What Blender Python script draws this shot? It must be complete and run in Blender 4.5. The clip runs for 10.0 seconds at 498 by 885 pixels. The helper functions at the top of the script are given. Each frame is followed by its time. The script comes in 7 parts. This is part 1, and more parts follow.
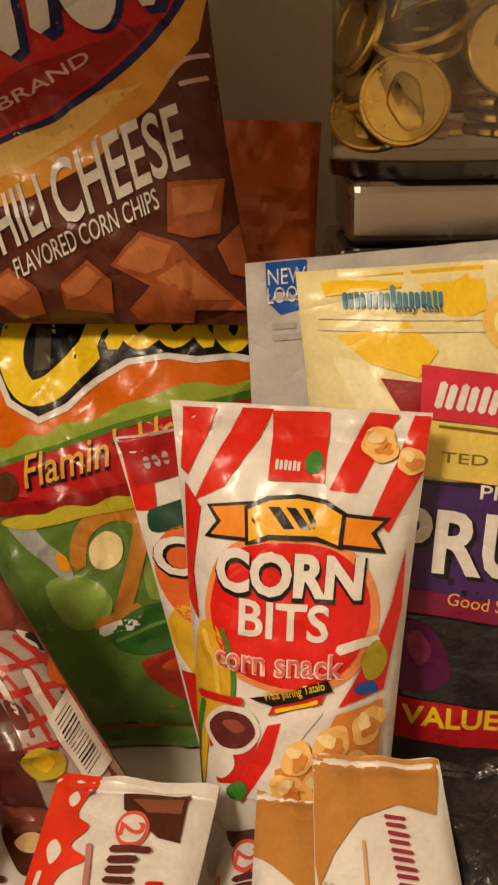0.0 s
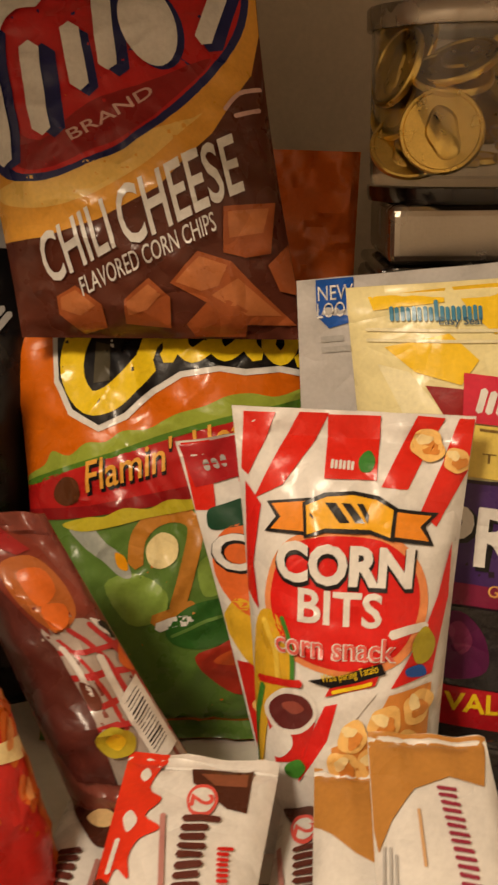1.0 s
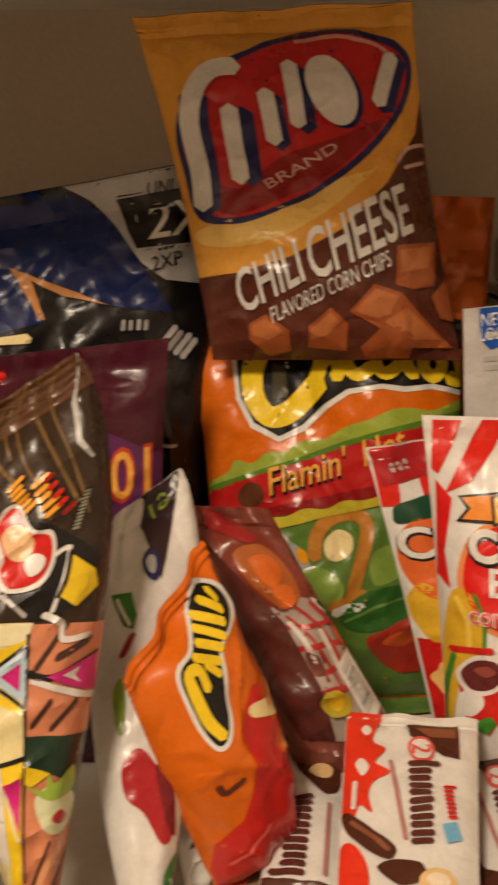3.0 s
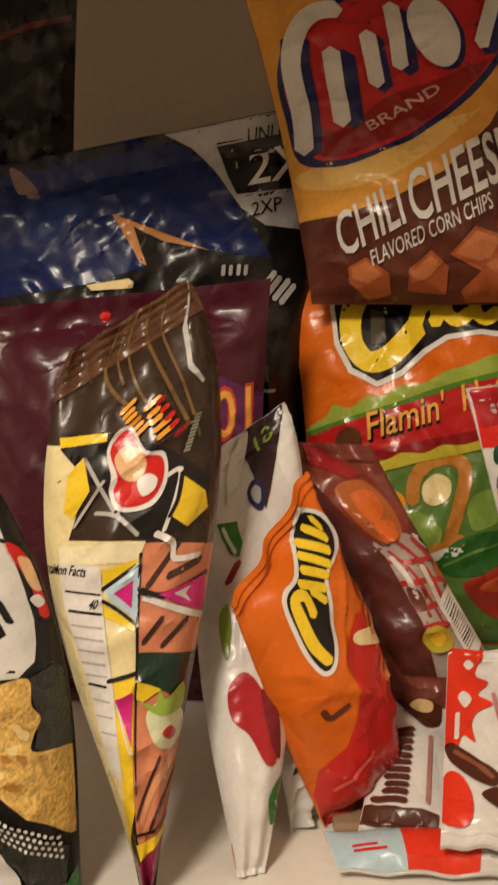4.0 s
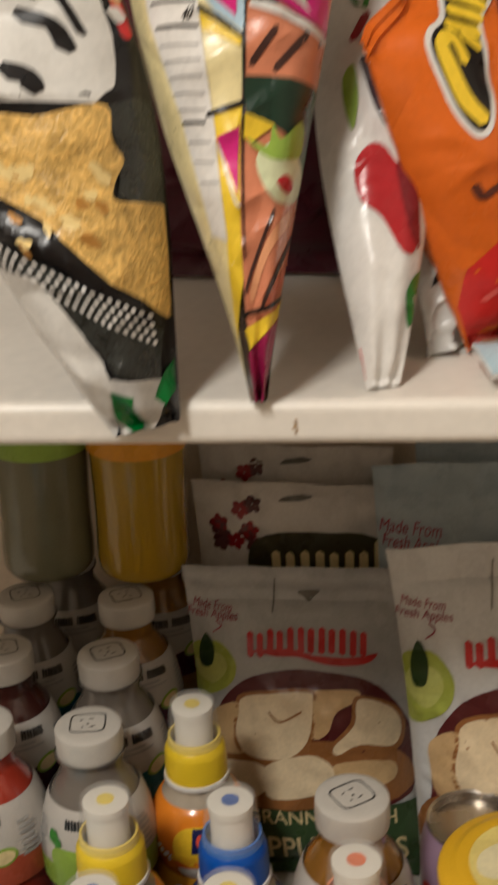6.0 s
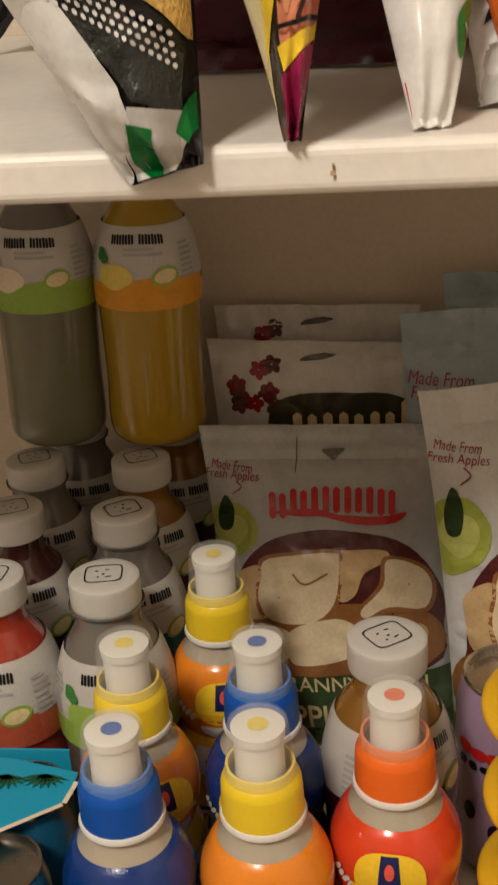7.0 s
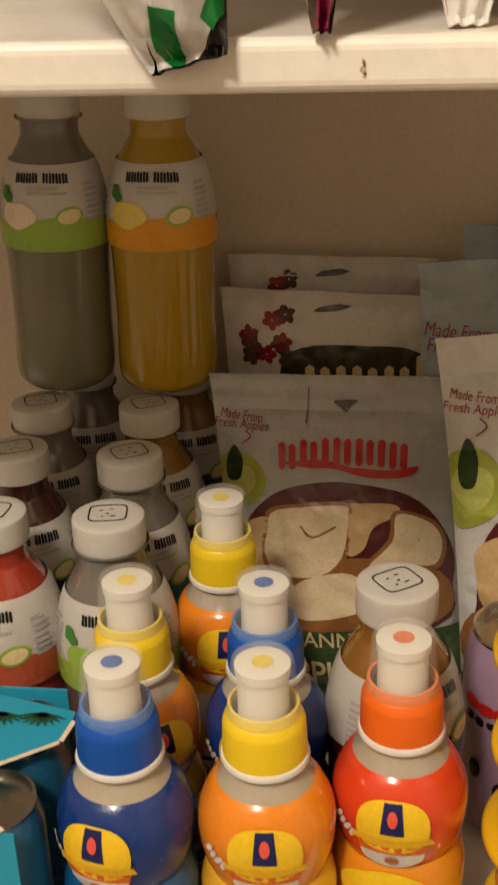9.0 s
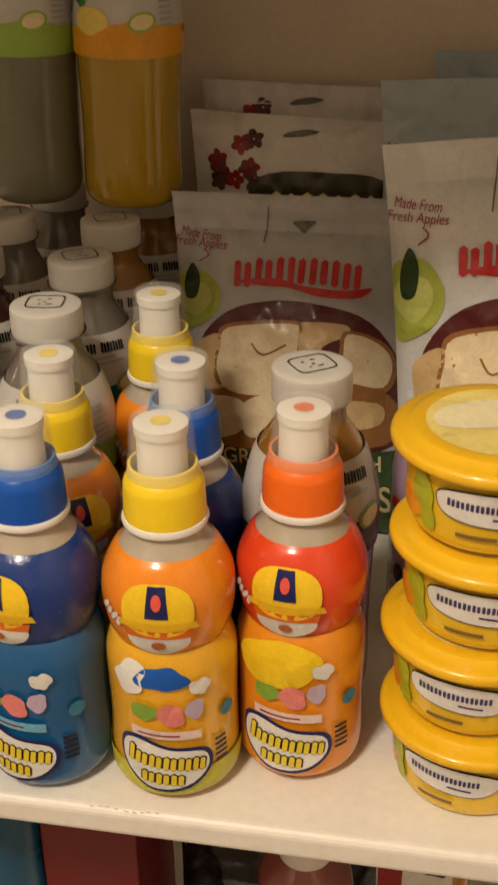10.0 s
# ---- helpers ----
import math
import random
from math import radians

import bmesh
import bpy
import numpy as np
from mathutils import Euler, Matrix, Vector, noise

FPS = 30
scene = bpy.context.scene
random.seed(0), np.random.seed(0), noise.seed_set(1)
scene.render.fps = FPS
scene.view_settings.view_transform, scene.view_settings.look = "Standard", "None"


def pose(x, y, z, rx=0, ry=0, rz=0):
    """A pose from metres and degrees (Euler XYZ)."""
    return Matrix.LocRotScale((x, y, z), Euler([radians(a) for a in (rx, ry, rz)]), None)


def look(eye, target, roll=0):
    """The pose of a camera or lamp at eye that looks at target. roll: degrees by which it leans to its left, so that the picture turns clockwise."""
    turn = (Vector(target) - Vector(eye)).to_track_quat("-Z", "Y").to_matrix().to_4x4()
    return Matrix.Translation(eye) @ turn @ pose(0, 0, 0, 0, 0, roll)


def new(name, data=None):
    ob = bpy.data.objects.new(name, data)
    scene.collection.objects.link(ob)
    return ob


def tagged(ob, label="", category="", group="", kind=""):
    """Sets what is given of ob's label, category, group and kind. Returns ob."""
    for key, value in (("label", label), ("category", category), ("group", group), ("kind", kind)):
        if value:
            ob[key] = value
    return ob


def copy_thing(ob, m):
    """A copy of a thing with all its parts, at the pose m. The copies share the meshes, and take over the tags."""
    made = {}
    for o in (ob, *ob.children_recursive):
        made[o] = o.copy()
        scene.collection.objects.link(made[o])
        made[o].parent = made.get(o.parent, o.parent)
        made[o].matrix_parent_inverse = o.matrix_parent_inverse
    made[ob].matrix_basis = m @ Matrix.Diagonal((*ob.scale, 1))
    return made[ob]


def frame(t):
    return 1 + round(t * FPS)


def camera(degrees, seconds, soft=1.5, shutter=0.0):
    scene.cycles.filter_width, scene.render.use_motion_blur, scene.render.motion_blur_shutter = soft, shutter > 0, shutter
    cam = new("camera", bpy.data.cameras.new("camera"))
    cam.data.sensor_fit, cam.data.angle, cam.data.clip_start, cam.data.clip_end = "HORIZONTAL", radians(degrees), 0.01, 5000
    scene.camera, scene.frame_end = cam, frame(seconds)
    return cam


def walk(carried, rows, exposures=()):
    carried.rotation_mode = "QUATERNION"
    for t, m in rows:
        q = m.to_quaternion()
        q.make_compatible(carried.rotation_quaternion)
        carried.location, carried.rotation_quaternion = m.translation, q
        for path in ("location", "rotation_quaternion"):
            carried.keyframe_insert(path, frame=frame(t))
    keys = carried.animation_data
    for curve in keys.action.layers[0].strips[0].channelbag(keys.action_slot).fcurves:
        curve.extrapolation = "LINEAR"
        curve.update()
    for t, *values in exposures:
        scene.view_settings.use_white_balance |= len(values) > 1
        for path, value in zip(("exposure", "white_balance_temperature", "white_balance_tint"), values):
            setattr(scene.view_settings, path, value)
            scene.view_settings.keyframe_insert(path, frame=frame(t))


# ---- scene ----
cam = camera(24.0, 10.0, soft=2.4, shutter=0.5)
PATH = [
    (0, (0.021, 0.016, 1.331), (0.001, 1.933, 0.762), -0.7),
    (0.5, (0.022, -0.001, 1.326), (-0.004, 1.931, 0.807), -0.0),
    (1, (-0.009, -0.029, 1.327), (-0.018, 1.905, 0.818), -0.6),
    (1.5, (-0.035, -0.065, 1.329), (0.123, 1.864, 0.822), -1.2),
    (2, (-0.069, -0.097, 1.325), (0.148, 1.829, 0.834), -1.0),
    (2.5, (-0.104, -0.113, 1.33), (0.053, 1.825, 0.863), -0.8),
    (3, (-0.136, -0.123, 1.336), (-0.087, 1.824, 0.884), -0.7),
    (3.2, (-0.145, -0.127, 1.333), (-0.134, 1.821, 0.88), -0.8),
    (4.3, (-0.153, -0.136, 1.297), (-0.247, 1.802, 0.813), -1.4),
    (4.5, (-0.147, -0.132, 1.289), (-0.253, 1.8, 0.784), -1.6),
    (5, (-0.152, -0.125, 1.244), (-0.295, 1.784, 0.665), -2.0),
    (5.5, (-0.16, -0.101, 1.176), (-0.336, 1.778, 0.515), -2.4),
    (6, (-0.18, -0.076, 1.127), (-0.39, 1.771, 0.388), -2.8),
    (6.2, (-0.19, -0.068, 1.103), (-0.412, 1.768, 0.342), -3.0),
    (7.3, (-0.195, -0.059, 1.039), (-0.416, 1.749, 0.212), -3.8),
    (7.5, (-0.195, -0.059, 1.036), (-0.411, 1.749, 0.209), -3.7),
    (8, (-0.2, -0.054, 1.023), (-0.403, 1.756, 0.196), -3.4),
    (8.5, (-0.205, -0.047, 1.02), (-0.421, 1.759, 0.19), -2.8),
    (9, (-0.2, -0.055, 1.015), (-0.433, 1.745, 0.174), -2.0),
    (9.4, (-0.162, -0.096, 0.996), (-0.453, 1.695, 0.155), -0.6),
    (9.5, (-0.145, -0.095, 0.987), (-0.466, 1.671, 0.105), -0.7),
    (10, (-0.125, -0.086, 0.948), (-0.444, 1.646, -0.001), -0.7),
]
walk(cam, [(t, look(eye, target, roll)) for t, eye, target, roll in PATH],
     exposures=((0.0, -0.66, 6900, 13), (3.0, -0.68, 6650, 13), (4.6, -0.76, 5750, 10), (6.0, -0.70, 5350, 8), (7.5, -0.40, 5750, 9), (10.0, -0.28, 6050, 9)))

# ---- light ----
scene.view_settings.exposure = 0.0
world = bpy.data.worlds.new("world")
scene.world = world
world.use_nodes = True
world.node_tree.nodes["Background"].inputs[0].default_value = (1.0, 0.85, 0.7, 1)
world.node_tree.nodes["Background"].inputs[1].default_value = 0.02


def area_lamp(name, eye, target, size, watts, colour):
    lamp = bpy.data.lights.new(name, "AREA")
    lamp.shape, lamp.size, lamp.energy, lamp.color = "DISK", size, watts, colour
    ob = new(name, lamp)
    ob.matrix_world = look(eye, target)
    return ob


area_lamp("ceiling_lamp", (-0.66, -0.84, 2.34), (-0.20, 0.3, 0.8), 0.34, 41, (1.0, 0.83, 0.62))

# ---- materials ----
MATS = {}


def mat(name, colour, rough=0.45, metal=0.0, coat=0.0, trans=0.0, var=0.12, grain=90.0, bump=0.15, fine=900.0, ior=1.45, spec=0.5, crease=0.0):
    """A surface with broad and fine variation of colour, and fine relief."""
    if name in MATS:
        return MATS[name]
    m = bpy.data.materials.new(name)
    m.use_nodes = True
    nt = m.node_tree
    b = nt.nodes["Principled BSDF"]
    b.inputs["Roughness"].default_value = rough
    b.inputs["Metallic"].default_value = metal
    b.inputs["Coat Weight"].default_value = coat
    b.inputs["Coat Roughness"].default_value = 0.12
    b.inputs["Transmission Weight"].default_value = trans
    b.inputs["IOR"].default_value = ior
    b.inputs["Specular IOR Level"].default_value = spec
    geo = nt.nodes.new("ShaderNodeNewGeometry")
    n1 = nt.nodes.new("ShaderNodeTexNoise")
    n1.inputs["Scale"].default_value = grain
    n1.inputs["Detail"].default_value = 4
    n2 = nt.nodes.new("ShaderNodeTexNoise")
    n2.inputs["Scale"].default_value = fine
    n2.inputs["Detail"].default_value = 2
    for n in (n1, n2):
        nt.links.new(geo.outputs["Position"], n.inputs["Vector"])
    add = nt.nodes.new("ShaderNodeMath")
    add.operation = "ADD"
    nt.links.new(n1.outputs["Fac"], add.inputs[0])
    nt.links.new(n2.outputs["Fac"], add.inputs[1])
    ramp = nt.nodes.new("ShaderNodeMapRange")
    ramp.inputs[1].default_value, ramp.inputs[2].default_value = 0.7, 1.3
    ramp.inputs[3].default_value, ramp.inputs[4].default_value = 1 - var, 1 + var * 0.6
    nt.links.new(add.outputs[0], ramp.inputs[0])
    mul = nt.nodes.new("ShaderNodeMix")
    mul.data_type, mul.blend_type = "RGBA", "MULTIPLY"
    mul.inputs[0].default_value = 1.0
    mul.inputs[6].default_value = (*colour, 1)
    nt.links.new(ramp.outputs[0], mul.inputs[7])
    nt.links.new(mul.outputs[2], b.inputs["Base Color"])
    rr = nt.nodes.new("ShaderNodeMapRange")
    rr.inputs[1].default_value, rr.inputs[2].default_value = 0.3, 0.7
    rr.inputs[3].default_value, rr.inputs[4].default_value = max(0.02, rough - 0.07), rough + 0.07
    nt.links.new(n1.outputs["Fac"], rr.inputs[0])
    nt.links.new(rr.outputs[0], b.inputs["Roughness"])
    if bump:
        bp = nt.nodes.new("ShaderNodeBump")
        bp.inputs["Strength"].default_value = bump
        bp.inputs["Distance"].default_value = 0.002
        nt.links.new(add.outputs[0], bp.inputs["Height"])
        nt.links.new(bp.outputs[0], b.inputs["Normal"])
        if crease:
            # creases of film: ridges where a stretched noise passes its middle
            n3 = nt.nodes.new("ShaderNodeTexNoise")
            n3.inputs["Scale"].default_value, n3.inputs["Detail"].default_value, n3.inputs["Distortion"].default_value = 26.0, 1.5, 0.7
            nt.links.new(geo.outputs["Position"], n3.inputs["Vector"])
            off = nt.nodes.new("ShaderNodeMath")
            off.operation = "SUBTRACT"
            off.inputs[1].default_value = 0.5
            nt.links.new(n3.outputs["Fac"], off.inputs[0])
            ridge = nt.nodes.new("ShaderNodeMath")
            ridge.operation = "ABSOLUTE"
            nt.links.new(off.outputs[0], ridge.inputs[0])
            cb = nt.nodes.new("ShaderNodeBump")
            cb.inputs["Strength"].default_value, cb.inputs["Distance"].default_value = crease, 0.012
            nt.links.new(ridge.outputs[0], cb.inputs["Height"])
            nt.links.new(bp.outputs[0], cb.inputs["Normal"])
            nt.links.new(cb.outputs[0], b.inputs["Normal"])
    MATS[name] = m
    return m


def film(name, colour, rough=0.29, var=0.08):
    """Printed plastic film of a snack bag."""
    return mat("film_" + name, colour, rough=rough, coat=0.14, var=var, grain=55, bump=0.06, fine=400, spec=0.36, crease=0.36)


def ink(name, colour, rough=0.30):
    """Print on film or paper."""
    return mat("ink_" + name, colour, rough=rough, coat=0.14, var=0.10, grain=40, bump=0.06, fine=400, spec=0.36, crease=0.36)


WHITE, BLACK = (0.72, 0.70, 0.67), (0.008, 0.007, 0.008)
RED, DRED, ORANGE = (0.58, 0.016, 0.012), (0.27, 0.011, 0.013), (0.66, 0.135, 0.006)
YELLOW, GOLD, BROWN = (0.82, 0.58, 0.02), (0.74, 0.35, 0.05), (0.10, 0.026, 0.015)
NAVY, BLUE, GREEN = (0.012, 0.016, 0.10), (0.01, 0.09, 0.42), (0.035, 0.20, 0.03)
PURPLE, MAROON, PINK = (0.06, 0.018, 0.12), (0.060, 0.006, 0.016), (0.75, 0.07, 0.25)
paint = mat("shelf_paint", (0.80, 0.76, 0.69), rough=0.42, var=0.06, grain=14, fine=160, bump=0.12)
wall_paint = mat("wall_paint", (0.68, 0.57, 0.44), rough=0.7, var=0.07, grain=7, fine=260, bump=0.22)
# for the added room shell; its paleness sets the bounced fill light
room_bounce = mat("room_bounce", (0.72, 0.65, 0.56), rough=0.8, var=0.05, grain=5, fine=150)
white_plastic = mat("white_plastic", (0.82, 0.80, 0.76), rough=0.35, var=0.04, bump=0.03)
cream_plastic = mat("cream_plastic", (0.78, 0.74, 0.66), rough=0.35, var=0.04, bump=0.03)
clear_plastic = mat("clear_plastic", (0.95, 0.95, 0.95), rough=0.08, trans=1.0, var=0.02, bump=0.0, ior=1.3)
clear_glass = mat("clear_glass", (0.97, 0.98, 0.97), rough=0.02, trans=1.0, var=0.0, bump=0.0, ior=1.45)
steel = mat("brushed_steel", (0.50, 0.46, 0.41), rough=0.24, metal=1.0, var=0.12, grain=40, fine=1500, bump=0.04)
dark_gloss = mat("dark_gloss", (0.012, 0.010, 0.010), rough=0.12, coat=0.6, var=0.1, bump=0.02)
gold_foil = mat("gold_foil", (0.90, 0.66, 0.20), rough=0.32, metal=1.0, var=0.08, grain=120, fine=700, bump=0.06)

# ---- helpers ----


def link(name, bm, material, parent=None, label="", smooth=True):
    me = bpy.data.meshes.new(name)
    bm.to_mesh(me)
    bm.free()
    me.materials.append(material)
    if smooth:
        for p in me.polygons:
            p.use_smooth = True
        me.set_sharp_from_angle(angle=math.radians(38))
    ob = new(name, me)
    if parent is not None:
        ob.parent = parent
    if label:
        tagged(ob, label)
    return ob


def part(name, bm, material, parent, label="", smooth=True):
    return link(name, bm, material, parent, label, smooth)


def thing(name, label, category, group="", m=None, kind=""):
    ob = new(name)
    ob.empty_display_size = 0.02
    if m is not None:
        ob.matrix_basis = m
    return tagged(ob, label, category, group, kind)


def box(x0, y0, z0, x1, y1, z1, bevel=0.0, seg=2):
    bm = bmesh.new()
    bmesh.ops.create_cube(bm, size=1.0)
    for v in bm.verts:
        v.co = Vector((x0 + (v.co.x + 0.5) * (x1 - x0), y0 + (v.co.y + 0.5) * (y1 - y0), z0 + (v.co.z + 0.5) * (z1 - z0)))
    if bevel:
        bmesh.ops.bevel(bm, geom=bm.edges[:], offset=bevel, segments=seg, affect="EDGES", profile=0.5)
    return bm


def lathe(profile, seg=40, close=True):
    """A turned body from (radius, height) pairs, from the bottom upwards."""
    bm = bmesh.new()
    rings = []
    for r, z in profile:
        if r < 1e-5:
            rings.append([bm.verts.new((0, 0, z))])
        else:
            rings.append([bm.verts.new((r * math.cos(2 * math.pi * i / seg), r * math.sin(2 * math.pi * i / seg), z)) for i in range(seg)])
    for a, b in zip(rings, rings[1:]):
        for i in range(seg):
            j = (i + 1) % seg
            if len(a) == 1 and len(b) == 1:
                break
            if len(a) == 1:
                bm.faces.new((a[0], b[j], b[i]))
            elif len(b) == 1:
                bm.faces.new((a[i], a[j], b[0]))
            else:
                bm.faces.new((a[i], a[j], b[j], b[i]))
    bmesh.ops.recalc_face_normals(bm, faces=bm.faces[:])
    if bm.calc_volume(signed=True) < 0:
        bmesh.ops.reverse_faces(bm, faces=bm.faces[:])
    return bm


def smooth_profile(points, n=5):
    """Rounds a profile with a Catmull-Rom curve."""
    out = []
    p = [points[0]] + list(points) + [points[-1]]
    for i in range(1, len(p) - 2):
        for k in range(n):
            t = k / n
            q = []
            for a in (0, 1):
                p0, p1, p2, p3 = p[i - 1][a], p[i][a], p[i + 1][a], p[i + 2][a]
                q.append(0.5 * (2 * p1 + (p2 - p0) * t + (2 * p0 - 5 * p1 + 4 * p2 - p3) * t * t + (3 * p1 - p0 - 3 * p2 + p3) * t ** 3))
            out.append((max(q[0], 0.0), q[1]))
    out.append(points[-1])
    return out


def smooth_line(pts, n=4):
    """An open Catmull-Rom curve through flat points."""
    p = [pts[0]] + list(pts) + [pts[-1]]
    out = []
    for i in range(1, len(p) - 2):
        for k in range(n):
            t = k / n
            out.append([0.5 * (2 * p[i][a] + (p[i + 1][a] - p[i - 1][a]) * t + (2 * p[i - 1][a] - 5 * p[i][a] + 4 * p[i + 1][a] - p[i + 2][a]) * t * t + (3 * p[i][a] - p[i - 1][a] - 3 * p[i + 1][a] + p[i + 2][a]) * t ** 3) for a in (0, 1)])
    out.append(list(pts[-1]))
    return out


def outline_mesh(points):
    """A flat mesh in x, y from one closed outline."""
    bm = bmesh.new()
    f = bm.faces.new([bm.verts.new((x, y, 0)) for x, y in points])
    bmesh.ops.triangulate(bm, faces=[f])
    return bm


def blob(cx, cy, rx, ry, rot=0.0, n=20, wob=0.0, seed=0, power=2.0):
    """An oval outline, squarer with a higher power, uneven with wob."""
    rng = random.Random(seed)
    ph = [rng.uniform(0, 6.28) for _ in range(3)]
    out = []
    c, s = math.cos(math.radians(rot)), math.sin(math.radians(rot))
    for i in range(n):
        a = 2 * math.pi * i / n
        k = 1 + wob * (0.5 * math.sin(2 * a + ph[0]) + 0.3 * math.sin(3 * a + ph[1]) + 0.25 * math.sin(5 * a + ph[2]))
        x = math.copysign(abs(math.cos(a)) ** (2 / power), math.cos(a)) * rx * k
        y = math.copysign(abs(math.sin(a)) ** (2 / power), math.sin(a)) * ry * k
        out.append((cx + x * c - y * s, cy + x * s + y * c))
    return out


def letters(text, height, bold=0.0, shear=0.0, width=1.0):
    """A flat mesh of writing, centred, with capitals of that height."""
    cu = bpy.data.curves.new("letters", "FONT")
    cu.body, cu.align_x, cu.align_y = text, "CENTER", "CENTER"
    cu.size, cu.shear, cu.offset = height / 0.69, shear, bold * height
    cu.resolution_u = 3
    ob = bpy.data.objects.new("letters", cu)
    scene.collection.objects.link(ob)
    me = bpy.data.meshes.new_from_object(ob.evaluated_get(bpy.context.evaluated_depsgraph_get()))
    bm = bmesh.new()
    bm.from_mesh(me)
    bpy.data.objects.remove(ob)
    bpy.data.meshes.remove(me)
    bpy.data.curves.remove(cu)
    for v in bm.verts:
        v.co.x *= width
    return bm


class Surf:
    """A curved surface that print is laid upon: place(u, v, lift) gives its points, W and H its size."""

    def __init__(self, parent, place, W, H, step=0.004):
        self.parent, self.place, self.W, self.H, self.step = parent, place, W, H, step
        self.dv = 0.0

    def lay(self, name, bm, material, layer=1, label=""):
        """Lays a flat mesh, in metres of the surface, onto it."""
        xs = [v.co.x for v in bm.verts]
        ys = [v.co.y for v in bm.verts]
        if not xs:
            bm.free()
            return None
        for axis, lo, hi in ((0, min(xs), max(xs)), (1, min(ys), max(ys))):
            k = math.floor(lo / self.step) + 1
            while k * self.step < hi:
                co = [0, 0, 0]
                co[axis] = k * self.step
                no = [0, 0, 0]
                no[axis] = 1
                bmesh.ops.bisect_plane(bm, geom=bm.verts[:] + bm.edges[:] + bm.faces[:], plane_co=co, plane_no=no)
                k += 1
        for v in bm.verts:
            u = min(max(v.co.x / self.W, 0.002), 0.998)
            w = min(max(v.co.y / self.H + self.dv, 0.002), 0.998)
            v.co = self.place(u, w, 0.0004 + 0.00036 * layer)
        bmesh.ops.recalc_face_normals(bm, faces=bm.faces[:])
        return part(name, bm, material, self.parent, label)

    def poly(self, name, pts, material, layer=1, label=""):
        return self.lay(name, outline_mesh([(u * self.W, v * self.H) for u, v in pts]), material, layer, label)

    def oval(self, name, cu, cv, ru, rv, material, layer=1, rot=0, wob=0.0, seed=0, power=2.0, label="", n=28):
        return self.lay(name, outline_mesh(blob(cu * self.W, cv * self.H, ru * self.W, rv * self.H, rot, n, wob, seed, power)), material, layer, label)

    def text(self, words, cu, cv, h, material, layer=3, rot=0, bold=0.0, shear=0.0, width=1.0, label="", name="lettering"):
        bm = letters(words, h * self.H, bold, shear, width)
        bmesh.ops.transform(bm, matrix=pose(cu * self.W, cv * self.H, 0, 0, 0, rot), verts=bm.verts[:])
        return self.lay(name, bm, material, layer, label)

    def bars(self, cu, cv, w, h, n, material, layer=3, rot=0, seed=1, fat=0.78, vary=0.3, name="wordmark", rise=0.0, grow=0.0):
        """A word mark as a row of plain rounded bars."""
        rng = random.Random(seed)
        bm = bmesh.new()
        W, H = w * self.W, h * self.H
        for i in range(n):
            k = 1 - rng.random() * vary
            x = -W / 2 + W * (i + 0.5) / n
            y = rise * H * math.sin(math.pi * (i + 0.5) / n) - (1 - k) * H / 2 * (1 if rng.random() < 0.8 else -1)
            rx, ry, tip = W / n / 2 * fat + grow, H * k / 2 + grow, rng.uniform(-7, 7)
            lean = 14 if i % 2 else -4
            bm.faces.new([bm.verts.new((p, q, 0)) for p, q in blob(x, y, rx * 1.34, ry, tip + lean, 18, 0.05, seed + i, 2.5)])
        bmesh.ops.triangulate(bm, faces=bm.faces[:])
        bmesh.ops.transform(bm, matrix=pose(cu * self.W, cv * self.H, 0, 0, 0, rot), verts=bm.verts[:])
        return self.lay(name, bm, material, layer)

    def shape(self, name, pts, material, layer=1, label=""):
        """A closed outline rounded through its points."""
        out, n = [], len(pts)
        for i in range(n):
            p0, p1, p2, p3 = pts[i - 1], pts[i], pts[(i + 1) % n], pts[(i + 2) % n]
            for k in range(4):
                t = k / 4
                out.append([0.5 * (2 * p1[a] + (p2[a] - p0[a]) * t + (2 * p0[a] - 5 * p1[a] + 4 * p2[a] - p3[a]) * t * t + (3 * p1[a] - p0[a] - 3 * p2[a] + p3[a]) * t ** 3) for a in (0, 1)])
        return self.poly(name, out, material, layer, label)

    def ribbon(self, pts, width, taper=1.0):
        """A band of even width along metric points, with round ends, as a flat mesh."""
        p = [Vector(q) for q in smooth_line(pts)] if len(pts) > 2 else [Vector(q) for q in pts]
        sides = []
        for i, q in enumerate(p):
            d = (p[min(i + 1, len(p) - 1)] - p[max(i - 1, 0)]).normalized()
            k = i / (len(p) - 1)
            w = width / 2 * (1 - (1 - taper) * k)
            sides.append((q, d, Vector((-d.y, d.x)) * w, w))
        cap0 = [sides[0][0] - sides[0][1] * sides[0][3] * 0.7]
        cap1 = [sides[-1][0] + sides[-1][1] * sides[-1][3] * 0.7]
        bm = bmesh.new()
        left, right = [bm.verts.new((*(q + n), 0)) for q, d, n, w in sides], [bm.verts.new((*(q - n), 0)) for q, d, n, w in sides]
        for i in range(len(p) - 1):
            bm.faces.new((right[i], right[i + 1], left[i + 1], left[i]))
        bm.faces.new((right[0], left[0], bm.verts.new((*cap0[0], 0))))
        bm.faces.new((left[-1], right[-1], bm.verts.new((*cap1[0], 0))))
        return bm

    def stroke(self, name, pts, width, material, layer=2, taper=1.0, label=""):
        return self.lay(name, self.ribbon([(u * self.W, v * self.H) for u, v in pts], width, taper), material, layer, label)

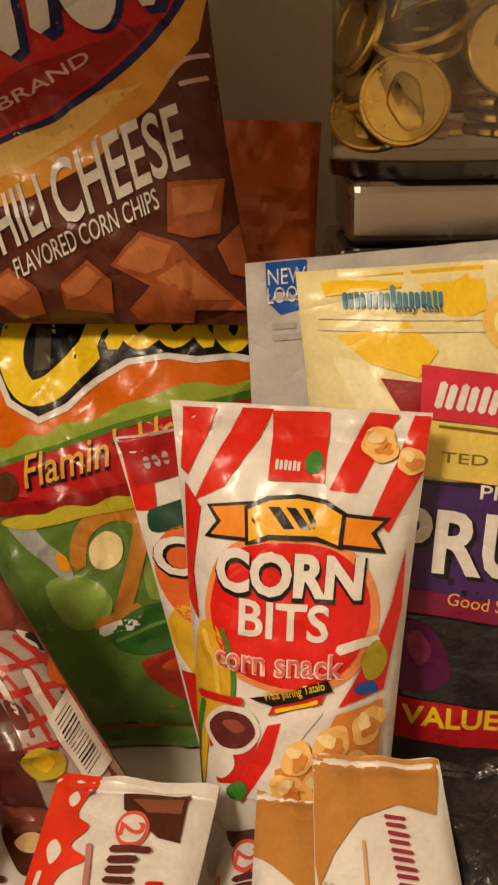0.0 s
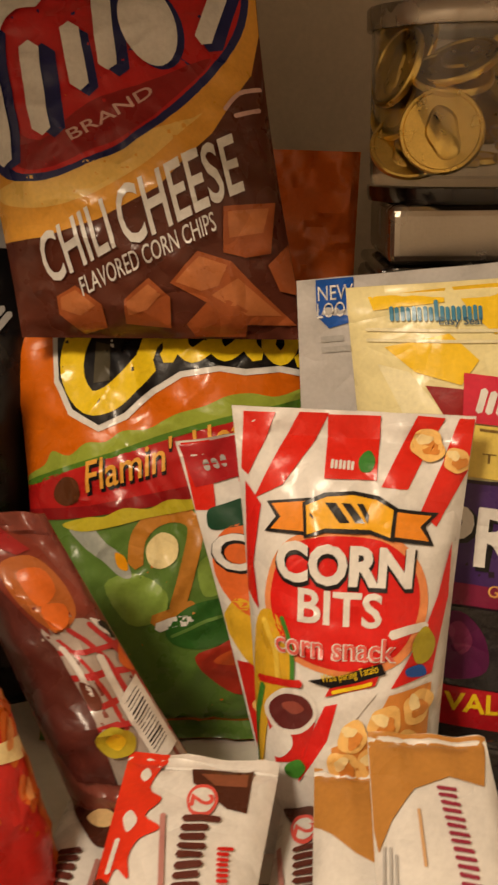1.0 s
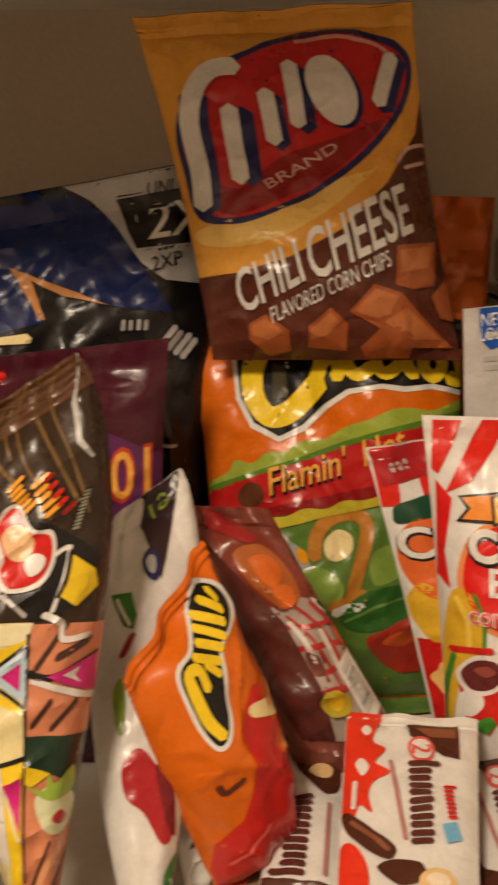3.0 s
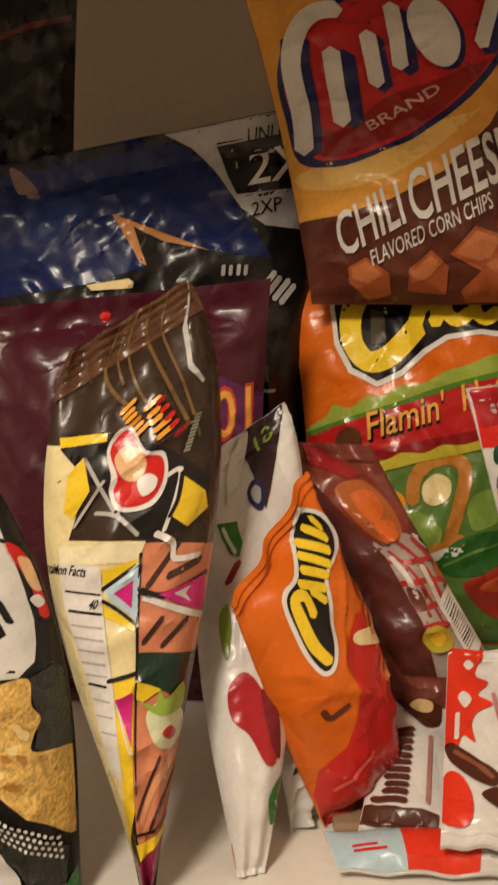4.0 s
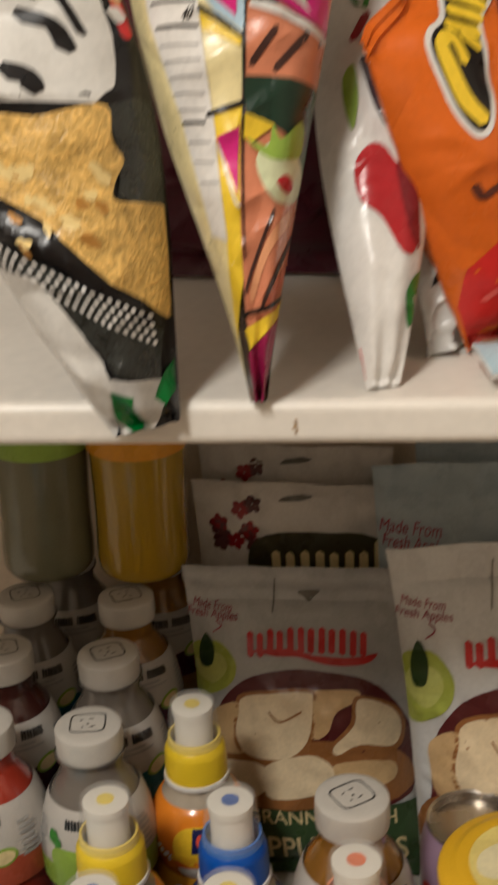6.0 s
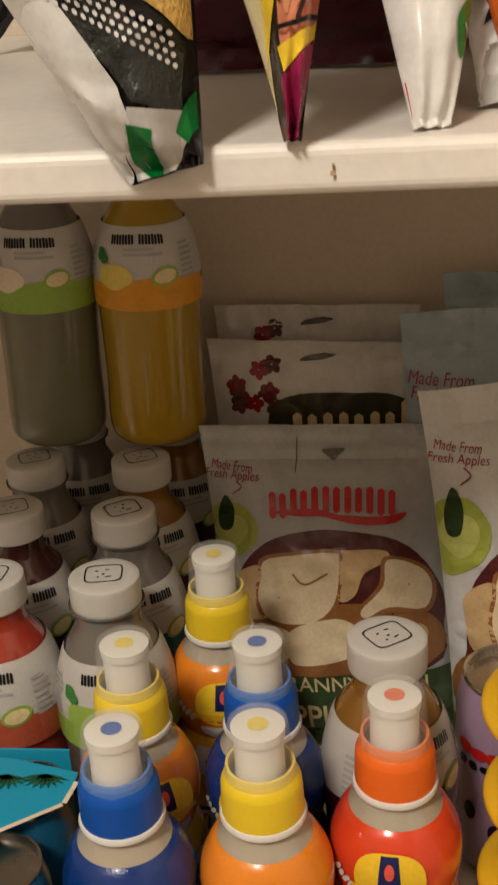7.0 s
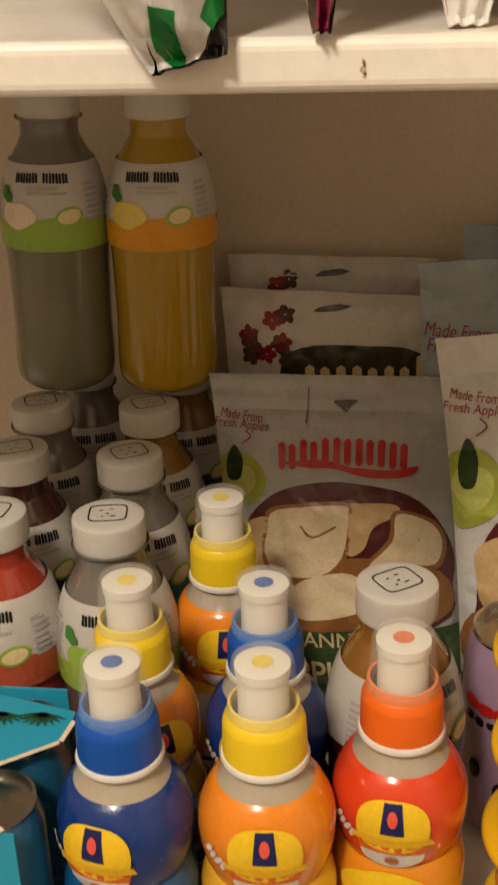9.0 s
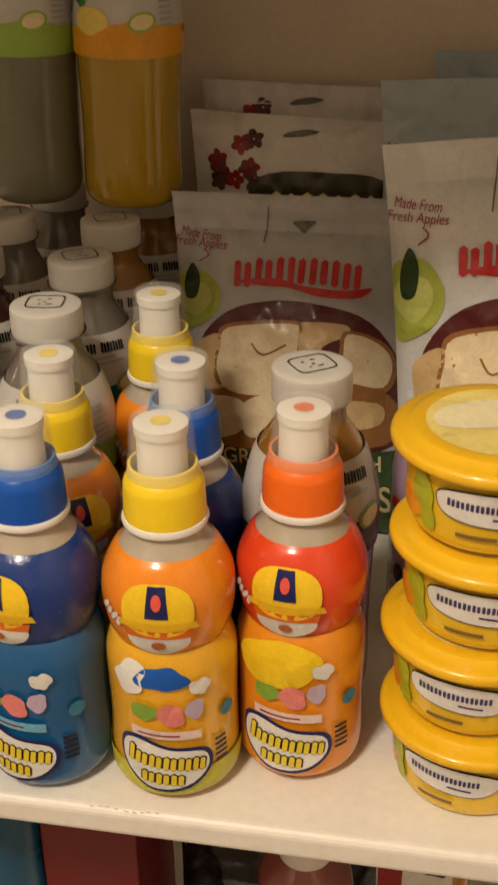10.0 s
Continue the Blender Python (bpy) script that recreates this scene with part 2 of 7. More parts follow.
    def word(self, words, a, b, h, material, layer=3, bold=0.0, shear=0.0, name="lettering", stand=0.0):
        """Writing whose middle line runs from a to b, h metres high."""
        a, b = Vector((a[0] * self.W, a[1] * self.H)), Vector((b[0] * self.W, b[1] * self.H))
        bm = letters(words, h, bold, shear)
        xs = [v.co.x for v in bm.verts]
        ys = [v.co.y for v in bm.verts]
        k, mid, low = (b - a).length / (max(xs) - min(xs)), (max(xs) + min(xs)) / 2, (max(ys) + min(ys)) / 2
        c, turn = (a + b) / 2, math.degrees(math.atan2(b.y - a.y, b.x - a.x))
        for v in bm.verts:
            v.co.x, v.co.y = (v.co.x - mid) * k + (v.co.y - low) * stand, v.co.y - low
        bmesh.ops.transform(bm, matrix=pose(c.x, c.y, 0, 0, 0, turn), verts=bm.verts[:])
        return self.lay(name, bm, material, layer)

    def mark(self, a, b, h, code, width, material, layer=3, name="wordmark", lean=0.0, grow=0.0, rise=0.0):
        """A word mark as a row of plain bars from a to b, h metres high: pairs (o, n, u), single short (i) and tall (l)."""
        a, b = Vector((a[0] * self.W, a[1] * self.H)), Vector((b[0] * self.W, b[1] * self.H))
        L = (b - a).length
        d = (b - a) / L
        up = Vector((-d.y, d.x)) + d * lean
        size = {"o": 1.0, "n": 1.0, "u": 1.0, "l": 0.5, "i": 0.5}
        total, x = sum(size[c] for c in code), 0.0
        out = bmesh.new()
        for c in code:
            w = size[c] * L / total
            m, q = x + w / 2, h / 2 - width * 0.35
            x += w
            lift = rise * h * math.sin(math.pi * m / L)
            bars = [(m - w * 0.24, q), (m + w * 0.24, q * 0.85)] if size[c] == 1.0 else [(m, q * (1.9 if c == "l" else 1.0))]
            for px, top in bars:
                bm = self.ribbon([a + d * px + up * (lift - q), a + d * px + up * (lift + top)], min(width * 1.25, 0.36 * L / total) + grow)
                me = bpy.data.meshes.new("mark")
                bm.to_mesh(me)
                bm.free()
                out.from_mesh(me)
                bpy.data.meshes.remove(me)
        return tagged(self.lay(name, out, material, layer), kind="stuff")

    def lines(self, cu, cv, w, h, n, material, layer=3, rot=0, seed=1, name="small_print"):
        """Small print as rows of plain bars."""
        rng = random.Random(seed)
        bm = bmesh.new()
        W, H = w * self.W, h * self.H
        for i in range(n):
            y = H / 2 - H * (i + 0.5) / n
            ww = W * rng.uniform(0.7, 1.0)
            t = H / n * 0.27
            bm.faces.new([bm.verts.new(p) for p in ((-W / 2, y - t, 0), (-W / 2 + ww, y - t, 0), (-W / 2 + ww, y + t, 0), (-W / 2, y + t, 0))])
        bmesh.ops.transform(bm, matrix=pose(cu * self.W, cv * self.H, 0, 0, 0, rot), verts=bm.verts[:])
        return self.lay(name, bm, material, layer)


def bag(name, label, category, corners, depth, body, seal=None, pinch=0.03, fold=0.0025, seed=0, group="", top_seal=0.07, low_seal=0.05,
        sag=0.0, belly=0.45, nu=56, nv=76, back=0.6, back_mat=None, roundness=0.55):
    """A sealed film bag. corners: top left, top right, bottom right, bottom left, as seen from the front."""
    tl, tr, br, bl = (Vector(c) for c in corners)
    across = ((tr - tl) + (br - bl)) / 2
    up = ((tl - bl) + (tr - br)) / 2
    n = across.cross(up).normalized()
    W, H = across.length, up.length
    rng = random.Random(seed)
    ph = [rng.uniform(0, 6.28) for _ in range(8)]
    fr = [rng.uniform(5, 13) for _ in range(4)]
    at = (bl + br) / 2
    off = Vector((seed * 3.7, seed * 1.3, 0))

    def swell(u, v):
        a = (v - low_seal) / (1 - low_seal - top_seal)
        if a <= 0 or a >= 1:
            return 0.0
        s = a ** belly if a < belly else 1.0
        s = math.sin(math.pi * a ** (math.log(0.5) / math.log(1 - belly if belly > 0.5 else belly))) ** roundness
        return s * max(0.0, 1 - abs(2 * u - 1) ** 2.6) ** 0.75

    def place(u, v, lift=0.0, side=1.0):
        p = 1 - pinch * 2 * math.sin(math.pi * min(max(v, 0), 1)) ** 0.8
        uu = 0.5 + (u - 0.5) * p
        base = (bl.lerp(br, uu)).lerp(tl.lerp(tr, uu), v)
        s = swell(u, v)
        d = depth * s
        near_top, near_low = math.exp(-(1 - v) / 0.16), math.exp(-v / 0.14)
        w = fold * (near_top * math.sin(fr[0] * 2.2 * u + ph[0] + 2 * v) + near_low * math.sin(fr[1] * 2.2 * u + ph[1] - 3 * v))
        w += fold * 0.9 * noise.noise(Vector((u * W * 28, v * H * 22, seed)) + off) * (0.35 + s)
        w += fold * 0.55 * noise.noise(Vector((u * W * 75 + v * H * 30, v * H * 60, seed + 9)) + off)
        r = 1 - abs(noise.noise(Vector((u * W * 17 + v * H * 9, v * H * 15 - u * W * 6, seed * 2.1)) + off)) * 3.2
        w += fold * 1.25 * max(r, 0.0) ** 2 * (0.4 + 0.6 * s)
        r = 1 - abs(noise.noise(Vector((u * W * 34 - v * H * 22, v * H * 40, seed * 1.7 + 4)) + off)) * 3.5
        w += fold * 0.6 * max(r, 0.0) ** 2
        e = min(u, 1 - u)
        w *= min(1.0, e / 0.06 + 0.15)
        if v > 1 - top_seal or v < low_seal:
            w += 0.0006 * math.sin(v * H * 2 * math.pi / 0.0042)
        k = 1.0 if side > 0 else -back
        bend = -sag * (v - 0.5) ** 2 * H
        return base + n * (k * d + w + bend + (lift + 0.0006) * (1 if side > 0 else -1)) - at

    root = thing(name, label, category, group, Matrix.Translation(at))
    for side, nm, m in ((1, "pouch_front", body), (-1, "pouch_back", back_mat or body)):
        bm = bmesh.new()
        g = [[bm.verts.new(place(i / nu, j / nv, 0, side)) for i in range(nu + 1)] for j in range(nv + 1)]
        for j in range(nv):
            for i in range(nu):
                f = (g[j][i], g[j][i + 1], g[j + 1][i + 1], g[j + 1][i])
                bm.faces.new(f if side > 0 else f[::-1])
        part(nm, bm, m, root)
    bm = bmesh.new()
    rim = [(i / nu, 0) for i in range(nu)] + [(1, j / nv) for j in range(nv)] + [(1 - i / nu, 1) for i in range(nu)] + [(0, 1 - j / nv) for j in range(nv)]
    a = [bm.verts.new(place(u, v, 0.0001, 1)) for u, v in rim]
    b = [bm.verts.new(place(u, v, 0.0001, -1)) for u, v in rim]
    for i in range(len(rim)):
        j = (i + 1) % len(rim)
        bm.faces.new((a[i], b[i], b[j], a[j]))
    part("seam", bm, seal or body, root)
    s = Surf(root, place, W * (1 - 1.6 * min(pinch, 0)), H)
    if seal is not None:
        for nm, v0, v1 in (("top_seal", 1 - top_seal, 0.999), ("bottom_seal", 0.001, low_seal)):
            s.step = 0.002
            s.poly(nm, [(0.002, v0), (0.998, v0), (0.998, v1), (0.002, v1)], seal, 1)
            s.step = 0.004
    return s


def turned(root, profile, a0=-90.0, arc=180.0):
    """The printable side of a turned body, centred at the bearing a0 (degrees, -90: to the front)."""
    z0, z1 = profile[0][1], profile[-1][1]
    zs = [p[1] for p in profile]
    rs = [p[0] for p in profile]
    rm = max(rs)

    def place(u, v, lift=0.0):
        z = z0 + v * (z1 - z0)
        r = float(np.interp(z, zs, rs)) + lift + 0.0004
        a = math.radians(a0 + (u - 0.5) * arc)
        return Vector((r * math.cos(a), r * math.sin(a), z))

    return Surf(root, place, rm * math.radians(arc), z1 - z0, 0.004)

# ---- structure ----
Z1, Z2, Z3, WALL = 0.9735, 0.4835, 0.10, 0.845


def shelf(name, z, front, thick, label):
    bm = box(-1.05, front, z - thick, 0.75, WALL - 0.001, z)
    edges = [e for e in bm.edges if all(v.co.y < front + 0.001 for v in e.verts) and abs(e.verts[0].co.z - e.verts[1].co.z) < 1e-6]
    bmesh.ops.bevel(bm, geom=edges, offset=0.0045, segments=4, affect="EDGES", profile=0.5)
    ob = link(name, bm, paint, smooth=False)
    return tagged(ob, label, "shelf", kind="structure")


shelf("shelf_top", 1.478, 0.366, 0.0185, "cream painted wooden pantry shelf overhead")
shelf("shelf_upper", Z1, 0.350, 0.0185, "cream painted wooden pantry shelf with worn front edge")
shelf("shelf_lower", Z2, 0.346, 0.0185, "cream painted wooden pantry shelf with rounded front edge")
shelf("shelf_bottom", Z3, 0.340, 0.02, "cream painted wooden pantry shelf in deep shade")


def wall(name, x0, y0, z0, x1, y1, z1, m, label):
    return tagged(link(name, box(x0, y0, z0, x1, y1, z1), m, smooth=False), label, "wall", kind="structure")


wall("wall_back", -1.05, WALL, 0, 0.75, WALL + 0.1, 2.5, wall_paint, "beige painted plaster wall behind the shelves")
# unseen shell added around the shelves: closes the room and bounces the lamp's light
wall("wall_left", -1.15, -1.6, 0, -1.051, WALL + 0.1, 2.5, room_bounce, "plain pale wall, unseen, added to bounce light")
wall("wall_right", 0.751, -1.6, 0, 0.85, WALL + 0.1, 2.5, room_bounce, "plain pale wall, unseen, added to bounce light")
wall("wall_front", -1.05, -1.6, 0, 0.75, -1.5, 2.5, room_bounce, "plain pale wall, unseen, added to bounce light")
tagged(link("floor", box(-1.15, -1.6, -0.1, 0.85, WALL + 0.1, 0), mat("floor_tile", (0.35, 0.27, 0.2), rough=0.5, grain=4), smooth=False), "plain tan floor, unseen, added to close the room", "floor", kind="structure")
tagged(link("ceiling", box(-1.15, -1.6, 2.5, 0.85, WALL + 0.1, 2.6), room_bounce, smooth=False), "plain pale ceiling, unseen, added to bounce light", "ceiling", kind="structure")
# a small brown scuff and hairline marks in the paint of the edges
rng = random.Random(5)
scuff = mat("scuff", (0.50, 0.36, 0.22), rough=0.6)
bm = bmesh.new()
for k in range(6):
    pts = blob(-0.210 + rng.uniform(-0.0006, 0.0006), 0.9655 - k * 0.0009, 0.0006, 0.0009, rng.uniform(-30, 30), 8)
    bm.faces.new([bm.verts.new((x, 0.3497, z)) for x, z in pts])
tagged(link("paint_mark", bm, scuff), "small brown scuff on the cream shelf edge", "mark", kind="structure")
bm = bmesh.new()
for k in range(9):
    pts = blob(-0.292 + k * 0.0045 + rng.uniform(-0.001, 0.001), 0.3475 + 0.0007 * math.sin(k), 0.0014, 0.0003, rng.uniform(-8, 8), 6)
    bm.faces.new([bm.verts.new((x, y, Z2 + 0.0004)) for x, y in pts])
tagged(link("paint_mark", bm, scuff), "fine dark crack in the cream shelf paint", "mark", kind="structure")

# ---- upper shelf: bags ----
m_white, m_black, m_red = film("white", WHITE), film("black", BLACK), film("red", RED)
i_white, i_black, i_red, i_yellow = ink("white", WHITE), ink("black", BLACK), ink("red", RED), ink("yellow", YELLOW)
i_navy, i_blue, i_green, i_orange = ink("navy", NAVY), ink("blue", BLUE), ink("green", GREEN), ink("orange", ORANGE)
i_gold, i_brown, i_dred, i_pink = ink("gold", GOLD), ink("brown", BROWN), ink("dred", DRED), ink("pink", PINK)
i_chip, i_chip2 = ink("chip", (0.34, 0.085, 0.025)), ink("chip_light", (0.46, 0.15, 0.05))
i_grey, i_cream = ink("grey", (0.42, 0.41, 0.40)), ink("cream", (0.80, 0.66, 0.34))
i_leaf, i_lime = ink("leaf", (0.05, 0.22, 0.03)), ink("lime", (0.30, 0.45, 0.06))
i_purple, i_maroon = ink("purple", PURPLE), ink("maroon", MAROON)
i_ltyellow, i_snack = ink("ltyellow", (0.85, 0.76, 0.28)), ink("snack", (0.85, 0.52, 0.17))
#FRITOS
CHIPS = film("brown", BROWN)
fritos = bag("corn_chip_bag", "brown and gold corn chip bag with a red oval", "chip bag",
             ((-0.188, 0.668, 1.432), (-0.008, 0.668, 1.440), (0.022, 0.628, 1.214), (-0.140, 0.628, 1.217)), 0.036, CHIPS, seed=3, fold=0.003, low_seal=0.012)
cheetos = bag("cheese_snack_bag", "large orange, red and green cheese snack bag standing upright", "chip bag",
              ((-0.157, 0.670, 1.240), (0.030, 0.668, 1.240), (0.035, 0.608, Z1 + 0.002), (-0.140, 0.608, Z1 + 0.002)), 0.04, film("orange", ORANGE), seed=7, fold=0.003)
corn = bag("corn_snack_bag", "red and white striped corn snack bag with yellow ribbon", "snack bag",
           ((-0.020, 0.534, 1.198), (0.097, 0.514, 1.196), (0.074, 0.478, Z1 + 0.002), (-0.006, 0.490, Z1 + 0.002)), 0.030, m_white, seed=11, group="corn snack bags", pinch=0.02, fold=0.002)
corn2 = bag("corn_snack_bag", "red and white corn snack bag tucked behind another", "snack bag",
            ((-0.050, 0.556, 1.174), (0.055, 0.575, 1.183), (0.06, 0.545, Z1 + 0.002), (-0.002, 0.530, Z1 + 0.002)), 0.02, m_white, seed=12, group="corn snack bags", pinch=0.02, fold=0.002)
prune = bag("prune_pouch", "yellow and purple prune pouch with a press-seal top", "pouch",
            ((0.038, 0.566, 1.251), (0.188, 0.566, 1.259), (0.190, 0.545, Z1 + 0.002), (0.066, 0.545, Z1 + 0.002)), 0.03, film("pale_yellow", (0.76, 0.68, 0.36)), seed=14, pinch=0.0, fold=0.0015, top_seal=0.02)
pouch = bag("white_pouch", "greyish white press-seal pouch with a blue corner label", "pouch",
            ((0.014, 0.590, 1.252), (0.196, 0.597, 1.266), (0.196, 0.582, Z1 + 0.002), (0.024, 0.582, Z1 + 0.002)), 0.012, film("grey_white", (0.52, 0.50, 0.49)), seed=15, pinch=0.0, fold=0.0012)
orange = bag("cheese_puff_bag", "small crumpled orange cheese puff bag at the back", "chip bag",
             ((-0.045, 0.700, 1.320), (0.057, 0.700, 1.316), (0.050, 0.70, Z1 + 0.002), (-0.045, 0.70, Z1 + 0.002)), 0.02, film("rust", (0.62, 0.13, 0.02)), seed=16, fold=0.006)
small = bag("cheese_snack_bag", "small orange and red cheese snack bag leaning sideways", "chip bag",
            ((-0.183, 0.388, 1.103), (-0.146, 0.450, 1.152), (-0.096, 0.450, Z1 + 0.003), (-0.139, 0.404, Z1 + 0.002)), 0.030, film("orange", ORANGE), seed=18, fold=0.0028, pinch=-0.02)
white = bag("fruit_snack_bag", "white fruit snack bag seen edge-on with green and red print", "snack bag",
            ((-0.192, 0.470, 1.160), (-0.158, 0.490, 1.180), (-0.169, 0.366, Z1 + 0.001), (-0.182, 0.361, Z1 + 0.001)), 0.015, m_white, seed=19, fold=0.0016, pinch=-0.60, low_seal=0.02)
tkn = bag("seaweed_snack_bag", "tall yellow, pink and black crispy seaweed bag", "snack bag",
          ((-0.258, 0.408, 1.222), (-0.203, 0.424, 1.254), (-0.2205, 0.3485, Z1 + 0.001), (-0.2265, 0.3475, Z1 + 0.001)), 0.026, film("dark", (0.035, 0.02, 0.012)), seal=film("seal_umber", (0.10, 0.042, 0.02)), seed=20, fold=0.003, pinch=-0.62, low_seal=0.02)
chip2 = bag("noodle_snack_bag", "black and white crispy noodle snack bag with green foot", "snack bag",
            ((-0.393, 0.40, 1.21), (-0.308, 0.385, 1.19), (-0.254, 0.343, 0.969), (-0.279, 0.341, 0.963)), 0.034, m_black, seed=21, fold=0.003, pinch=-0.42, low_seal=0.02)
takis = bag("tortilla_chip_bag", "dark maroon rolled tortilla chip bag standing behind", "chip bag",
            ((-0.352, 0.56, 1.224), (-0.165, 0.57, 1.240), (-0.170, 0.55, Z1 + 0.002), (-0.345, 0.55, Z1 + 0.002)), 0.035, film("maroon", MAROON), seed=22)
blue = bag("tortilla_chip_bag", "large blue and black tortilla chip bag with torn white corner", "chip bag",
           ((-0.370, 0.665, 1.305), (-0.135, 0.672, 1.345), (-0.135, 0.655, Z1 + 0.002), (-0.365, 0.655, Z1 + 0.002)), 0.04, m_black, seed=23, fold=0.004)
striped = bag("corn_snack_bag", "red and silver striped corn snack bag lying with barcode showing", "snack bag",
              ((-0.162, 0.506, 1.155), (-0.110, 0.506, 1.152), (-0.018, 0.486, 0.990), (-0.088, 0.472, 0.985)), 0.02, film("striped_brown", (0.20, 0.05, 0.035)), seed=24, group="corn snack bags", fold=0.004)


def bar_pack(label, corners, seed):
    return bag("chocolate_bar", label, "chocolate bar", corners, 0.009, m_white, seal=film("white", WHITE), seed=seed, group="chocolate bars", fold=0.0012,
               top_seal=0.07, low_seal=0.07, pinch=0.0, roundness=0.3, nu=20, nv=30)


bueno1 = bar_pack("white and red wrapped chocolate bar lying on a pile", ((-0.069, 0.470, 1.044), (0.002, 0.464, 1.041), (-0.020, 0.352, 0.994), (-0.087, 0.352, 0.996)), 31)
bueno2 = bar_pack("white wrapped chocolate bar leaning aslant", ((-0.097, 0.516, 1.014), (-0.060, 0.512, 1.014), (-0.078, 0.372, 0.985), (-0.123, 0.385, 0.984)), 32)
bueno3 = bar_pack("white wrapped chocolate bar lying beside others", ((0.006, 0.502, 1.008), (0.043, 0.500, 1.008), (0.034, 0.37, 0.985), (-0.014, 0.37, 0.985)), 33)
bar4 = bar_pack("white and caramel brown wrapped snack bar", ((0.042, 0.462, 1.058), (0.096, 0.460, 1.056), (0.104, 0.362, 0.992), (0.040, 0.362, 0.994)), 34)


# ---- print on the upper bags ----
tkn.step, white.step, chip2.step, fritos.step, cheetos.step = 0.003, 0.003, 0.003, 0.003, 0.003
m_steelish = film("silver", (0.55, 0.54, 0.52), rough=0.25)
#corn chips: gold field, red oval, pale mark, chips
fritos.poly("gold_field", [(0.002, 0.998), (0.998, 0.998), (0.998, 0.730), (0.957, 0.629), (0.799, 0.481), (0.588, 0.354), (0.368, 0.283), (0.168, 0.245), (0.002, 0.238), (0.002, 0.272), (0.002, 0.954)], i_gold, 1)
fritos.shape("pale_band", [(0.036, 0.334), (0.188, 0.316), (0.380, 0.346), (0.597, 0.428), (0.777, 0.527), (0.652, 0.477), (0.413, 0.390), (0.212, 0.362), (0.036, 0.373)], ink("pale_gold", (0.80, 0.52, 0.14)), 1.5)
fritos.shape("oval_shadow", [(0.041, 0.668), (0.031, 0.525), (0.047, 0.407), (0.177, 0.379), (0.344, 0.404), (0.540, 0.460), (0.744, 0.556), (0.912, 0.686), (0.974, 0.803), (0.942, 0.876), (0.831, 0.914), (0.687, 0.932), (0.520, 0.915), (0.318, 0.853), (0.157, 0.802)], i_navy, 2)
fritos.shape("red_oval", [(0.062, 0.652), (0.059, 0.528), (0.096, 0.416), (0.189, 0.397), (0.339, 0.416), (0.522, 0.471), (0.719, 0.564), (0.884, 0.687), (0.949, 0.798), (0.921, 0.858), (0.821, 0.894), (0.679, 0.908), (0.513, 0.892), (0.334, 0.839), (0.166, 0.766)], ink("oval_red", (0.52, 0.016, 0.018)), 3)
fritos.shape("oval_shade", [(0.088, 0.532), (0.120, 0.423), (0.225, 0.407), (0.385, 0.441), (0.572, 0.498), (0.748, 0.591), (0.831, 0.656), (0.645, 0.607), (0.419, 0.559), (0.223, 0.473)], i_dred, 4)
fritos.stroke("wordmark_shadow", [(0.134, 0.743), (0.115, 0.665), (0.109, 0.529), (0.087, 0.432)], 0.0182, i_navy, 5)
fritos.stroke("wordmark_shadow", [(0.296, 0.681), (0.290, 0.610), (0.281, 0.497)], 0.0141, i_navy, 5)
fritos.stroke("wordmark_shadow", [(0.417, 0.716), (0.419, 0.589)], 0.0125, i_navy, 5)
fritos.stroke("wordmark_shadow", [(0.536, 0.798), (0.529, 0.634)], 0.0126, i_navy, 5)
fritos.oval("wordmark_shadow", 0.662, 0.729, 0.092, 0.103, i_navy, 5, 12)
fritos.stroke("wordmark_shadow", [(0.915, 0.828), (0.838, 0.690)], 0.0133, i_navy, 5)
fritos.stroke("wordmark", [(0.307, 0.816), (0.224, 0.816), (0.150, 0.768), (0.096, 0.673), (0.092, 0.531), (0.075, 0.438)], 0.0125, i_white, 8)
fritos.stroke("wordmark", [(0.253, 0.696), (0.244, 0.613), (0.239, 0.500)], 0.0113, i_white, 8)
fritos.stroke("wordmark", [(0.397, 0.733), (0.396, 0.599)], 0.0105, i_white, 8)
fritos.stroke("wordmark", [(0.509, 0.819), (0.498, 0.644)], 0.0103, i_white, 8)
fritos.oval("wordmark", 0.645, 0.738, 0.088, 0.104, i_white, 8, 12)
fritos.stroke("wordmark", [(0.895, 0.838), (0.815, 0.700)], 0.0095, i_white, 8)
fritos.stroke("gleam_band", [(0.552, 0.889), (0.696, 0.897), (0.839, 0.877), (0.900, 0.841)], 0.0029, ink("rim_pale", (0.72, 0.36, 0.30)), 4)
fritos.word("BRAND", (0.327, 0.477), (0.625, 0.581), 0.0062, ink("blush", (0.66, 0.42, 0.38)), 5, 0.01, 0)
fritos.word("CHILI", (0.140, 0.185), (0.404, 0.274), 0.0242, i_white, 4, 0.02, 0, stand=0.34)
fritos.word("CHEESE", (0.436, 0.279), (0.871, 0.417), 0.0280, i_white, 4, 0.02, 0, stand=0.34)
fritos.word("FLAVORED CORN CHIPS", (0.257, 0.123), (0.758, 0.277), 0.0093, i_white, 4, 0.005, 0, stand=0.34)
fritos.stroke("stamp", [(0.853, 0.538), (0.907, 0.579), (0.984, 0.598)], 0.0022, ink("blush", (0.66, 0.42, 0.38)), 4)
fritos.stroke("stamp", [(0.884, 0.525), (0.971, 0.547)], 0.0023, ink("blush", (0.66, 0.42, 0.38)), 4)
fritos.poly("chip_print", [(0.158, 0.058), (0.164, 0.102), (0.237, 0.128), (0.318, 0.081), (0.316, 0.025), (0.228, 0.009)], i_chip, 3)
fritos.poly("chip_print", [(0.170, 0.070), (0.176, 0.099), (0.234, 0.117), (0.295, 0.078), (0.233, 0.054)], i_chip2, 4)
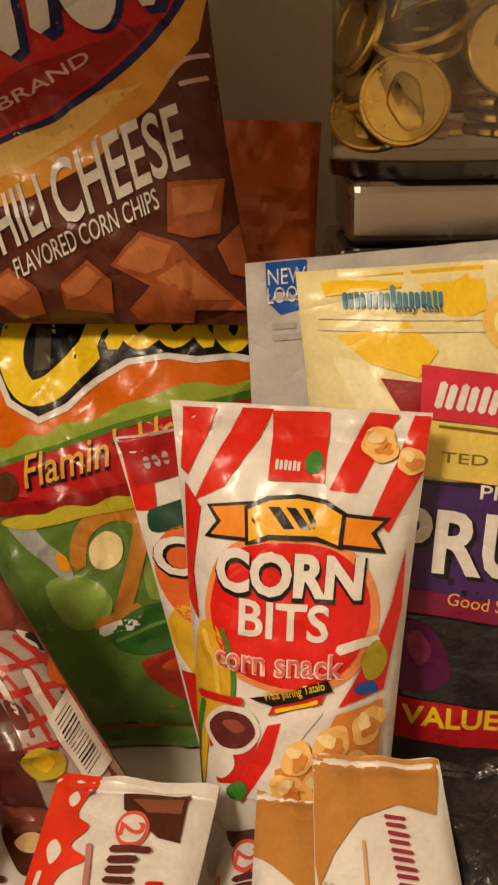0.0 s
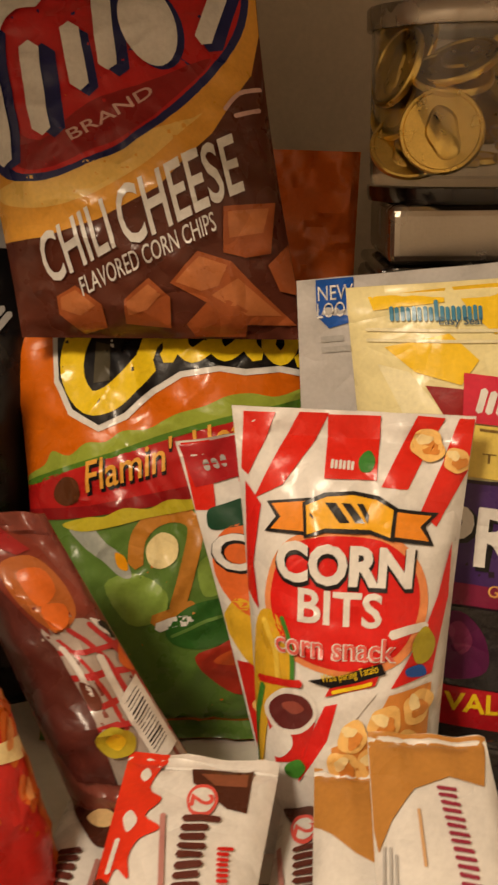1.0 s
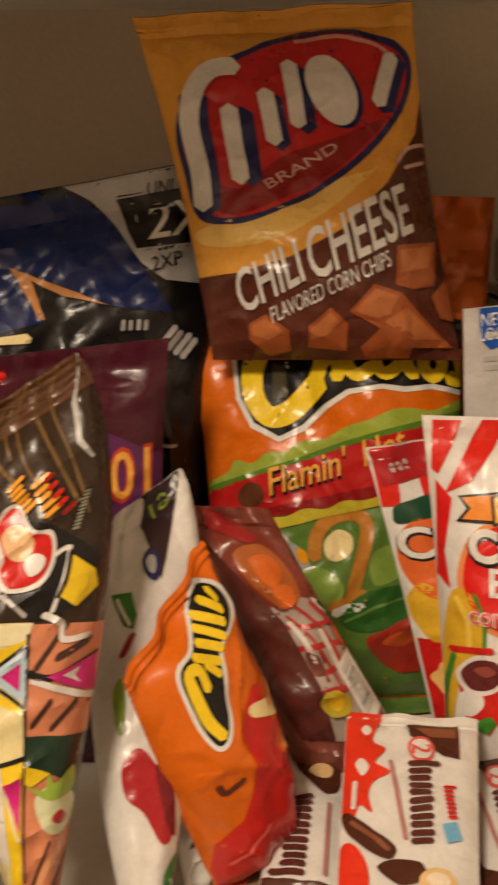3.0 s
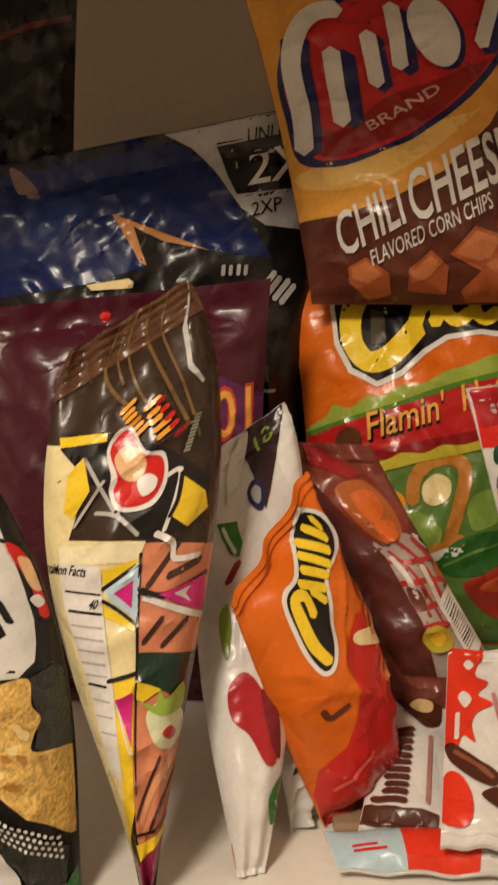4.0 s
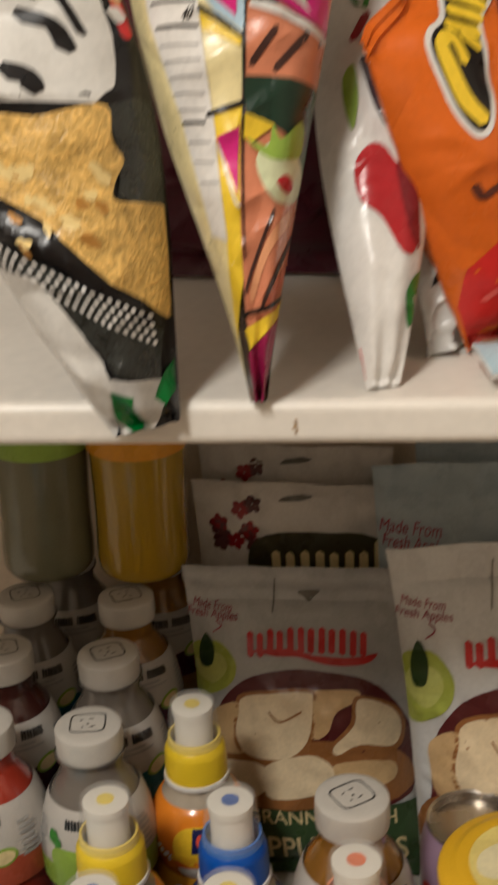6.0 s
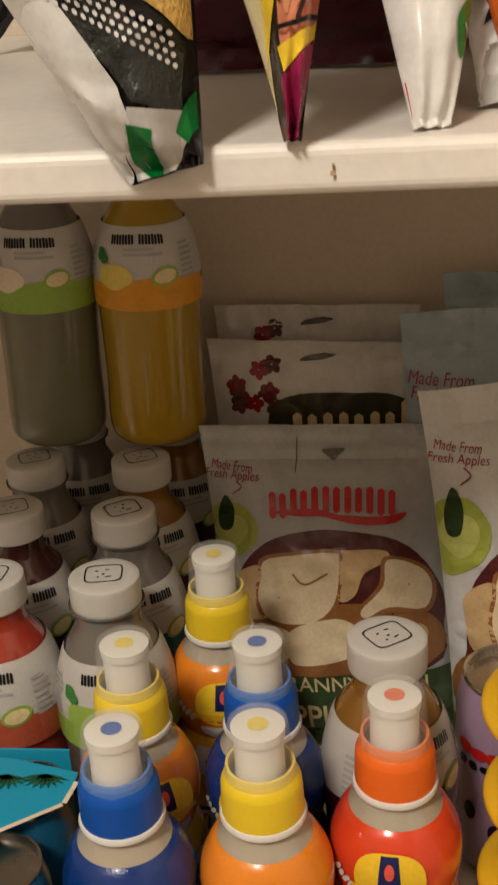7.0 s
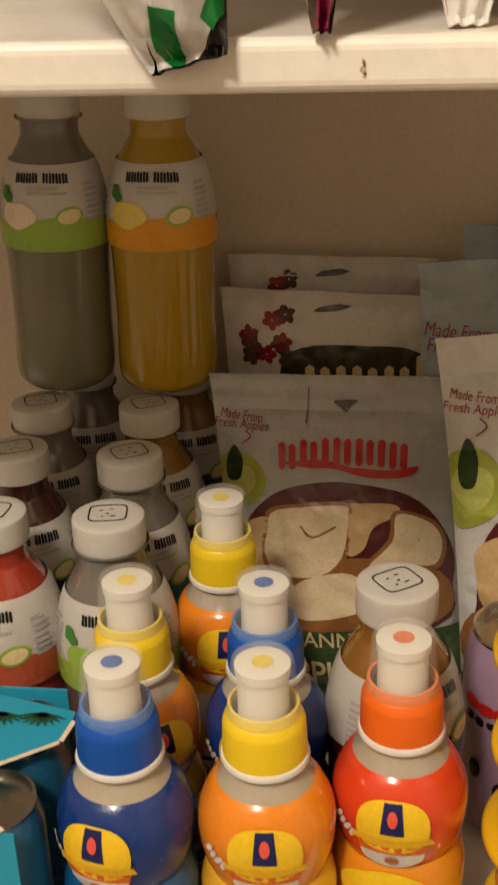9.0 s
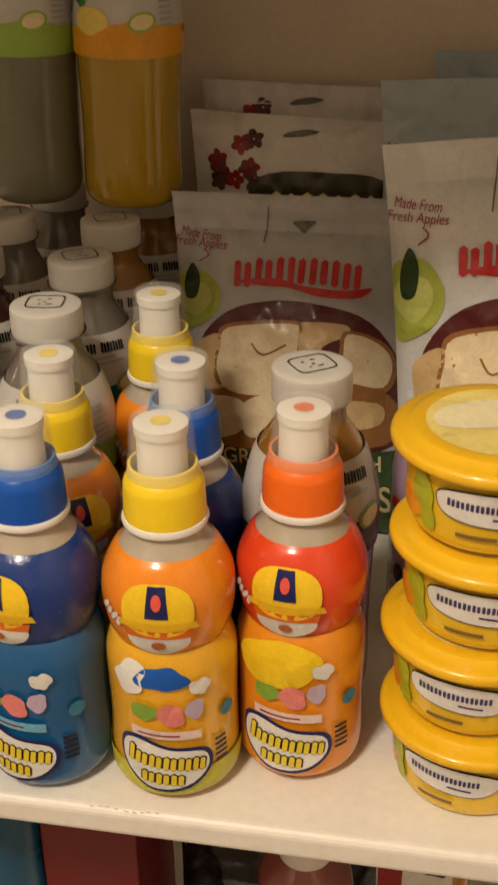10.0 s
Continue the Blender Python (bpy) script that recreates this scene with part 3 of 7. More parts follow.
fritos.poly("chip_print", [(0.383, 0.035), (0.397, 0.093), (0.495, 0.145), (0.555, 0.099), (0.534, 0.025)], i_chip, 4)
fritos.poly("chip_print", [(0.399, 0.054), (0.404, 0.087), (0.489, 0.130), (0.525, 0.106), (0.468, 0.069)], i_chip2, 5)
fritos.poly("chip_print", [(0.565, 0.133), (0.680, 0.208), (0.788, 0.184), (0.849, 0.130), (0.972, 0.034), (0.781, 0.034), (0.692, 0.080)], i_chip, 3)
fritos.poly("chip_print", [(0.583, 0.135), (0.682, 0.196), (0.772, 0.175), (0.726, 0.126), (0.666, 0.113)], i_chip2, 4)
fritos.poly("chip_print", [(0.697, 0.104), (0.799, 0.145), (0.927, 0.057), (0.807, 0.056)], i_chip2, 4)
fritos.poly("chip_print", [(0.795, 0.311), (0.976, 0.328), (0.929, 0.205), (0.837, 0.193), (0.766, 0.205)], i_chip, 3)
fritos.poly("chip_print", [(0.806, 0.299), (0.950, 0.314), (0.915, 0.253), (0.796, 0.238)], i_chip2, 4)
fritos.poly("chip_print", [(0.591, 0.035), (0.717, 0.111), (0.817, 0.065), (0.784, 0.005), (0.613, 0.005)], i_chip, 4)
fritos.poly("chip_print", [(0.912, 0.177), (0.998, 0.231), (0.998, 0.204), (0.998, 0.107), (0.937, 0.116)], i_chip, 4)

#cheese snack: framed mark, flames, red band, green field
cheetos.poly("frame_white", [(0.156, 0.995), (0.141, 0.881), (0.140, 0.789), (0.183, 0.720), (0.283, 0.684), (0.382, 0.710), (0.474, 0.763), (0.563, 0.798), (0.685, 0.810), (0.770, 0.801), (0.881, 0.808), (0.998, 0.793), (0.998, 0.984)], i_white, 1)
cheetos.poly("frame_black", [(0.172, 0.994), (0.157, 0.880), (0.158, 0.796), (0.198, 0.732), (0.285, 0.698), (0.374, 0.724), (0.463, 0.774), (0.556, 0.811), (0.686, 0.823), (0.771, 0.815), (0.883, 0.822), (0.998, 0.807), (0.998, 0.984)], i_black, 2)
cheetos.stroke("wordmark", [(0.273, 0.937), (0.215, 0.865), (0.208, 0.795), (0.254, 0.747), (0.326, 0.754), (0.394, 0.791), (0.450, 0.830)], 0.0142, i_yellow, 3)
cheetos.poly("wordmark_gap", [(0.287, 0.877), (0.335, 0.869), (0.331, 0.792), (0.275, 0.787)], ink("gap_olive", (0.06, 0.05, 0.03)), 4)
cheetos.stroke("wordmark", [(0.494, 0.948), (0.464, 0.875), (0.431, 0.819)], 0.0098, i_yellow, 4)
cheetos.stroke("wordmark", [(0.469, 0.875), (0.515, 0.900), (0.529, 0.860), (0.514, 0.839)], 0.0090, i_yellow, 3)
cheetos.stroke("wordmark", [(0.581, 0.933), (0.560, 0.874), (0.598, 0.845), (0.651, 0.865)], 0.0091, i_yellow, 3)
cheetos.stroke("wordmark", [(0.690, 0.932), (0.669, 0.875), (0.703, 0.847), (0.756, 0.869)], 0.0088, i_yellow, 3)
cheetos.stroke("wordmark", [(0.796, 0.930), (0.781, 0.871), (0.811, 0.842)], 0.0089, i_yellow, 3)
cheetos.stroke("wordmark", [(0.857, 0.899), (0.845, 0.864), (0.884, 0.837), (0.919, 0.864), (0.909, 0.906)], 0.0085, i_yellow, 3)
cheetos.stroke("wordmark", [(0.976, 0.900), (0.998, 0.866), (0.992, 0.832), (0.947, 0.837)], 0.0100, i_yellow, 3)
cheetos.poly("green_field", [(0.002, 0.494), (0.227, 0.517), (0.570, 0.547), (0.746, 0.571), (0.998, 0.603), (0.998, 0.002), (0.002, 0.002)], ink("field_green", (0.10, 0.19, 0.035)), 1)
cheetos.shape("flame", [(0.010, 0.588), (0.081, 0.613), (0.116, 0.643), (0.175, 0.634), (0.238, 0.661), (0.305, 0.663), (0.365, 0.686), (0.450, 0.690), (0.537, 0.719), (0.636, 0.737), (0.712, 0.758), (0.789, 0.763), (0.877, 0.756), (0.998, 0.782), (0.998, 0.748), (0.874, 0.720), (0.672, 0.695), (0.498, 0.665), (0.347, 0.633), (0.197, 0.607), (0.031, 0.572)], ink("flame", (0.30, 0.38, 0.05)), 2)
cheetos.shape("flame", [(0.018, 0.580), (0.198, 0.618), (0.348, 0.646), (0.500, 0.679), (0.674, 0.709), (0.876, 0.738), (0.998, 0.757), (0.998, 0.742), (0.874, 0.720), (0.672, 0.695), (0.498, 0.665), (0.347, 0.633), (0.197, 0.607), (0.030, 0.569)], ink("flame_deep", (0.08, 0.20, 0.02)), 3)
cheetos.poly("red_band", [(0.002, 0.552), (0.018, 0.574), (0.240, 0.615), (0.455, 0.657), (0.672, 0.695), (0.874, 0.725), (0.998, 0.733), (0.998, 0.588), (0.887, 0.569), (0.745, 0.560), (0.570, 0.541), (0.397, 0.523), (0.226, 0.505), (0.002, 0.490), (0.002, 0.491)], ink("band_red", (0.45, 0.012, 0.012)), 3)
cheetos.poly("red_band", [(0.002, 0.515), (0.229, 0.529), (0.572, 0.571), (0.889, 0.600), (0.887, 0.569), (0.745, 0.560), (0.570, 0.541), (0.397, 0.523), (0.226, 0.505), (0.002, 0.490), (0.002, 0.491)], ink("band_dark", (0.25, 0.008, 0.010)), 4)
cheetos.word("Flamin'", (0.223, 0.583), (0.542, 0.638), 0.0168, i_black, 5, 0.04, 0.35)
cheetos.word("Flamin'", (0.219, 0.588), (0.539, 0.643), 0.0168, ink("amber", (0.78, 0.38, 0.06)), 6, 0.012, 0.35)
cheetos.word("Hot", (0.582, 0.651), (0.758, 0.689), 0.0162, ink("amber", (0.78, 0.38, 0.06)), 6, 0.012, 0.35)
cheetos.shape("seal_print", [(0.115, 0.564), (0.156, 0.589), (0.201, 0.580), (0.205, 0.544), (0.156, 0.528), (0.114, 0.539)], ink("seal_brown", (0.10, 0.03, 0.01)), 5)
cheetos.shape("flame", [(0.138, 0.489), (0.226, 0.505), (0.289, 0.508), (0.355, 0.526), (0.440, 0.525), (0.505, 0.543), (0.591, 0.544), (0.700, 0.561), (0.744, 0.544), (0.654, 0.532), (0.567, 0.520), (0.438, 0.506), (0.308, 0.486), (0.201, 0.475)], ink("flame2", (0.50, 0.42, 0.03)), 5)
cheetos.stroke("orange_patch", [(0.385, 0.409), (0.399, 0.463), (0.454, 0.501), (0.535, 0.513), (0.590, 0.486), (0.564, 0.407), (0.515, 0.313)], 0.0094, ink("tan", (0.50, 0.20, 0.03)), 3)
cheetos.stroke("orange_patch", [(0.438, 0.288), (0.515, 0.306), (0.570, 0.318)], 0.0077, ink("tan", (0.50, 0.20, 0.03)), 3)
cheetos.shape("pale_patch", [(0.428, 0.449), (0.477, 0.475), (0.528, 0.461), (0.524, 0.421), (0.469, 0.399), (0.428, 0.413)], i_cream, 4)
cheetos.stroke("white_patch", [(0.449, 0.274), (0.502, 0.286), (0.558, 0.289)], 0.0060, i_white, 4)
cheetos.shape("grey_patch", [(0.159, 0.484), (0.225, 0.497), (0.284, 0.457), (0.348, 0.423), (0.369, 0.383), (0.329, 0.383), (0.269, 0.417), (0.208, 0.443)], ink("stone", (0.34, 0.36, 0.32)), 3)
cheetos.shape("orange_patch", [(0.319, 0.433), (0.352, 0.423), (0.358, 0.396), (0.325, 0.403)], ink("patch_orange", (0.78, 0.32, 0.01)), 4)
cheetos.shape("light_patch", [(0.274, 0.363), (0.383, 0.389), (0.485, 0.349), (0.459, 0.294), (0.351, 0.282)], ink("field_light", (0.22, 0.34, 0.06)), 2)
cheetos.shape("light_patch", [(0.599, 0.413), (0.710, 0.438), (0.753, 0.381), (0.659, 0.344), (0.604, 0.345)], ink("field_light", (0.22, 0.34, 0.06)), 2)
cheetos.shape("leaf_print", [(0.471, 0.265), (0.548, 0.316), (0.680, 0.338), (0.778, 0.329), (0.755, 0.272), (0.628, 0.232), (0.510, 0.231)], ink("deep_leaf", (0.03, 0.12, 0.02)), 4)
cheetos.stroke("leaf_vein", [(0.490, 0.253), (0.611, 0.287), (0.757, 0.313)], 0.0019, ink("leaf_pale", (0.12, 0.24, 0.05)), 5)
cheetos.shape("pepper_print", [(0.565, 0.209), (0.650, 0.234), (0.750, 0.266), (0.840, 0.243), (0.850, 0.145), (0.710, 0.120), (0.621, 0.151)], ink("pepper", (0.36, 0.03, 0.015)), 4)
cheetos.shape("pepper_print", [(0.625, 0.200), (0.714, 0.230), (0.783, 0.226), (0.714, 0.189)], ink("pepper_light", (0.50, 0.08, 0.02)), 5)

#striped corn snack bag standing in front
foil = film("foil_red", (0.66, 0.022, 0.012), rough=0.28)
disc_red = ink("disc_red", (0.68, 0.015, 0.012))
corn.poly("stripe", [(0.048, 0.989), (0.186, 0.990), (0.135, 0.928), (0.050, 0.853), (0.018, 0.865)], foil, 1)
corn.poly("stripe", [(0.286, 0.993), (0.411, 0.994), (0.336, 0.923), (0.213, 0.840), (0.075, 0.805)], foil, 1)
corn.poly("stripe", [(0.769, 0.996), (0.880, 0.993), (0.754, 0.844), (0.642, 0.846)], foil, 1)
corn.poly("stripe", [(0.935, 0.994), (0.997, 0.994), (0.998, 0.884), (0.890, 0.767), (0.816, 0.798), (0.888, 0.899)], foil, 1)
corn.poly("brand_panel", [(0.406, 0.991), (0.620, 0.992), (0.620, 0.859), (0.397, 0.858)], foil, 2)
corn.mark((0.420, 0.889), (0.523, 0.887), 0.0046, "nno", 0.0013, i_white, 3, lean=0, grow=0, rise=0)
corn.shape("green_dot", [(0.540, 0.900), (0.578, 0.919), (0.609, 0.901), (0.593, 0.877), (0.550, 0.877)], i_green, 3)
corn.shape("red_disc_rim", [(0.109, 0.607), (0.184, 0.703), (0.320, 0.746), (0.519, 0.756), (0.717, 0.743), (0.840, 0.686), (0.887, 0.603), (0.841, 0.519), (0.700, 0.469), (0.479, 0.455), (0.259, 0.477), (0.141, 0.536)], ink("rim", (0.80, 0.28, 0.10)), 1)
corn.shape("red_disc", [(0.141, 0.609), (0.203, 0.695), (0.333, 0.734), (0.519, 0.743), (0.695, 0.730), (0.810, 0.680), (0.848, 0.605), (0.803, 0.531), (0.684, 0.484), (0.479, 0.469), (0.277, 0.489), (0.168, 0.543)], disc_red, 2)
corn.poly("ribbon_edge", [(0.140, 0.804), (0.344, 0.818), (0.348, 0.740), (0.122, 0.740), (0.180, 0.773)], i_black, 3)
corn.poly("ribbon_edge", [(0.682, 0.806), (0.895, 0.797), (0.843, 0.768), (0.889, 0.727), (0.667, 0.740)], i_black, 3)
corn.poly("ribbon_end", [(0.162, 0.800), (0.332, 0.811), (0.337, 0.748), (0.153, 0.747), (0.203, 0.774)], ink("ribbon", (0.80, 0.26, 0.02)), 4)
corn.poly("ribbon_end", [(0.693, 0.798), (0.866, 0.791), (0.820, 0.767), (0.865, 0.737), (0.677, 0.749)], ink("ribbon", (0.80, 0.26, 0.02)), 4)
corn.poly("ribbon_edge", [(0.304, 0.807), (0.400, 0.830), (0.521, 0.836), (0.637, 0.828), (0.718, 0.806), (0.712, 0.736), (0.604, 0.749), (0.406, 0.749), (0.310, 0.734)], i_black, 5)
corn.poly("ribbon", [(0.320, 0.802), (0.411, 0.822), (0.521, 0.828), (0.626, 0.820), (0.701, 0.801), (0.694, 0.745), (0.604, 0.759), (0.406, 0.758), (0.325, 0.743)], ink("ribbon_gold", (0.82, 0.42, 0.02)), 6)
corn.poly("brand_mark", [(0.404, 0.810), (0.451, 0.811), (0.514, 0.771), (0.469, 0.770)], i_black, 7)
corn.poly("brand_mark", [(0.476, 0.811), (0.515, 0.811), (0.581, 0.772), (0.539, 0.771)], i_black, 7)
corn.poly("brand_mark", [(0.543, 0.811), (0.570, 0.811), (0.598, 0.788), (0.592, 0.772)], i_black, 7)
corn.word("CORN", (0.171, 0.679), (0.816, 0.676), 0.0169, i_black, 4, 0.10, 0)
corn.word("CORN", (0.178, 0.686), (0.807, 0.682), 0.0168, i_white, 6, 0.06, 0)
corn.word("BITS", (0.280, 0.598), (0.679, 0.594), 0.0151, i_white, 4, 0.03, 0)
corn.word("corn snack", (0.156, 0.516), (0.760, 0.514), 0.0101, i_white, 5, 0.06, 0)
corn.word("corn snack", (0.163, 0.516), (0.754, 0.515), 0.0101, ink("rose", (0.70, 0.12, 0.10)), 6, 0.015, 0)
corn.poly("banner", [(0.325, 0.441), (0.415, 0.451), (0.687, 0.488), (0.713, 0.466), (0.439, 0.429)], i_black, 5)
corn.poly("banner", [(0.412, 0.409), (0.439, 0.432), (0.681, 0.464), (0.663, 0.441)], i_red, 4)
corn.word("Wala paring Tatalo", (0.396, 0.446), (0.674, 0.475), 0.0039, i_yellow, 6, 0.01, 0)
corn.stroke("small_print", [(0.452, 0.421), (0.643, 0.446)], 0.0018, i_yellow, 6)
corn.shape("corn_cob", [(0.057, 0.548), (0.141, 0.575), (0.204, 0.539), (0.252, 0.474), (0.216, 0.404), (0.096, 0.339), (0.045, 0.234), (0.002, 0.220), (0.002, 0.391)], ink("cob", (0.70, 0.42, 0.03)), 2)
corn.stroke("kernel_row", [(0.098, 0.552), (0.152, 0.495), (0.160, 0.426)], 0.0030, ink("cob_pale", (0.82, 0.58, 0.08)), 3)
corn.stroke("husk", [(0.196, 0.565), (0.243, 0.501), (0.241, 0.433)], 0.0023, i_leaf, 3)
corn.stroke("husk", [(0.066, 0.404), (0.002, 0.293), (0.002, 0.208)], 0.0033, i_leaf, 3)
corn.stroke("small_print", [(0.048, 0.418), (0.286, 0.432)], 0.0036, i_red, 5)
corn.shape("bowl_rim", [(0.072, 0.361), (0.184, 0.412), (0.316, 0.416), (0.377, 0.372), (0.289, 0.324), (0.141, 0.315)], i_white, 4)
corn.shape("bowl_print", [(0.101, 0.364), (0.189, 0.401), (0.302, 0.405), (0.351, 0.371), (0.274, 0.334), (0.157, 0.328)], ink("sauce", (0.12, 0.02, 0.02)), 5)
corn.shape("sauce_gleam", [(0.179, 0.379), (0.255, 0.393), (0.306, 0.379), (0.244, 0.364)], ink("sauce_light", (0.30, 0.07, 0.05)), 6)
corn.poly("cup_print", [(0.082, 0.340), (0.362, 0.351), (0.293, 0.263), (0.128, 0.244)], i_red, 3)
corn.shape("cup_print", [(0.097, 0.311), (0.192, 0.333), (0.235, 0.294), (0.159, 0.258), (0.096, 0.266)], i_white, 4)
corn.shape("leaf_print", [(0.185, 0.242), (0.265, 0.265), (0.305, 0.249), (0.260, 0.221), (0.203, 0.222)], i_leaf, 5)
corn.poly("red_swirl", [(0.285, 0.282), (0.340, 0.325), (0.411, 0.389), (0.476, 0.397), (0.423, 0.314), (0.258, 0.209)], disc_red, 3)
corn.poly("white_swirl", [(0.373, 0.395), (0.605, 0.436), (0.675, 0.426), (0.507, 0.329), (0.418, 0.230), (0.253, 0.227)], i_white, 2)
corn.poly("snack_base", [(0.734, 0.422), (0.938, 0.437), (0.938, 0.282), (0.713, 0.227), (0.456, 0.227), (0.446, 0.301), (0.639, 0.338)], ink("snack_brown", (0.66, 0.25, 0.05)), 4)
for k, (u, v, r) in enumerate(((0.72, 0.36, 0.09), (0.56, 0.33, 0.08), (0.66, 0.27, 0.08), (0.84, 0.30, 0.09), (0.52, 0.26, 0.09), (0.62, 0.19, 0.08), (0.76, 0.20, 0.09), (0.88, 0.39, 0.08), (0.46, 0.18, 0.07), (0.82, 0.935, 0.075), (0.95, 0.905, 0.06))):
    corn.oval("corn_print", u, v, r, r * 0.42, i_snack, 5 + k % 2, k * 37, 0.2, k)
    corn.oval("corn_print", u + 0.01, v - 0.004, r * 0.55, r * 0.2, ink("snack_brown", (0.66, 0.25, 0.05)), 7, k * 37 + 20, 0.3, k + 20)
    corn.oval("corn_print", u - 0.02, v + 0.012, r * 0.45, r * 0.16, ink("snack_pale", (0.88, 0.70, 0.36)), 8, k * 17, 0.3, k + 40)
corn.poly("red_side", [(0.968, 0.735), (0.930, 0.621), (0.886, 0.557), (0.801, 0.481), (0.740, 0.434), (0.935, 0.456), (0.979, 0.616)], disc_red, 2)
corn.shape("crest_print", [(0.830, 0.526), (0.885, 0.561), (0.939, 0.524), (0.916, 0.487), (0.855, 0.484)], ink("crest", (0.40, 0.33, 0.02)), 4)
corn.shape("crest_print", [(0.809, 0.474), (0.883, 0.479), (0.907, 0.455), (0.824, 0.457)], i_blue, 4)
corn.stroke("white_leaf", [(0.727, 0.547), (0.814, 0.557), (0.885, 0.561)], 0.0042, i_white, 3)
corn.poly("red_side", [(0.035, 0.839), (0.109, 0.795), (0.050, 0.663), (0.068, 0.569), (0.002, 0.601)], disc_red, 2)
for k in range(4):
    corn2.poly("stripe", [(0.02 + k * 0.25, 0.995), (0.16 + k * 0.25, 0.995), (0.10 + k * 0.25, 0.82), (0.0 + k * 0.25, 0.82)], film("foil_red", (0.66, 0.022, 0.012), rough=0.28), 1)
corn2.poly("brand_panel", [(0.01, 0.99), (0.34, 0.995), (0.34, 0.90), (0.03, 0.88)], ink("panel_red", (0.40, 0.015, 0.02)), 2)
corn2.bars(0.16, 0.935, 0.14, 0.03, 3, i_grey, 3, 6, 3, 0.5, 0.1)
corn2.oval("green_patch", 0.20, 0.805, 0.15, 0.035, ink("bottle_green", (0.01, 0.06, 0.03)), 2, 10, 0.2, 3, 3.0)
corn2.oval("orange_disc", 0.20, 0.66, 0.19, 0.12, ink("disc_orange", (0.70, 0.14, 0.03)), 2)
corn2.text("C", 0.13, 0.70, 0.09, i_black, 3, 0, bold=0.08)
corn2.text("C", 0.125, 0.704, 0.09, i_white, 4, 0, bold=0.03)
corn2.oval("corn_cob", 0.12, 0.50, 0.12, 0.09, ink("cob", (0.70, 0.42, 0.03)), 2, 10, 0.1, 2)
corn2.poly("red_side", [(0.01, 0.42), (0.30, 0.42), (0.30, 0.03), (0.01, 0.03)], i_red, 1)
corn2.oval("corn_print", 0.16, 0.30, 0.12, 0.05, i_snack, 3, 20, 0.3, 2)

#prune pouch
prune.step = 0.006
prune.poly("yellow_ray", [(0.109, 0.891), (0.327, 0.911), (0.420, 0.862), (0.352, 0.820), (0.204, 0.845)], ink("ray_yellow", (0.84, 0.55, 0.03)), 1)
prune.poly("yellow_ray", [(0.354, 0.991), (0.580, 0.993), (0.581, 0.923), (0.481, 0.905), (0.413, 0.941)], ink("ray_yellow", (0.84, 0.55, 0.03)), 1)
prune.poly("yellow_ray", [(0.072, 0.982), (0.332, 0.990), (0.321, 0.966), (0.084, 0.957)], ink("ray_yellow", (0.84, 0.55, 0.03)), 1)
prune.poly("pale_ray", [(0.081, 0.861), (0.183, 0.846), (0.290, 0.766), (0.161, 0.758)], ink("ray_pale", (0.84, 0.78, 0.50)), 1)
prune.stroke("zip_band", [(0.054, 0.924), (0.903, 0.899)], 0.0017, ink("zip", (0.72, 0.66, 0.42)), 2)
prune.stroke("zip_band", [(0.054, 0.905), (0.899, 0.881)], 0.0016, ink("zip", (0.72, 0.66, 0.42)), 2)
prune.mark((0.134, 0.950), (0.448, 0.944), 0.0079, "unonlnoon", 0.0020, ink("teal", (0.05, 0.22, 0.36)), 3, lean=0, grow=0, rise=0)
prune.word("Easy Seal", (0.296, 0.932), (0.439, 0.928), 0.0036, ink("teal_dark", (0.02, 0.08, 0.16)), 4, 0.01, 0)
prune.shape("fruit_print", [(0.563, 0.907), (0.627, 0.949), (0.742, 0.952), (0.811, 0.896), (0.717, 0.850), (0.605, 0.860)], ink("apricot", (0.82, 0.52, 0.12)), 3)
prune.shape("fruit_print", [(0.599, 0.905), (0.645, 0.934), (0.737, 0.936), (0.774, 0.898), (0.698, 0.867), (0.622, 0.876)], i_ltyellow, 4)
prune.poly("purple_field", [(0.059, 0.671), (0.903, 0.621), (0.998, 0.002), (0.002, 0.002)], ink("prune_dark", (0.020, 0.010, 0.018)), 2)
prune.poly("purple_band", [(0.059, 0.669), (0.980, 0.602), (0.993, 0.413), (0.022, 0.467)], ink("prune_purple", (0.055, 0.020, 0.12)), 3)
prune.poly("ribbon_tail", [(0.231, 0.822), (0.363, 0.813), (0.352, 0.764), (0.289, 0.764)], i_dred, 3)
prune.poly("red_label", [(0.364, 0.842), (0.981, 0.786), (0.978, 0.704), (0.344, 0.757)], ink("label_red", (0.60, 0.03, 0.06)), 4)
prune.mark((0.397, 0.794), (0.914, 0.745), 0.0129, "nnouioon", 0.0035, i_white, 5, lean=0.15, grow=0, rise=0)
prune.poly("gold_band", [(0.266, 0.761), (0.978, 0.699), (0.980, 0.606), (0.250, 0.668)], ink("band_gold", (0.72, 0.55, 0.12)), 3)
prune.poly("gold_line", [(0.403, 0.744), (0.979, 0.692), (0.980, 0.687), (0.402, 0.739)], ink("line_brown", (0.2, 0.12, 0.03)), 4)
prune.word("TED DRIED", (0.405, 0.691), (0.816, 0.663), 0.0049, ink("line_brown", (0.2, 0.12, 0.03)), 4, 0, 0)
prune.word("PITTED", (0.526, 0.631), (0.802, 0.610), 0.0065, i_white, 5, 0.01, 0)
prune.word("PRUNES", (0.233, 0.557), (1.193, 0.487), 0.0286, i_black, 5, 0.06, 0)
prune.word("PRUNES", (0.225, 0.563), (1.183, 0.492), 0.0285, i_white, 6, 0.04, 0)
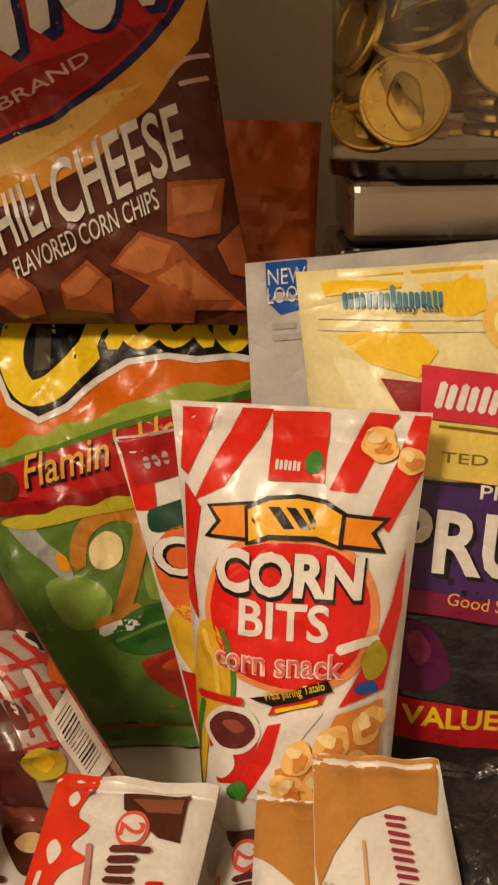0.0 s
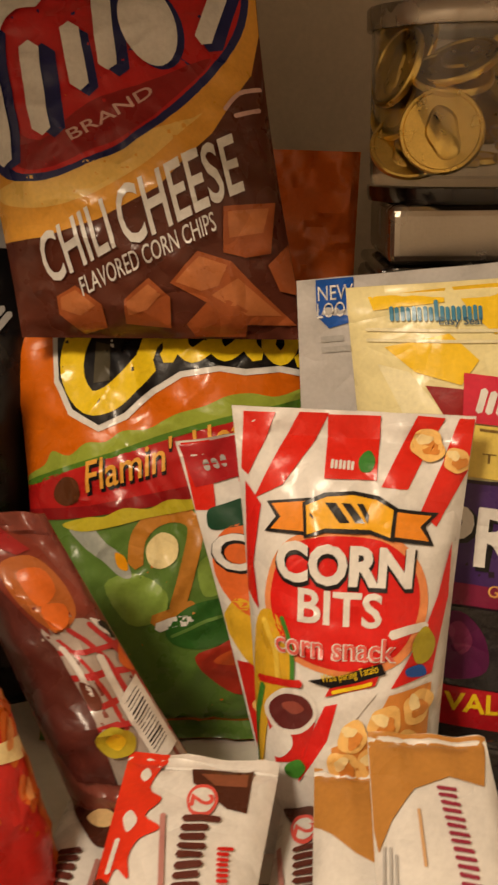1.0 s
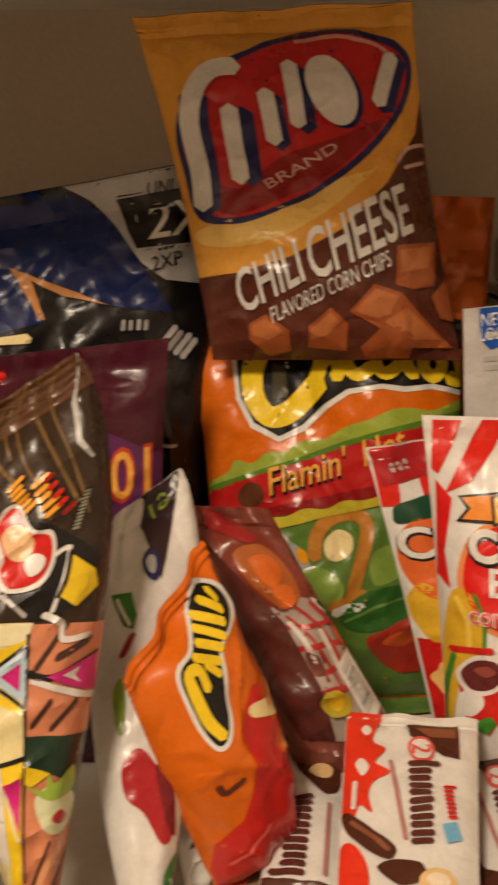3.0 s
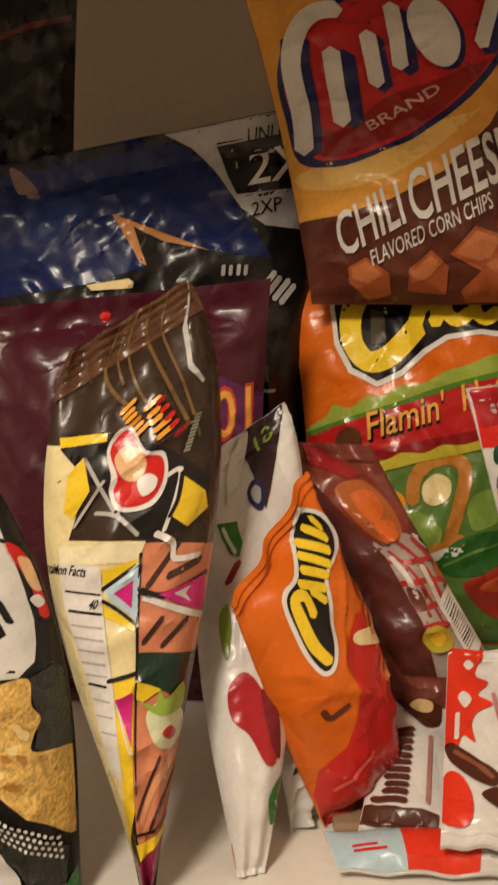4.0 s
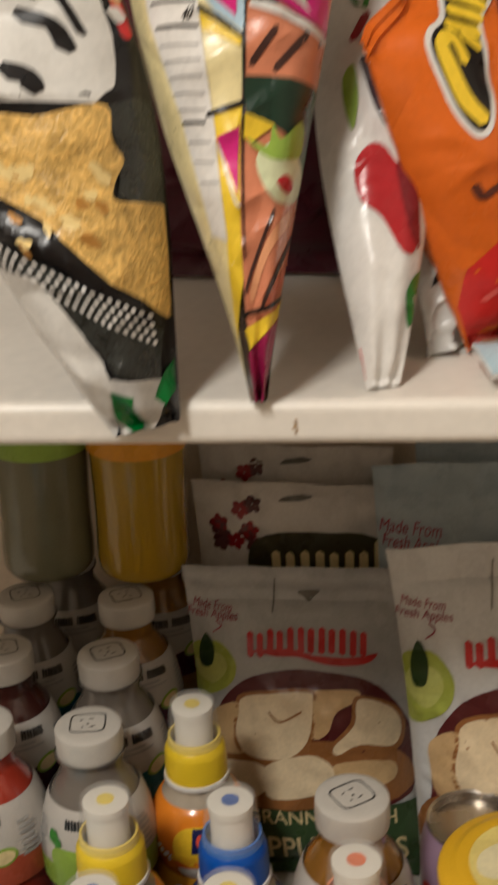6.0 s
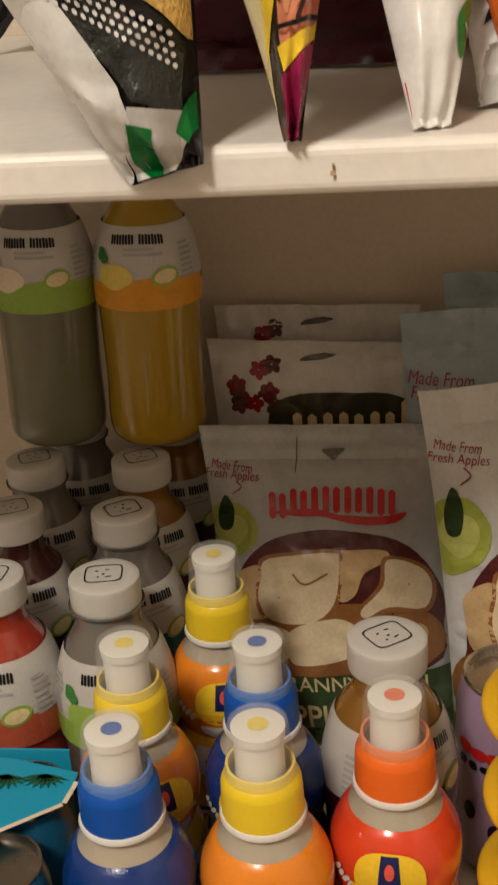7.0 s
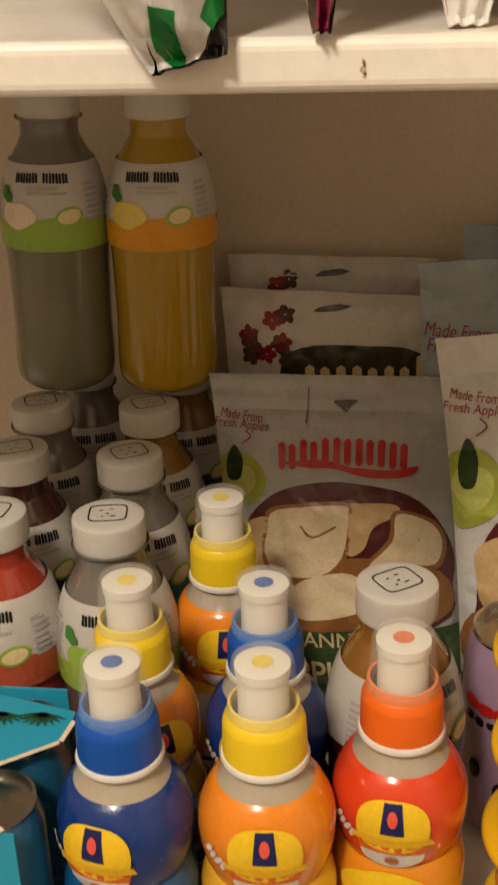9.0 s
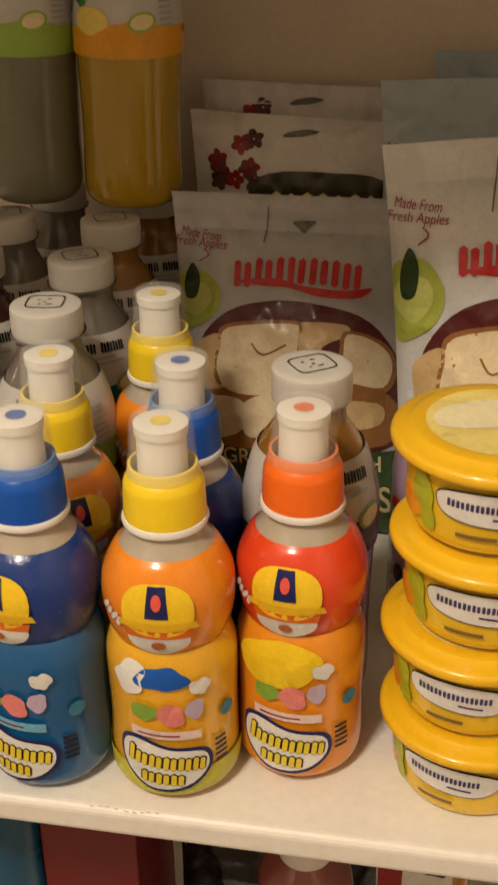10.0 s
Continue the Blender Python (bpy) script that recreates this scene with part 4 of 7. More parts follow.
prune.poly("maroon_band", [(0.212, 0.475), (0.994, 0.408), (0.998, 0.366), (0.206, 0.434)], ink("band_maroon", (0.20, 0.012, 0.05)), 5)
prune.word("Good Source of Fiber", (0.401, 0.452), (0.953, 0.399), 0.0062, ink("soft_gold", (0.75, 0.42, 0.12)), 6, 0.005, 0)
window = mat("dark_window", (0.018, 0.016, 0.018), rough=0.15, coat=0.7, var=0.5, grain=70, fine=300, bump=0.6)
prune.poly("window", [(0.205, 0.429), (0.998, 0.361), (0.998, 0.002), (0.110, 0.002)], window, 4)
prune.shape("plum_print", [(0.199, 0.392), (0.297, 0.413), (0.384, 0.363), (0.390, 0.293), (0.257, 0.278), (0.187, 0.304)], ink("plum", (0.10, 0.01, 0.06)), 5)
prune.shape("plum_print", [(0.249, 0.380), (0.300, 0.393), (0.339, 0.352), (0.289, 0.327)], ink("plum_light", (0.22, 0.03, 0.10)), 6)
prune.poly("value_band", [(0.139, 0.275), (0.998, 0.201), (0.998, 0.129), (0.127, 0.188)], ink("value_red", (0.50, 0.012, 0.02)), 6)
prune.word("VALUE", (0.219, 0.235), (0.580, 0.218), 0.0103, i_yellow, 7, 0.035, 0)
prune.word("Compare", (0.610, 0.238), (0.848, 0.214), 0.0054, i_yellow, 7, 0.02, 0)
prune.word("and Save", (0.610, 0.207), (0.853, 0.182), 0.0055, i_yellow, 7, 0.02, 0)
prune.step = 0.004
pouch.poly("corner_label", [(0.055, 0.998), (0.165, 0.998), (0.165, 0.915), (0.09, 0.905), (0.055, 0.93)], i_blue, 1)
pouch.text("NEW", 0.11, 0.970, 0.028, i_white, 2, 0, width=0.7)
pouch.text("LOOK", 0.11, 0.938, 0.028, i_white, 2, 0, width=0.62)
pouch.lines(0.11, 0.875, 0.09, 0.04, 2, i_grey, 1)
orange.oval("logo_patch", 0.30, 0.78, 0.10, 0.07, i_black, 1, -70, 0.2, 3)
orange.oval("logo_patch", 0.31, 0.79, 0.04, 0.045, i_white, 2, -70, 0.2, 3)

#small cheese snack bag
small.shape("logo_edge", [(0.728, 0.984), (0.909, 0.913), (0.951, 0.847), (0.846, 0.810), (0.637, 0.806), (0.533, 0.743), (0.419, 0.670), (0.304, 0.614), (0.209, 0.622), (0.191, 0.710), (0.228, 0.844), (0.298, 0.894), (0.444, 0.887), (0.623, 0.935)], i_white, 1)
small.shape("logo_black", [(0.753, 0.959), (0.876, 0.911), (0.899, 0.859), (0.804, 0.825), (0.610, 0.817), (0.503, 0.754), (0.386, 0.683), (0.299, 0.632), (0.227, 0.636), (0.215, 0.713), (0.248, 0.839), (0.311, 0.881), (0.458, 0.876), (0.633, 0.927)], i_black, 2)
small.stroke("logo_curl", [(0.285, 0.646), (0.258, 0.716), (0.281, 0.810), (0.321, 0.857), (0.393, 0.836), (0.360, 0.785)], 0.0050, i_yellow, 3)
small.stroke("wordmark", [(0.422, 0.867), (0.553, 0.796)], 0.0039, i_yellow, 3)
small.stroke("wordmark", [(0.456, 0.828), (0.499, 0.775)], 0.0036, i_yellow, 4)
small.stroke("wordmark", [(0.508, 0.878), (0.623, 0.812)], 0.0039, i_yellow, 3)
small.stroke("wordmark", [(0.564, 0.903), (0.684, 0.823)], 0.0036, i_yellow, 4)
small.stroke("wordmark", [(0.622, 0.920), (0.748, 0.843)], 0.0039, i_yellow, 3)
small.stroke("wordmark", [(0.718, 0.929), (0.789, 0.867)], 0.0040, i_yellow, 4)
small.stroke("wordmark", [(0.816, 0.921), (0.815, 0.890)], 0.0036, i_yellow, 4)
small.poly("red_field", [(0.917, 0.604), (0.672, 0.662), (0.398, 0.619), (0.352, 0.447), (0.209, 0.336), (0.045, 0.277), (0.002, 0.157), (0.002, 0.002), (0.199, 0.002), (0.856, 0.002), (0.812, 0.396)], ink("field_red", (0.56, 0.02, 0.015)), 1)
for k, (u, v, r) in enumerate(((0.80, 0.58, 0.13), (0.88, 0.47, 0.12), (0.76, 0.44, 0.11), (0.86, 0.36, 0.10), (0.90, 0.66, 0.10))):
    small.oval("puff_print", u, v, r, r * 0.35, ink("puff", (0.62, 0.13, 0.02)), 2 + k % 2, 35 + 25 * k, 0.35, k)
    small.oval("puff_print", u, v + 0.01, r * 0.5, r * 0.15, ink("puff_light", (0.74, 0.30, 0.10)), 4, 35 + 25 * k, 0.35, k + 8)
small.stroke("dark_patch", [(0.137, 0.506), (0.155, 0.471), (0.211, 0.474), (0.286, 0.479)], 0.0029, i_brown, 2)
small.shape("pale_patch", [(0.599, 0.631), (0.971, 0.526), (0.980, 0.479), (0.558, 0.598)], i_cream, 3)
small.stroke("pale_patch", [(0.089, 0.165), (0.208, 0.217), (0.370, 0.265)], 0.0025, ink("rose", (0.70, 0.12, 0.10)), 3)
small.stroke("pale_patch", [(0.077, 0.035), (0.258, 0.012), (0.516, 0.005)], 0.0036, ink("rose", (0.70, 0.12, 0.10)), 3)
silver_bag = bag("foil_bag", "crumpled silver backed foil bag behind the small orange bag", "snack bag",
                 ((-0.176, 0.425, 1.08), (-0.140, 0.475, 1.12), (-0.120, 0.440, Z1 + 0.003), (-0.156, 0.398, Z1 + 0.002)), 0.01, m_steelish, seed=51, fold=0.005)
silver_bag.poly("dark_print", [(0.05, 0.25), (0.3, 0.30), (0.25, 0.9), (0.05, 0.9)], i_black, 1)

#white fruit bag, edge on
white.poly("dark_corner", [(0.355, 0.998), (0.941, 0.998), (0.763, 0.901), (0.590, 0.768), (0.430, 0.909), (0.357, 0.951)], ink("dark_plum", (0.035, 0.015, 0.02)), 1)
white.word("18", (0.518, 0.941), (0.736, 0.958), 0.0092, i_lime, 2, 0.02, 0)
white.shape("stamp_print", [(0.415, 0.840), (0.481, 0.859), (0.579, 0.823), (0.559, 0.773), (0.464, 0.796)], i_navy, 2)
white.shape("stamp_print", [(0.448, 0.834), (0.492, 0.843), (0.545, 0.823), (0.528, 0.792), (0.477, 0.807)], i_grey, 3)
white.shape("white_fold", [(0.195, 0.939), (0.290, 0.985), (0.412, 0.991), (0.401, 0.931), (0.291, 0.854), (0.218, 0.841)], film("white", WHITE), 3)
white.poly("leaf_print", [(0.131, 0.813), (0.319, 0.786), (0.371, 0.726), (0.340, 0.698), (0.257, 0.720)], i_leaf, 1)
white.stroke("leaf_print", [(0.186, 0.793), (0.306, 0.713)], 0.0015, i_white, 2)
white.stroke("slash", [(0.242, 0.656), (0.330, 0.687)], 0.0041, i_dred, 1)
white.shape("leaf_print", [(0.165, 0.592), (0.241, 0.605), (0.262, 0.536), (0.211, 0.481), (0.174, 0.525)], i_lime, 1)
white.shape("fruit_print", [(0.199, 0.414), (0.358, 0.434), (0.527, 0.381), (0.707, 0.312), (0.812, 0.218), (0.623, 0.215), (0.396, 0.292), (0.219, 0.341)], ink("berry", (0.42, 0.02, 0.025)), 1)
white.shape("fruit_print", [(0.527, 0.375), (0.739, 0.321), (0.869, 0.215), (0.676, 0.259)], ink("berry_dark", (0.20, 0.012, 0.018)), 2)
white.stroke("dark_edge", [(0.304, 0.607), (0.417, 0.486), (0.648, 0.386)], 0.0025, ink("dark_plum", (0.035, 0.015, 0.02)), 1)
white.stroke("dark_edge", [(0.378, 0.601), (0.526, 0.472), (0.706, 0.409)], 0.0017, ink("dark_plum", (0.035, 0.015, 0.02)), 1)
white.shape("leaf_print", [(0.735, 0.146), (0.998, 0.178), (0.998, 0.108), (0.859, 0.091)], i_leaf, 1)
white.stroke("leaf_print", [(0.872, 0.136), (0.998, 0.111)], 0.0011, i_white, 2)
white.stroke("small_print", [(0.002, 0.075), (0.002, 0.016)], 0.0011, i_red, 2)

#tall seaweed bag
i_magenta, i_seaweed, i_shrimp = ink("magenta", (0.62, 0.02, 0.22)), ink("seaweed", (0.012, 0.035, 0.02)), ink("shrimp", (0.62, 0.23, 0.12))
i_side, i_skin, i_bronze = ink("side_cream", (0.78, 0.68, 0.36)), ink("tan_skin", (0.72, 0.46, 0.24)), ink("bronze", (0.16, 0.09, 0.03))
tkn.stroke("gold_line", [(0.435, 0.989), (0.345, 0.935), (0.386, 0.889), (0.496, 0.839)], 0.0015, i_bronze, 2)
tkn.stroke("gold_line", [(0.600, 0.998), (0.495, 0.951), (0.547, 0.859), (0.681, 0.775)], 0.0011, i_bronze, 2)
tkn.stroke("gold_line", [(0.696, 0.998), (0.618, 0.949), (0.704, 0.849), (0.812, 0.750)], 0.0015, i_bronze, 2)
tkn.stroke("gold_line", [(0.836, 0.998), (0.722, 0.943), (0.792, 0.832), (0.868, 0.722)], 0.0011, i_bronze, 2)
tkn.stroke("gold_line", [(0.529, 0.998), (0.426, 0.942), (0.460, 0.885)], 0.0011, i_bronze, 2)
tkn.poly("seal_edge", [(0.990, 0.998), (0.998, 0.998), (0.874, 0.923), (0.860, 0.850), (0.916, 0.809), (0.902, 0.806), (0.831, 0.845), (0.841, 0.918)], i_grey, 2)
tkn.mark((0.463, 0.846), (0.558, 0.784), 0.0057, "lool", 0.0021, ink("orange_gold", (0.82, 0.36, 0.03)), 4, lean=0, grow=0, rise=0)
tkn.mark((0.597, 0.829), (0.676, 0.754), 0.0057, "loll", 0.0021, ink("orange_gold", (0.82, 0.36, 0.03)), 4, lean=0, grow=0, rise=0)
tkn.mark((0.652, 0.828), (0.764, 0.740), 0.0043, "nol", 0.0019, i_red, 5, lean=0, grow=0, rise=0)
tkn.mark((0.790, 0.708), (0.866, 0.761), 0.0032, "onooln", 0.0011, ink("sage", (0.28, 0.30, 0.22)), 5, lean=0, grow=0, rise=0)
tkn.poly("cream_side", [(0.002, 0.865), (0.200, 0.829), (0.235, 0.748), (0.136, 0.681), (0.545, 0.607), (0.472, 0.386), (0.002, 0.025), (0.002, 0.002), (0.002, 0.558)], i_side, 1)
tkn.poly("black_facet", [(0.096, 0.841), (0.400, 0.799), (0.410, 0.686), (0.534, 0.611), (0.659, 0.595), (0.784, 0.591), (0.914, 0.596), (0.925, 0.648), (0.674, 0.738), (0.356, 0.823), (0.092, 0.868)], i_black, 2)
tkn.poly("yellow_flash", [(0.081, 0.863), (0.368, 0.820), (0.362, 0.806), (0.095, 0.844)], i_yellow, 3)
tkn.poly("yellow_flash", [(0.144, 0.789), (0.234, 0.804), (0.265, 0.742), (0.165, 0.712), (0.120, 0.733)], i_yellow, 3)
tkn.stroke("silver_line", [(0.341, 0.744), (0.169, 0.698)], 0.0016, i_grey, 4)
tkn.stroke("silver_line", [(0.241, 0.799), (0.389, 0.685)], 0.0013, i_grey, 4)
tkn.stroke("silver_line", [(0.289, 0.700), (0.402, 0.674), (0.512, 0.623)], 0.0015, i_grey, 4)
tkn.shape("red_badge", [(0.361, 0.789), (0.417, 0.811), (0.501, 0.805), (0.570, 0.752), (0.673, 0.729), (0.678, 0.680), (0.589, 0.656), (0.417, 0.679), (0.367, 0.718), (0.381, 0.743)], i_white, 5)
tkn.shape("red_badge", [(0.379, 0.784), (0.428, 0.803), (0.494, 0.800), (0.552, 0.750), (0.655, 0.725), (0.655, 0.686), (0.576, 0.666), (0.432, 0.684), (0.390, 0.716), (0.416, 0.736)], i_red, 6)
tkn.shape("tan_badge", [(0.401, 0.768), (0.456, 0.779), (0.531, 0.762), (0.573, 0.728), (0.523, 0.711), (0.444, 0.728)], i_skin, 7)
tkn.shape("white_patch", [(0.517, 0.709), (0.576, 0.712), (0.627, 0.695), (0.607, 0.680), (0.543, 0.681)], i_white, 8)
tkn.stroke("white_flash", [(0.667, 0.689), (0.757, 0.686), (0.728, 0.646), (0.660, 0.604)], 0.0021, i_white, 4)
tkn.poly("yellow_flash", [(0.756, 0.679), (0.903, 0.626), (0.927, 0.596), (0.800, 0.587), (0.697, 0.622), (0.746, 0.642)], i_yellow, 4)
tkn.stroke("black_flash", [(0.768, 0.680), (0.740, 0.642), (0.691, 0.621)], 0.0019, i_black, 5)
tkn.poly("cream_panel", [(0.074, 0.681), (0.557, 0.605), (0.506, 0.578), (0.080, 0.649)], ink("cream_pale", (0.82, 0.76, 0.50)), 2)
tkn.poly("facts_panel", [(0.068, 0.655), (0.300, 0.607), (0.286, 0.542), (0.282, 0.389), (0.219, 0.236), (0.094, 0.255), (0.109, 0.429), (0.066, 0.583)], i_white, 3)
tkn.word("Nutrition Facts", (-0.056, 0.669), (0.217, 0.613), 0.0039, i_black, 4, 0.02, 0, stand=-0.3)
tkn.word("40", (0.212, 0.557), (0.260, 0.549), 0.0038, i_black, 4, 0.03, 0)
tkn.stroke("rule", [(0.087, 0.601), (0.280, 0.562)], 0.0008, i_black, 4)
tkn.stroke("rule", [(0.091, 0.565), (0.274, 0.529)], 0.0011, i_black, 4)
tkn.stroke("rule", [(0.112, 0.424), (0.230, 0.405)], 0.0012, i_black, 4)
tkn.stroke("small_print", [(0.089, 0.539), (0.265, 0.506)], 0.0008, i_grey, 4)
tkn.stroke("small_print", [(0.094, 0.515), (0.262, 0.485)], 0.0008, i_grey, 4)
tkn.stroke("small_print", [(0.099, 0.491), (0.258, 0.464)], 0.0009, i_grey, 4)
tkn.stroke("small_print", [(0.103, 0.467), (0.253, 0.442)], 0.0009, i_grey, 4)
tkn.stroke("small_print", [(0.106, 0.443), (0.248, 0.421)], 0.0008, i_grey, 4)
tkn.stroke("small_print", [(0.116, 0.394), (0.241, 0.376)], 0.0009, i_grey, 4)
tkn.stroke("small_print", [(0.113, 0.365), (0.236, 0.348)], 0.0008, i_grey, 4)
tkn.stroke("small_print", [(0.115, 0.333), (0.240, 0.318)], 0.0008, i_grey, 4)
tkn.poly("yellow_flash", [(0.299, 0.601), (0.525, 0.583), (0.511, 0.573), (0.308, 0.572)], i_yellow, 3)
tkn.stroke("black_flash", [(0.295, 0.569), (0.505, 0.576)], 0.0020, i_black, 4)
tkn.poly("foil_flash", [(0.301, 0.568), (0.523, 0.575), (0.492, 0.485), (0.359, 0.533)], ink("flash_blue", (0.45, 0.60, 0.72)), 3)
tkn.poly("pink_flash", [(0.358, 0.552), (0.477, 0.554), (0.457, 0.511)], i_magenta, 4)
tkn.stroke("black_flash", [(0.289, 0.551), (0.354, 0.528), (0.478, 0.482)], 0.0013, i_black, 4)
tkn.poly("yellow_flash", [(0.287, 0.545), (0.349, 0.523), (0.477, 0.479), (0.472, 0.470), (0.291, 0.521)], i_yellow, 3)
tkn.poly("yellow_flash", [(0.251, 0.414), (0.461, 0.401), (0.322, 0.175), (0.051, 0.093), (0.231, 0.252)], i_yellow, 2)
tkn.stroke("black_flash", [(0.250, 0.413), (0.461, 0.401)], 0.0020, i_black, 4)
tkn.poly("pink_flash", [(0.279, 0.377), (0.432, 0.373), (0.372, 0.288)], i_magenta, 4)
tkn.stroke("white_flash", [(0.286, 0.368), (0.335, 0.291), (0.384, 0.272)], 0.0012, i_white, 3)
tkn.poly("front_shrimp", [(0.527, 0.607), (0.998, 0.529), (0.998, 0.178), (0.998, 0.111), (0.376, 0.053), (0.291, 0.121), (0.460, 0.400)], i_shrimp, 1)
tkn.stroke("fold_line", [(0.526, 0.591), (0.490, 0.477), (0.465, 0.387), (0.374, 0.203)], 0.0013, i_black, 3)
tkn.stroke("dark_line", [(0.753, 0.570), (0.563, 0.530)], 0.0030, ink("char", (0.06, 0.025, 0.02)), 2)
tkn.stroke("dark_line", [(0.904, 0.520), (0.692, 0.527)], 0.0034, ink("char", (0.06, 0.025, 0.02)), 2)
tkn.stroke("dark_line", [(0.662, 0.466), (0.528, 0.443)], 0.0031, ink("char", (0.06, 0.025, 0.02)), 2)
tkn.stroke("dark_line", [(0.853, 0.439), (0.668, 0.420)], 0.0031, ink("char", (0.06, 0.025, 0.02)), 2)
tkn.stroke("white_flash", [(0.612, 0.608), (0.715, 0.576), (0.729, 0.549), (0.894, 0.529)], 0.0023, i_white, 4)
tkn.stroke("white_flash", [(0.536, 0.516), (0.770, 0.465), (0.991, 0.424)], 0.0022, i_white, 4)
tkn.stroke("black_flash", [(0.518, 0.531), (0.660, 0.502), (0.969, 0.488)], 0.0027, i_black, 4)
tkn.poly("pink_flash", [(0.633, 0.508), (0.965, 0.488), (0.998, 0.430), (0.768, 0.474)], i_magenta, 5)
tkn.poly("white_flash", [(0.736, 0.494), (0.858, 0.488), (0.821, 0.481), (0.868, 0.462)], i_white, 6)
tkn.poly("seaweed_print", [(0.482, 0.433), (0.998, 0.370), (0.998, 0.299), (0.777, 0.333), (0.480, 0.385)], i_seaweed, 3)
tkn.poly("green_patch", [(0.874, 0.330), (0.998, 0.304), (0.998, 0.217), (0.998, 0.236)], ink("deep_green", (0.015, 0.09, 0.03)), 3)
tkn.poly("yellow_flash", [(0.473, 0.387), (0.680, 0.351), (0.515, 0.347), (0.457, 0.358)], i_yellow, 4)
tkn.shape("pale_patch", [(0.538, 0.321), (0.639, 0.334), (0.835, 0.316), (0.992, 0.272), (0.950, 0.245), (0.755, 0.253), (0.605, 0.281)], ink("pale_green", (0.62, 0.66, 0.42)), 5)
tkn.shape("green_patch", [(0.473, 0.354), (0.631, 0.330), (0.663, 0.352), (0.741, 0.330), (0.896, 0.339), (0.941, 0.303), (0.847, 0.299), (0.642, 0.315)], i_lime, 6)
tkn.shape("red_patch", [(0.720, 0.280), (0.816, 0.283), (0.901, 0.264), (0.833, 0.260)], ink("berry", (0.42, 0.02, 0.025)), 6)
tkn.stroke("shrimp_roll", [(0.423, 0.149), (0.663, 0.205), (0.915, 0.228)], 0.0057, ink("shrimp_light", (0.76, 0.36, 0.18)), 2)
tkn.stroke("shrimp_roll", [(0.691, 0.138), (0.998, 0.161), (0.998, 0.197)], 0.0076, ink("shrimp_red", (0.56, 0.14, 0.06)), 2)
tkn.stroke("dark_line", [(0.335, 0.159), (0.532, 0.202), (0.711, 0.246)], 0.0024, ink("char", (0.06, 0.025, 0.02)), 3)
tkn.stroke("dark_line", [(0.588, 0.130), (0.847, 0.172), (0.998, 0.201)], 0.0032, ink("char", (0.06, 0.025, 0.02)), 3)
tkn.poly("yellow_flash", [(0.236, 0.110), (0.901, 0.120), (0.992, 0.129), (0.998, 0.108), (0.289, 0.079)], i_yellow, 5)
tkn.stroke("black_flash", [(0.268, 0.131), (0.697, 0.127), (0.998, 0.131)], 0.0016, i_black, 6)
tkn.poly("magenta_foot", [(0.208, 0.074), (0.956, 0.103), (0.998, 0.140), (0.998, 0.093), (0.886, 0.036), (0.737, 0.002), (0.224, 0.002)], ink("foot", (0.30, 0.015, 0.08)), 4)

#noodle bag
noodle = mat("noodle_print", (0.72, 0.46, 0.12), rough=0.4, coat=0.2, var=0.45, grain=160, fine=500, bump=0.5)
laver = mat("laver_print", (0.02, 0.024, 0.022), rough=0.3, coat=0.4, var=0.6, grain=200, fine=600, bump=0.5)
panel_white = film("panel_white", (0.66, 0.65, 0.62))
chip2.poly("white_edge", [(0.551, 0.913), (0.965, 0.907), (0.967, 0.783), (0.965, 0.646), (0.938, 0.553), (0.874, 0.517), (0.584, 0.501), (0.353, 0.505)], i_black, 1)
chip2.poly("white_panel", [(0.551, 0.913), (0.946, 0.904), (0.949, 0.779), (0.953, 0.640), (0.927, 0.557), (0.864, 0.526), (0.591, 0.511), (0.360, 0.513)], panel_white, 2)
chip2.stroke("black_stroke", [(0.753, 0.784), (0.832, 0.711), (0.876, 0.635)], 0.0029, i_black, 3)
chip2.stroke("black_stroke", [(0.705, 0.646), (0.794, 0.641), (0.819, 0.607)], 0.0060, i_black, 3)
chip2.stroke("black_stroke", [(0.618, 0.557), (0.681, 0.554), (0.690, 0.535)], 0.0070, i_black, 3)
chip2.stroke("black_stroke", [(0.691, 0.724), (0.771, 0.678)], 0.0025, i_black, 3)
chip2.stroke("black_stroke", [(0.897, 0.803), (0.948, 0.795)], 0.0020, i_black, 3)
chip2.shape("red_badge", [(0.943, 0.800), (0.990, 0.796), (0.998, 0.752), (0.998, 0.678), (0.998, 0.638), (0.968, 0.642), (0.960, 0.710), (0.943, 0.761)], i_black, 2)
chip2.shape("red_badge", [(0.949, 0.793), (0.983, 0.784), (0.998, 0.745), (0.998, 0.677), (0.997, 0.647), (0.974, 0.649), (0.972, 0.714), (0.949, 0.762)], i_red, 3)
chip2.shape("tan_badge", [(0.965, 0.763), (0.996, 0.762), (0.998, 0.729), (0.998, 0.699), (0.972, 0.707)], ink("tan_skin", (0.72, 0.46, 0.24)), 4)
chip2.shape("white_patch", [(0.962, 0.683), (0.988, 0.691), (0.997, 0.675), (0.975, 0.665)], i_white, 5)
chip2.poly("laver_print", [(0.900, 0.525), (0.977, 0.547), (0.998, 0.537), (0.998, 0.440), (0.998, 0.379), (0.998, 0.356), (0.867, 0.380), (0.898, 0.433)], laver, 3)
chip2.shape("noodle_print", [(0.407, 0.483), (0.660, 0.494), (0.777, 0.511), (0.897, 0.525), (0.891, 0.466), (0.909, 0.439), (0.869, 0.404), (0.858, 0.376), (0.962, 0.372), (0.998, 0.366), (0.998, 0.318), (0.998, 0.255), (0.998, 0.178), (0.900, 0.211), (0.774, 0.244), (0.654, 0.290), (0.544, 0.338), (0.302, 0.395)], noodle, 4)
rng = random.Random(8)
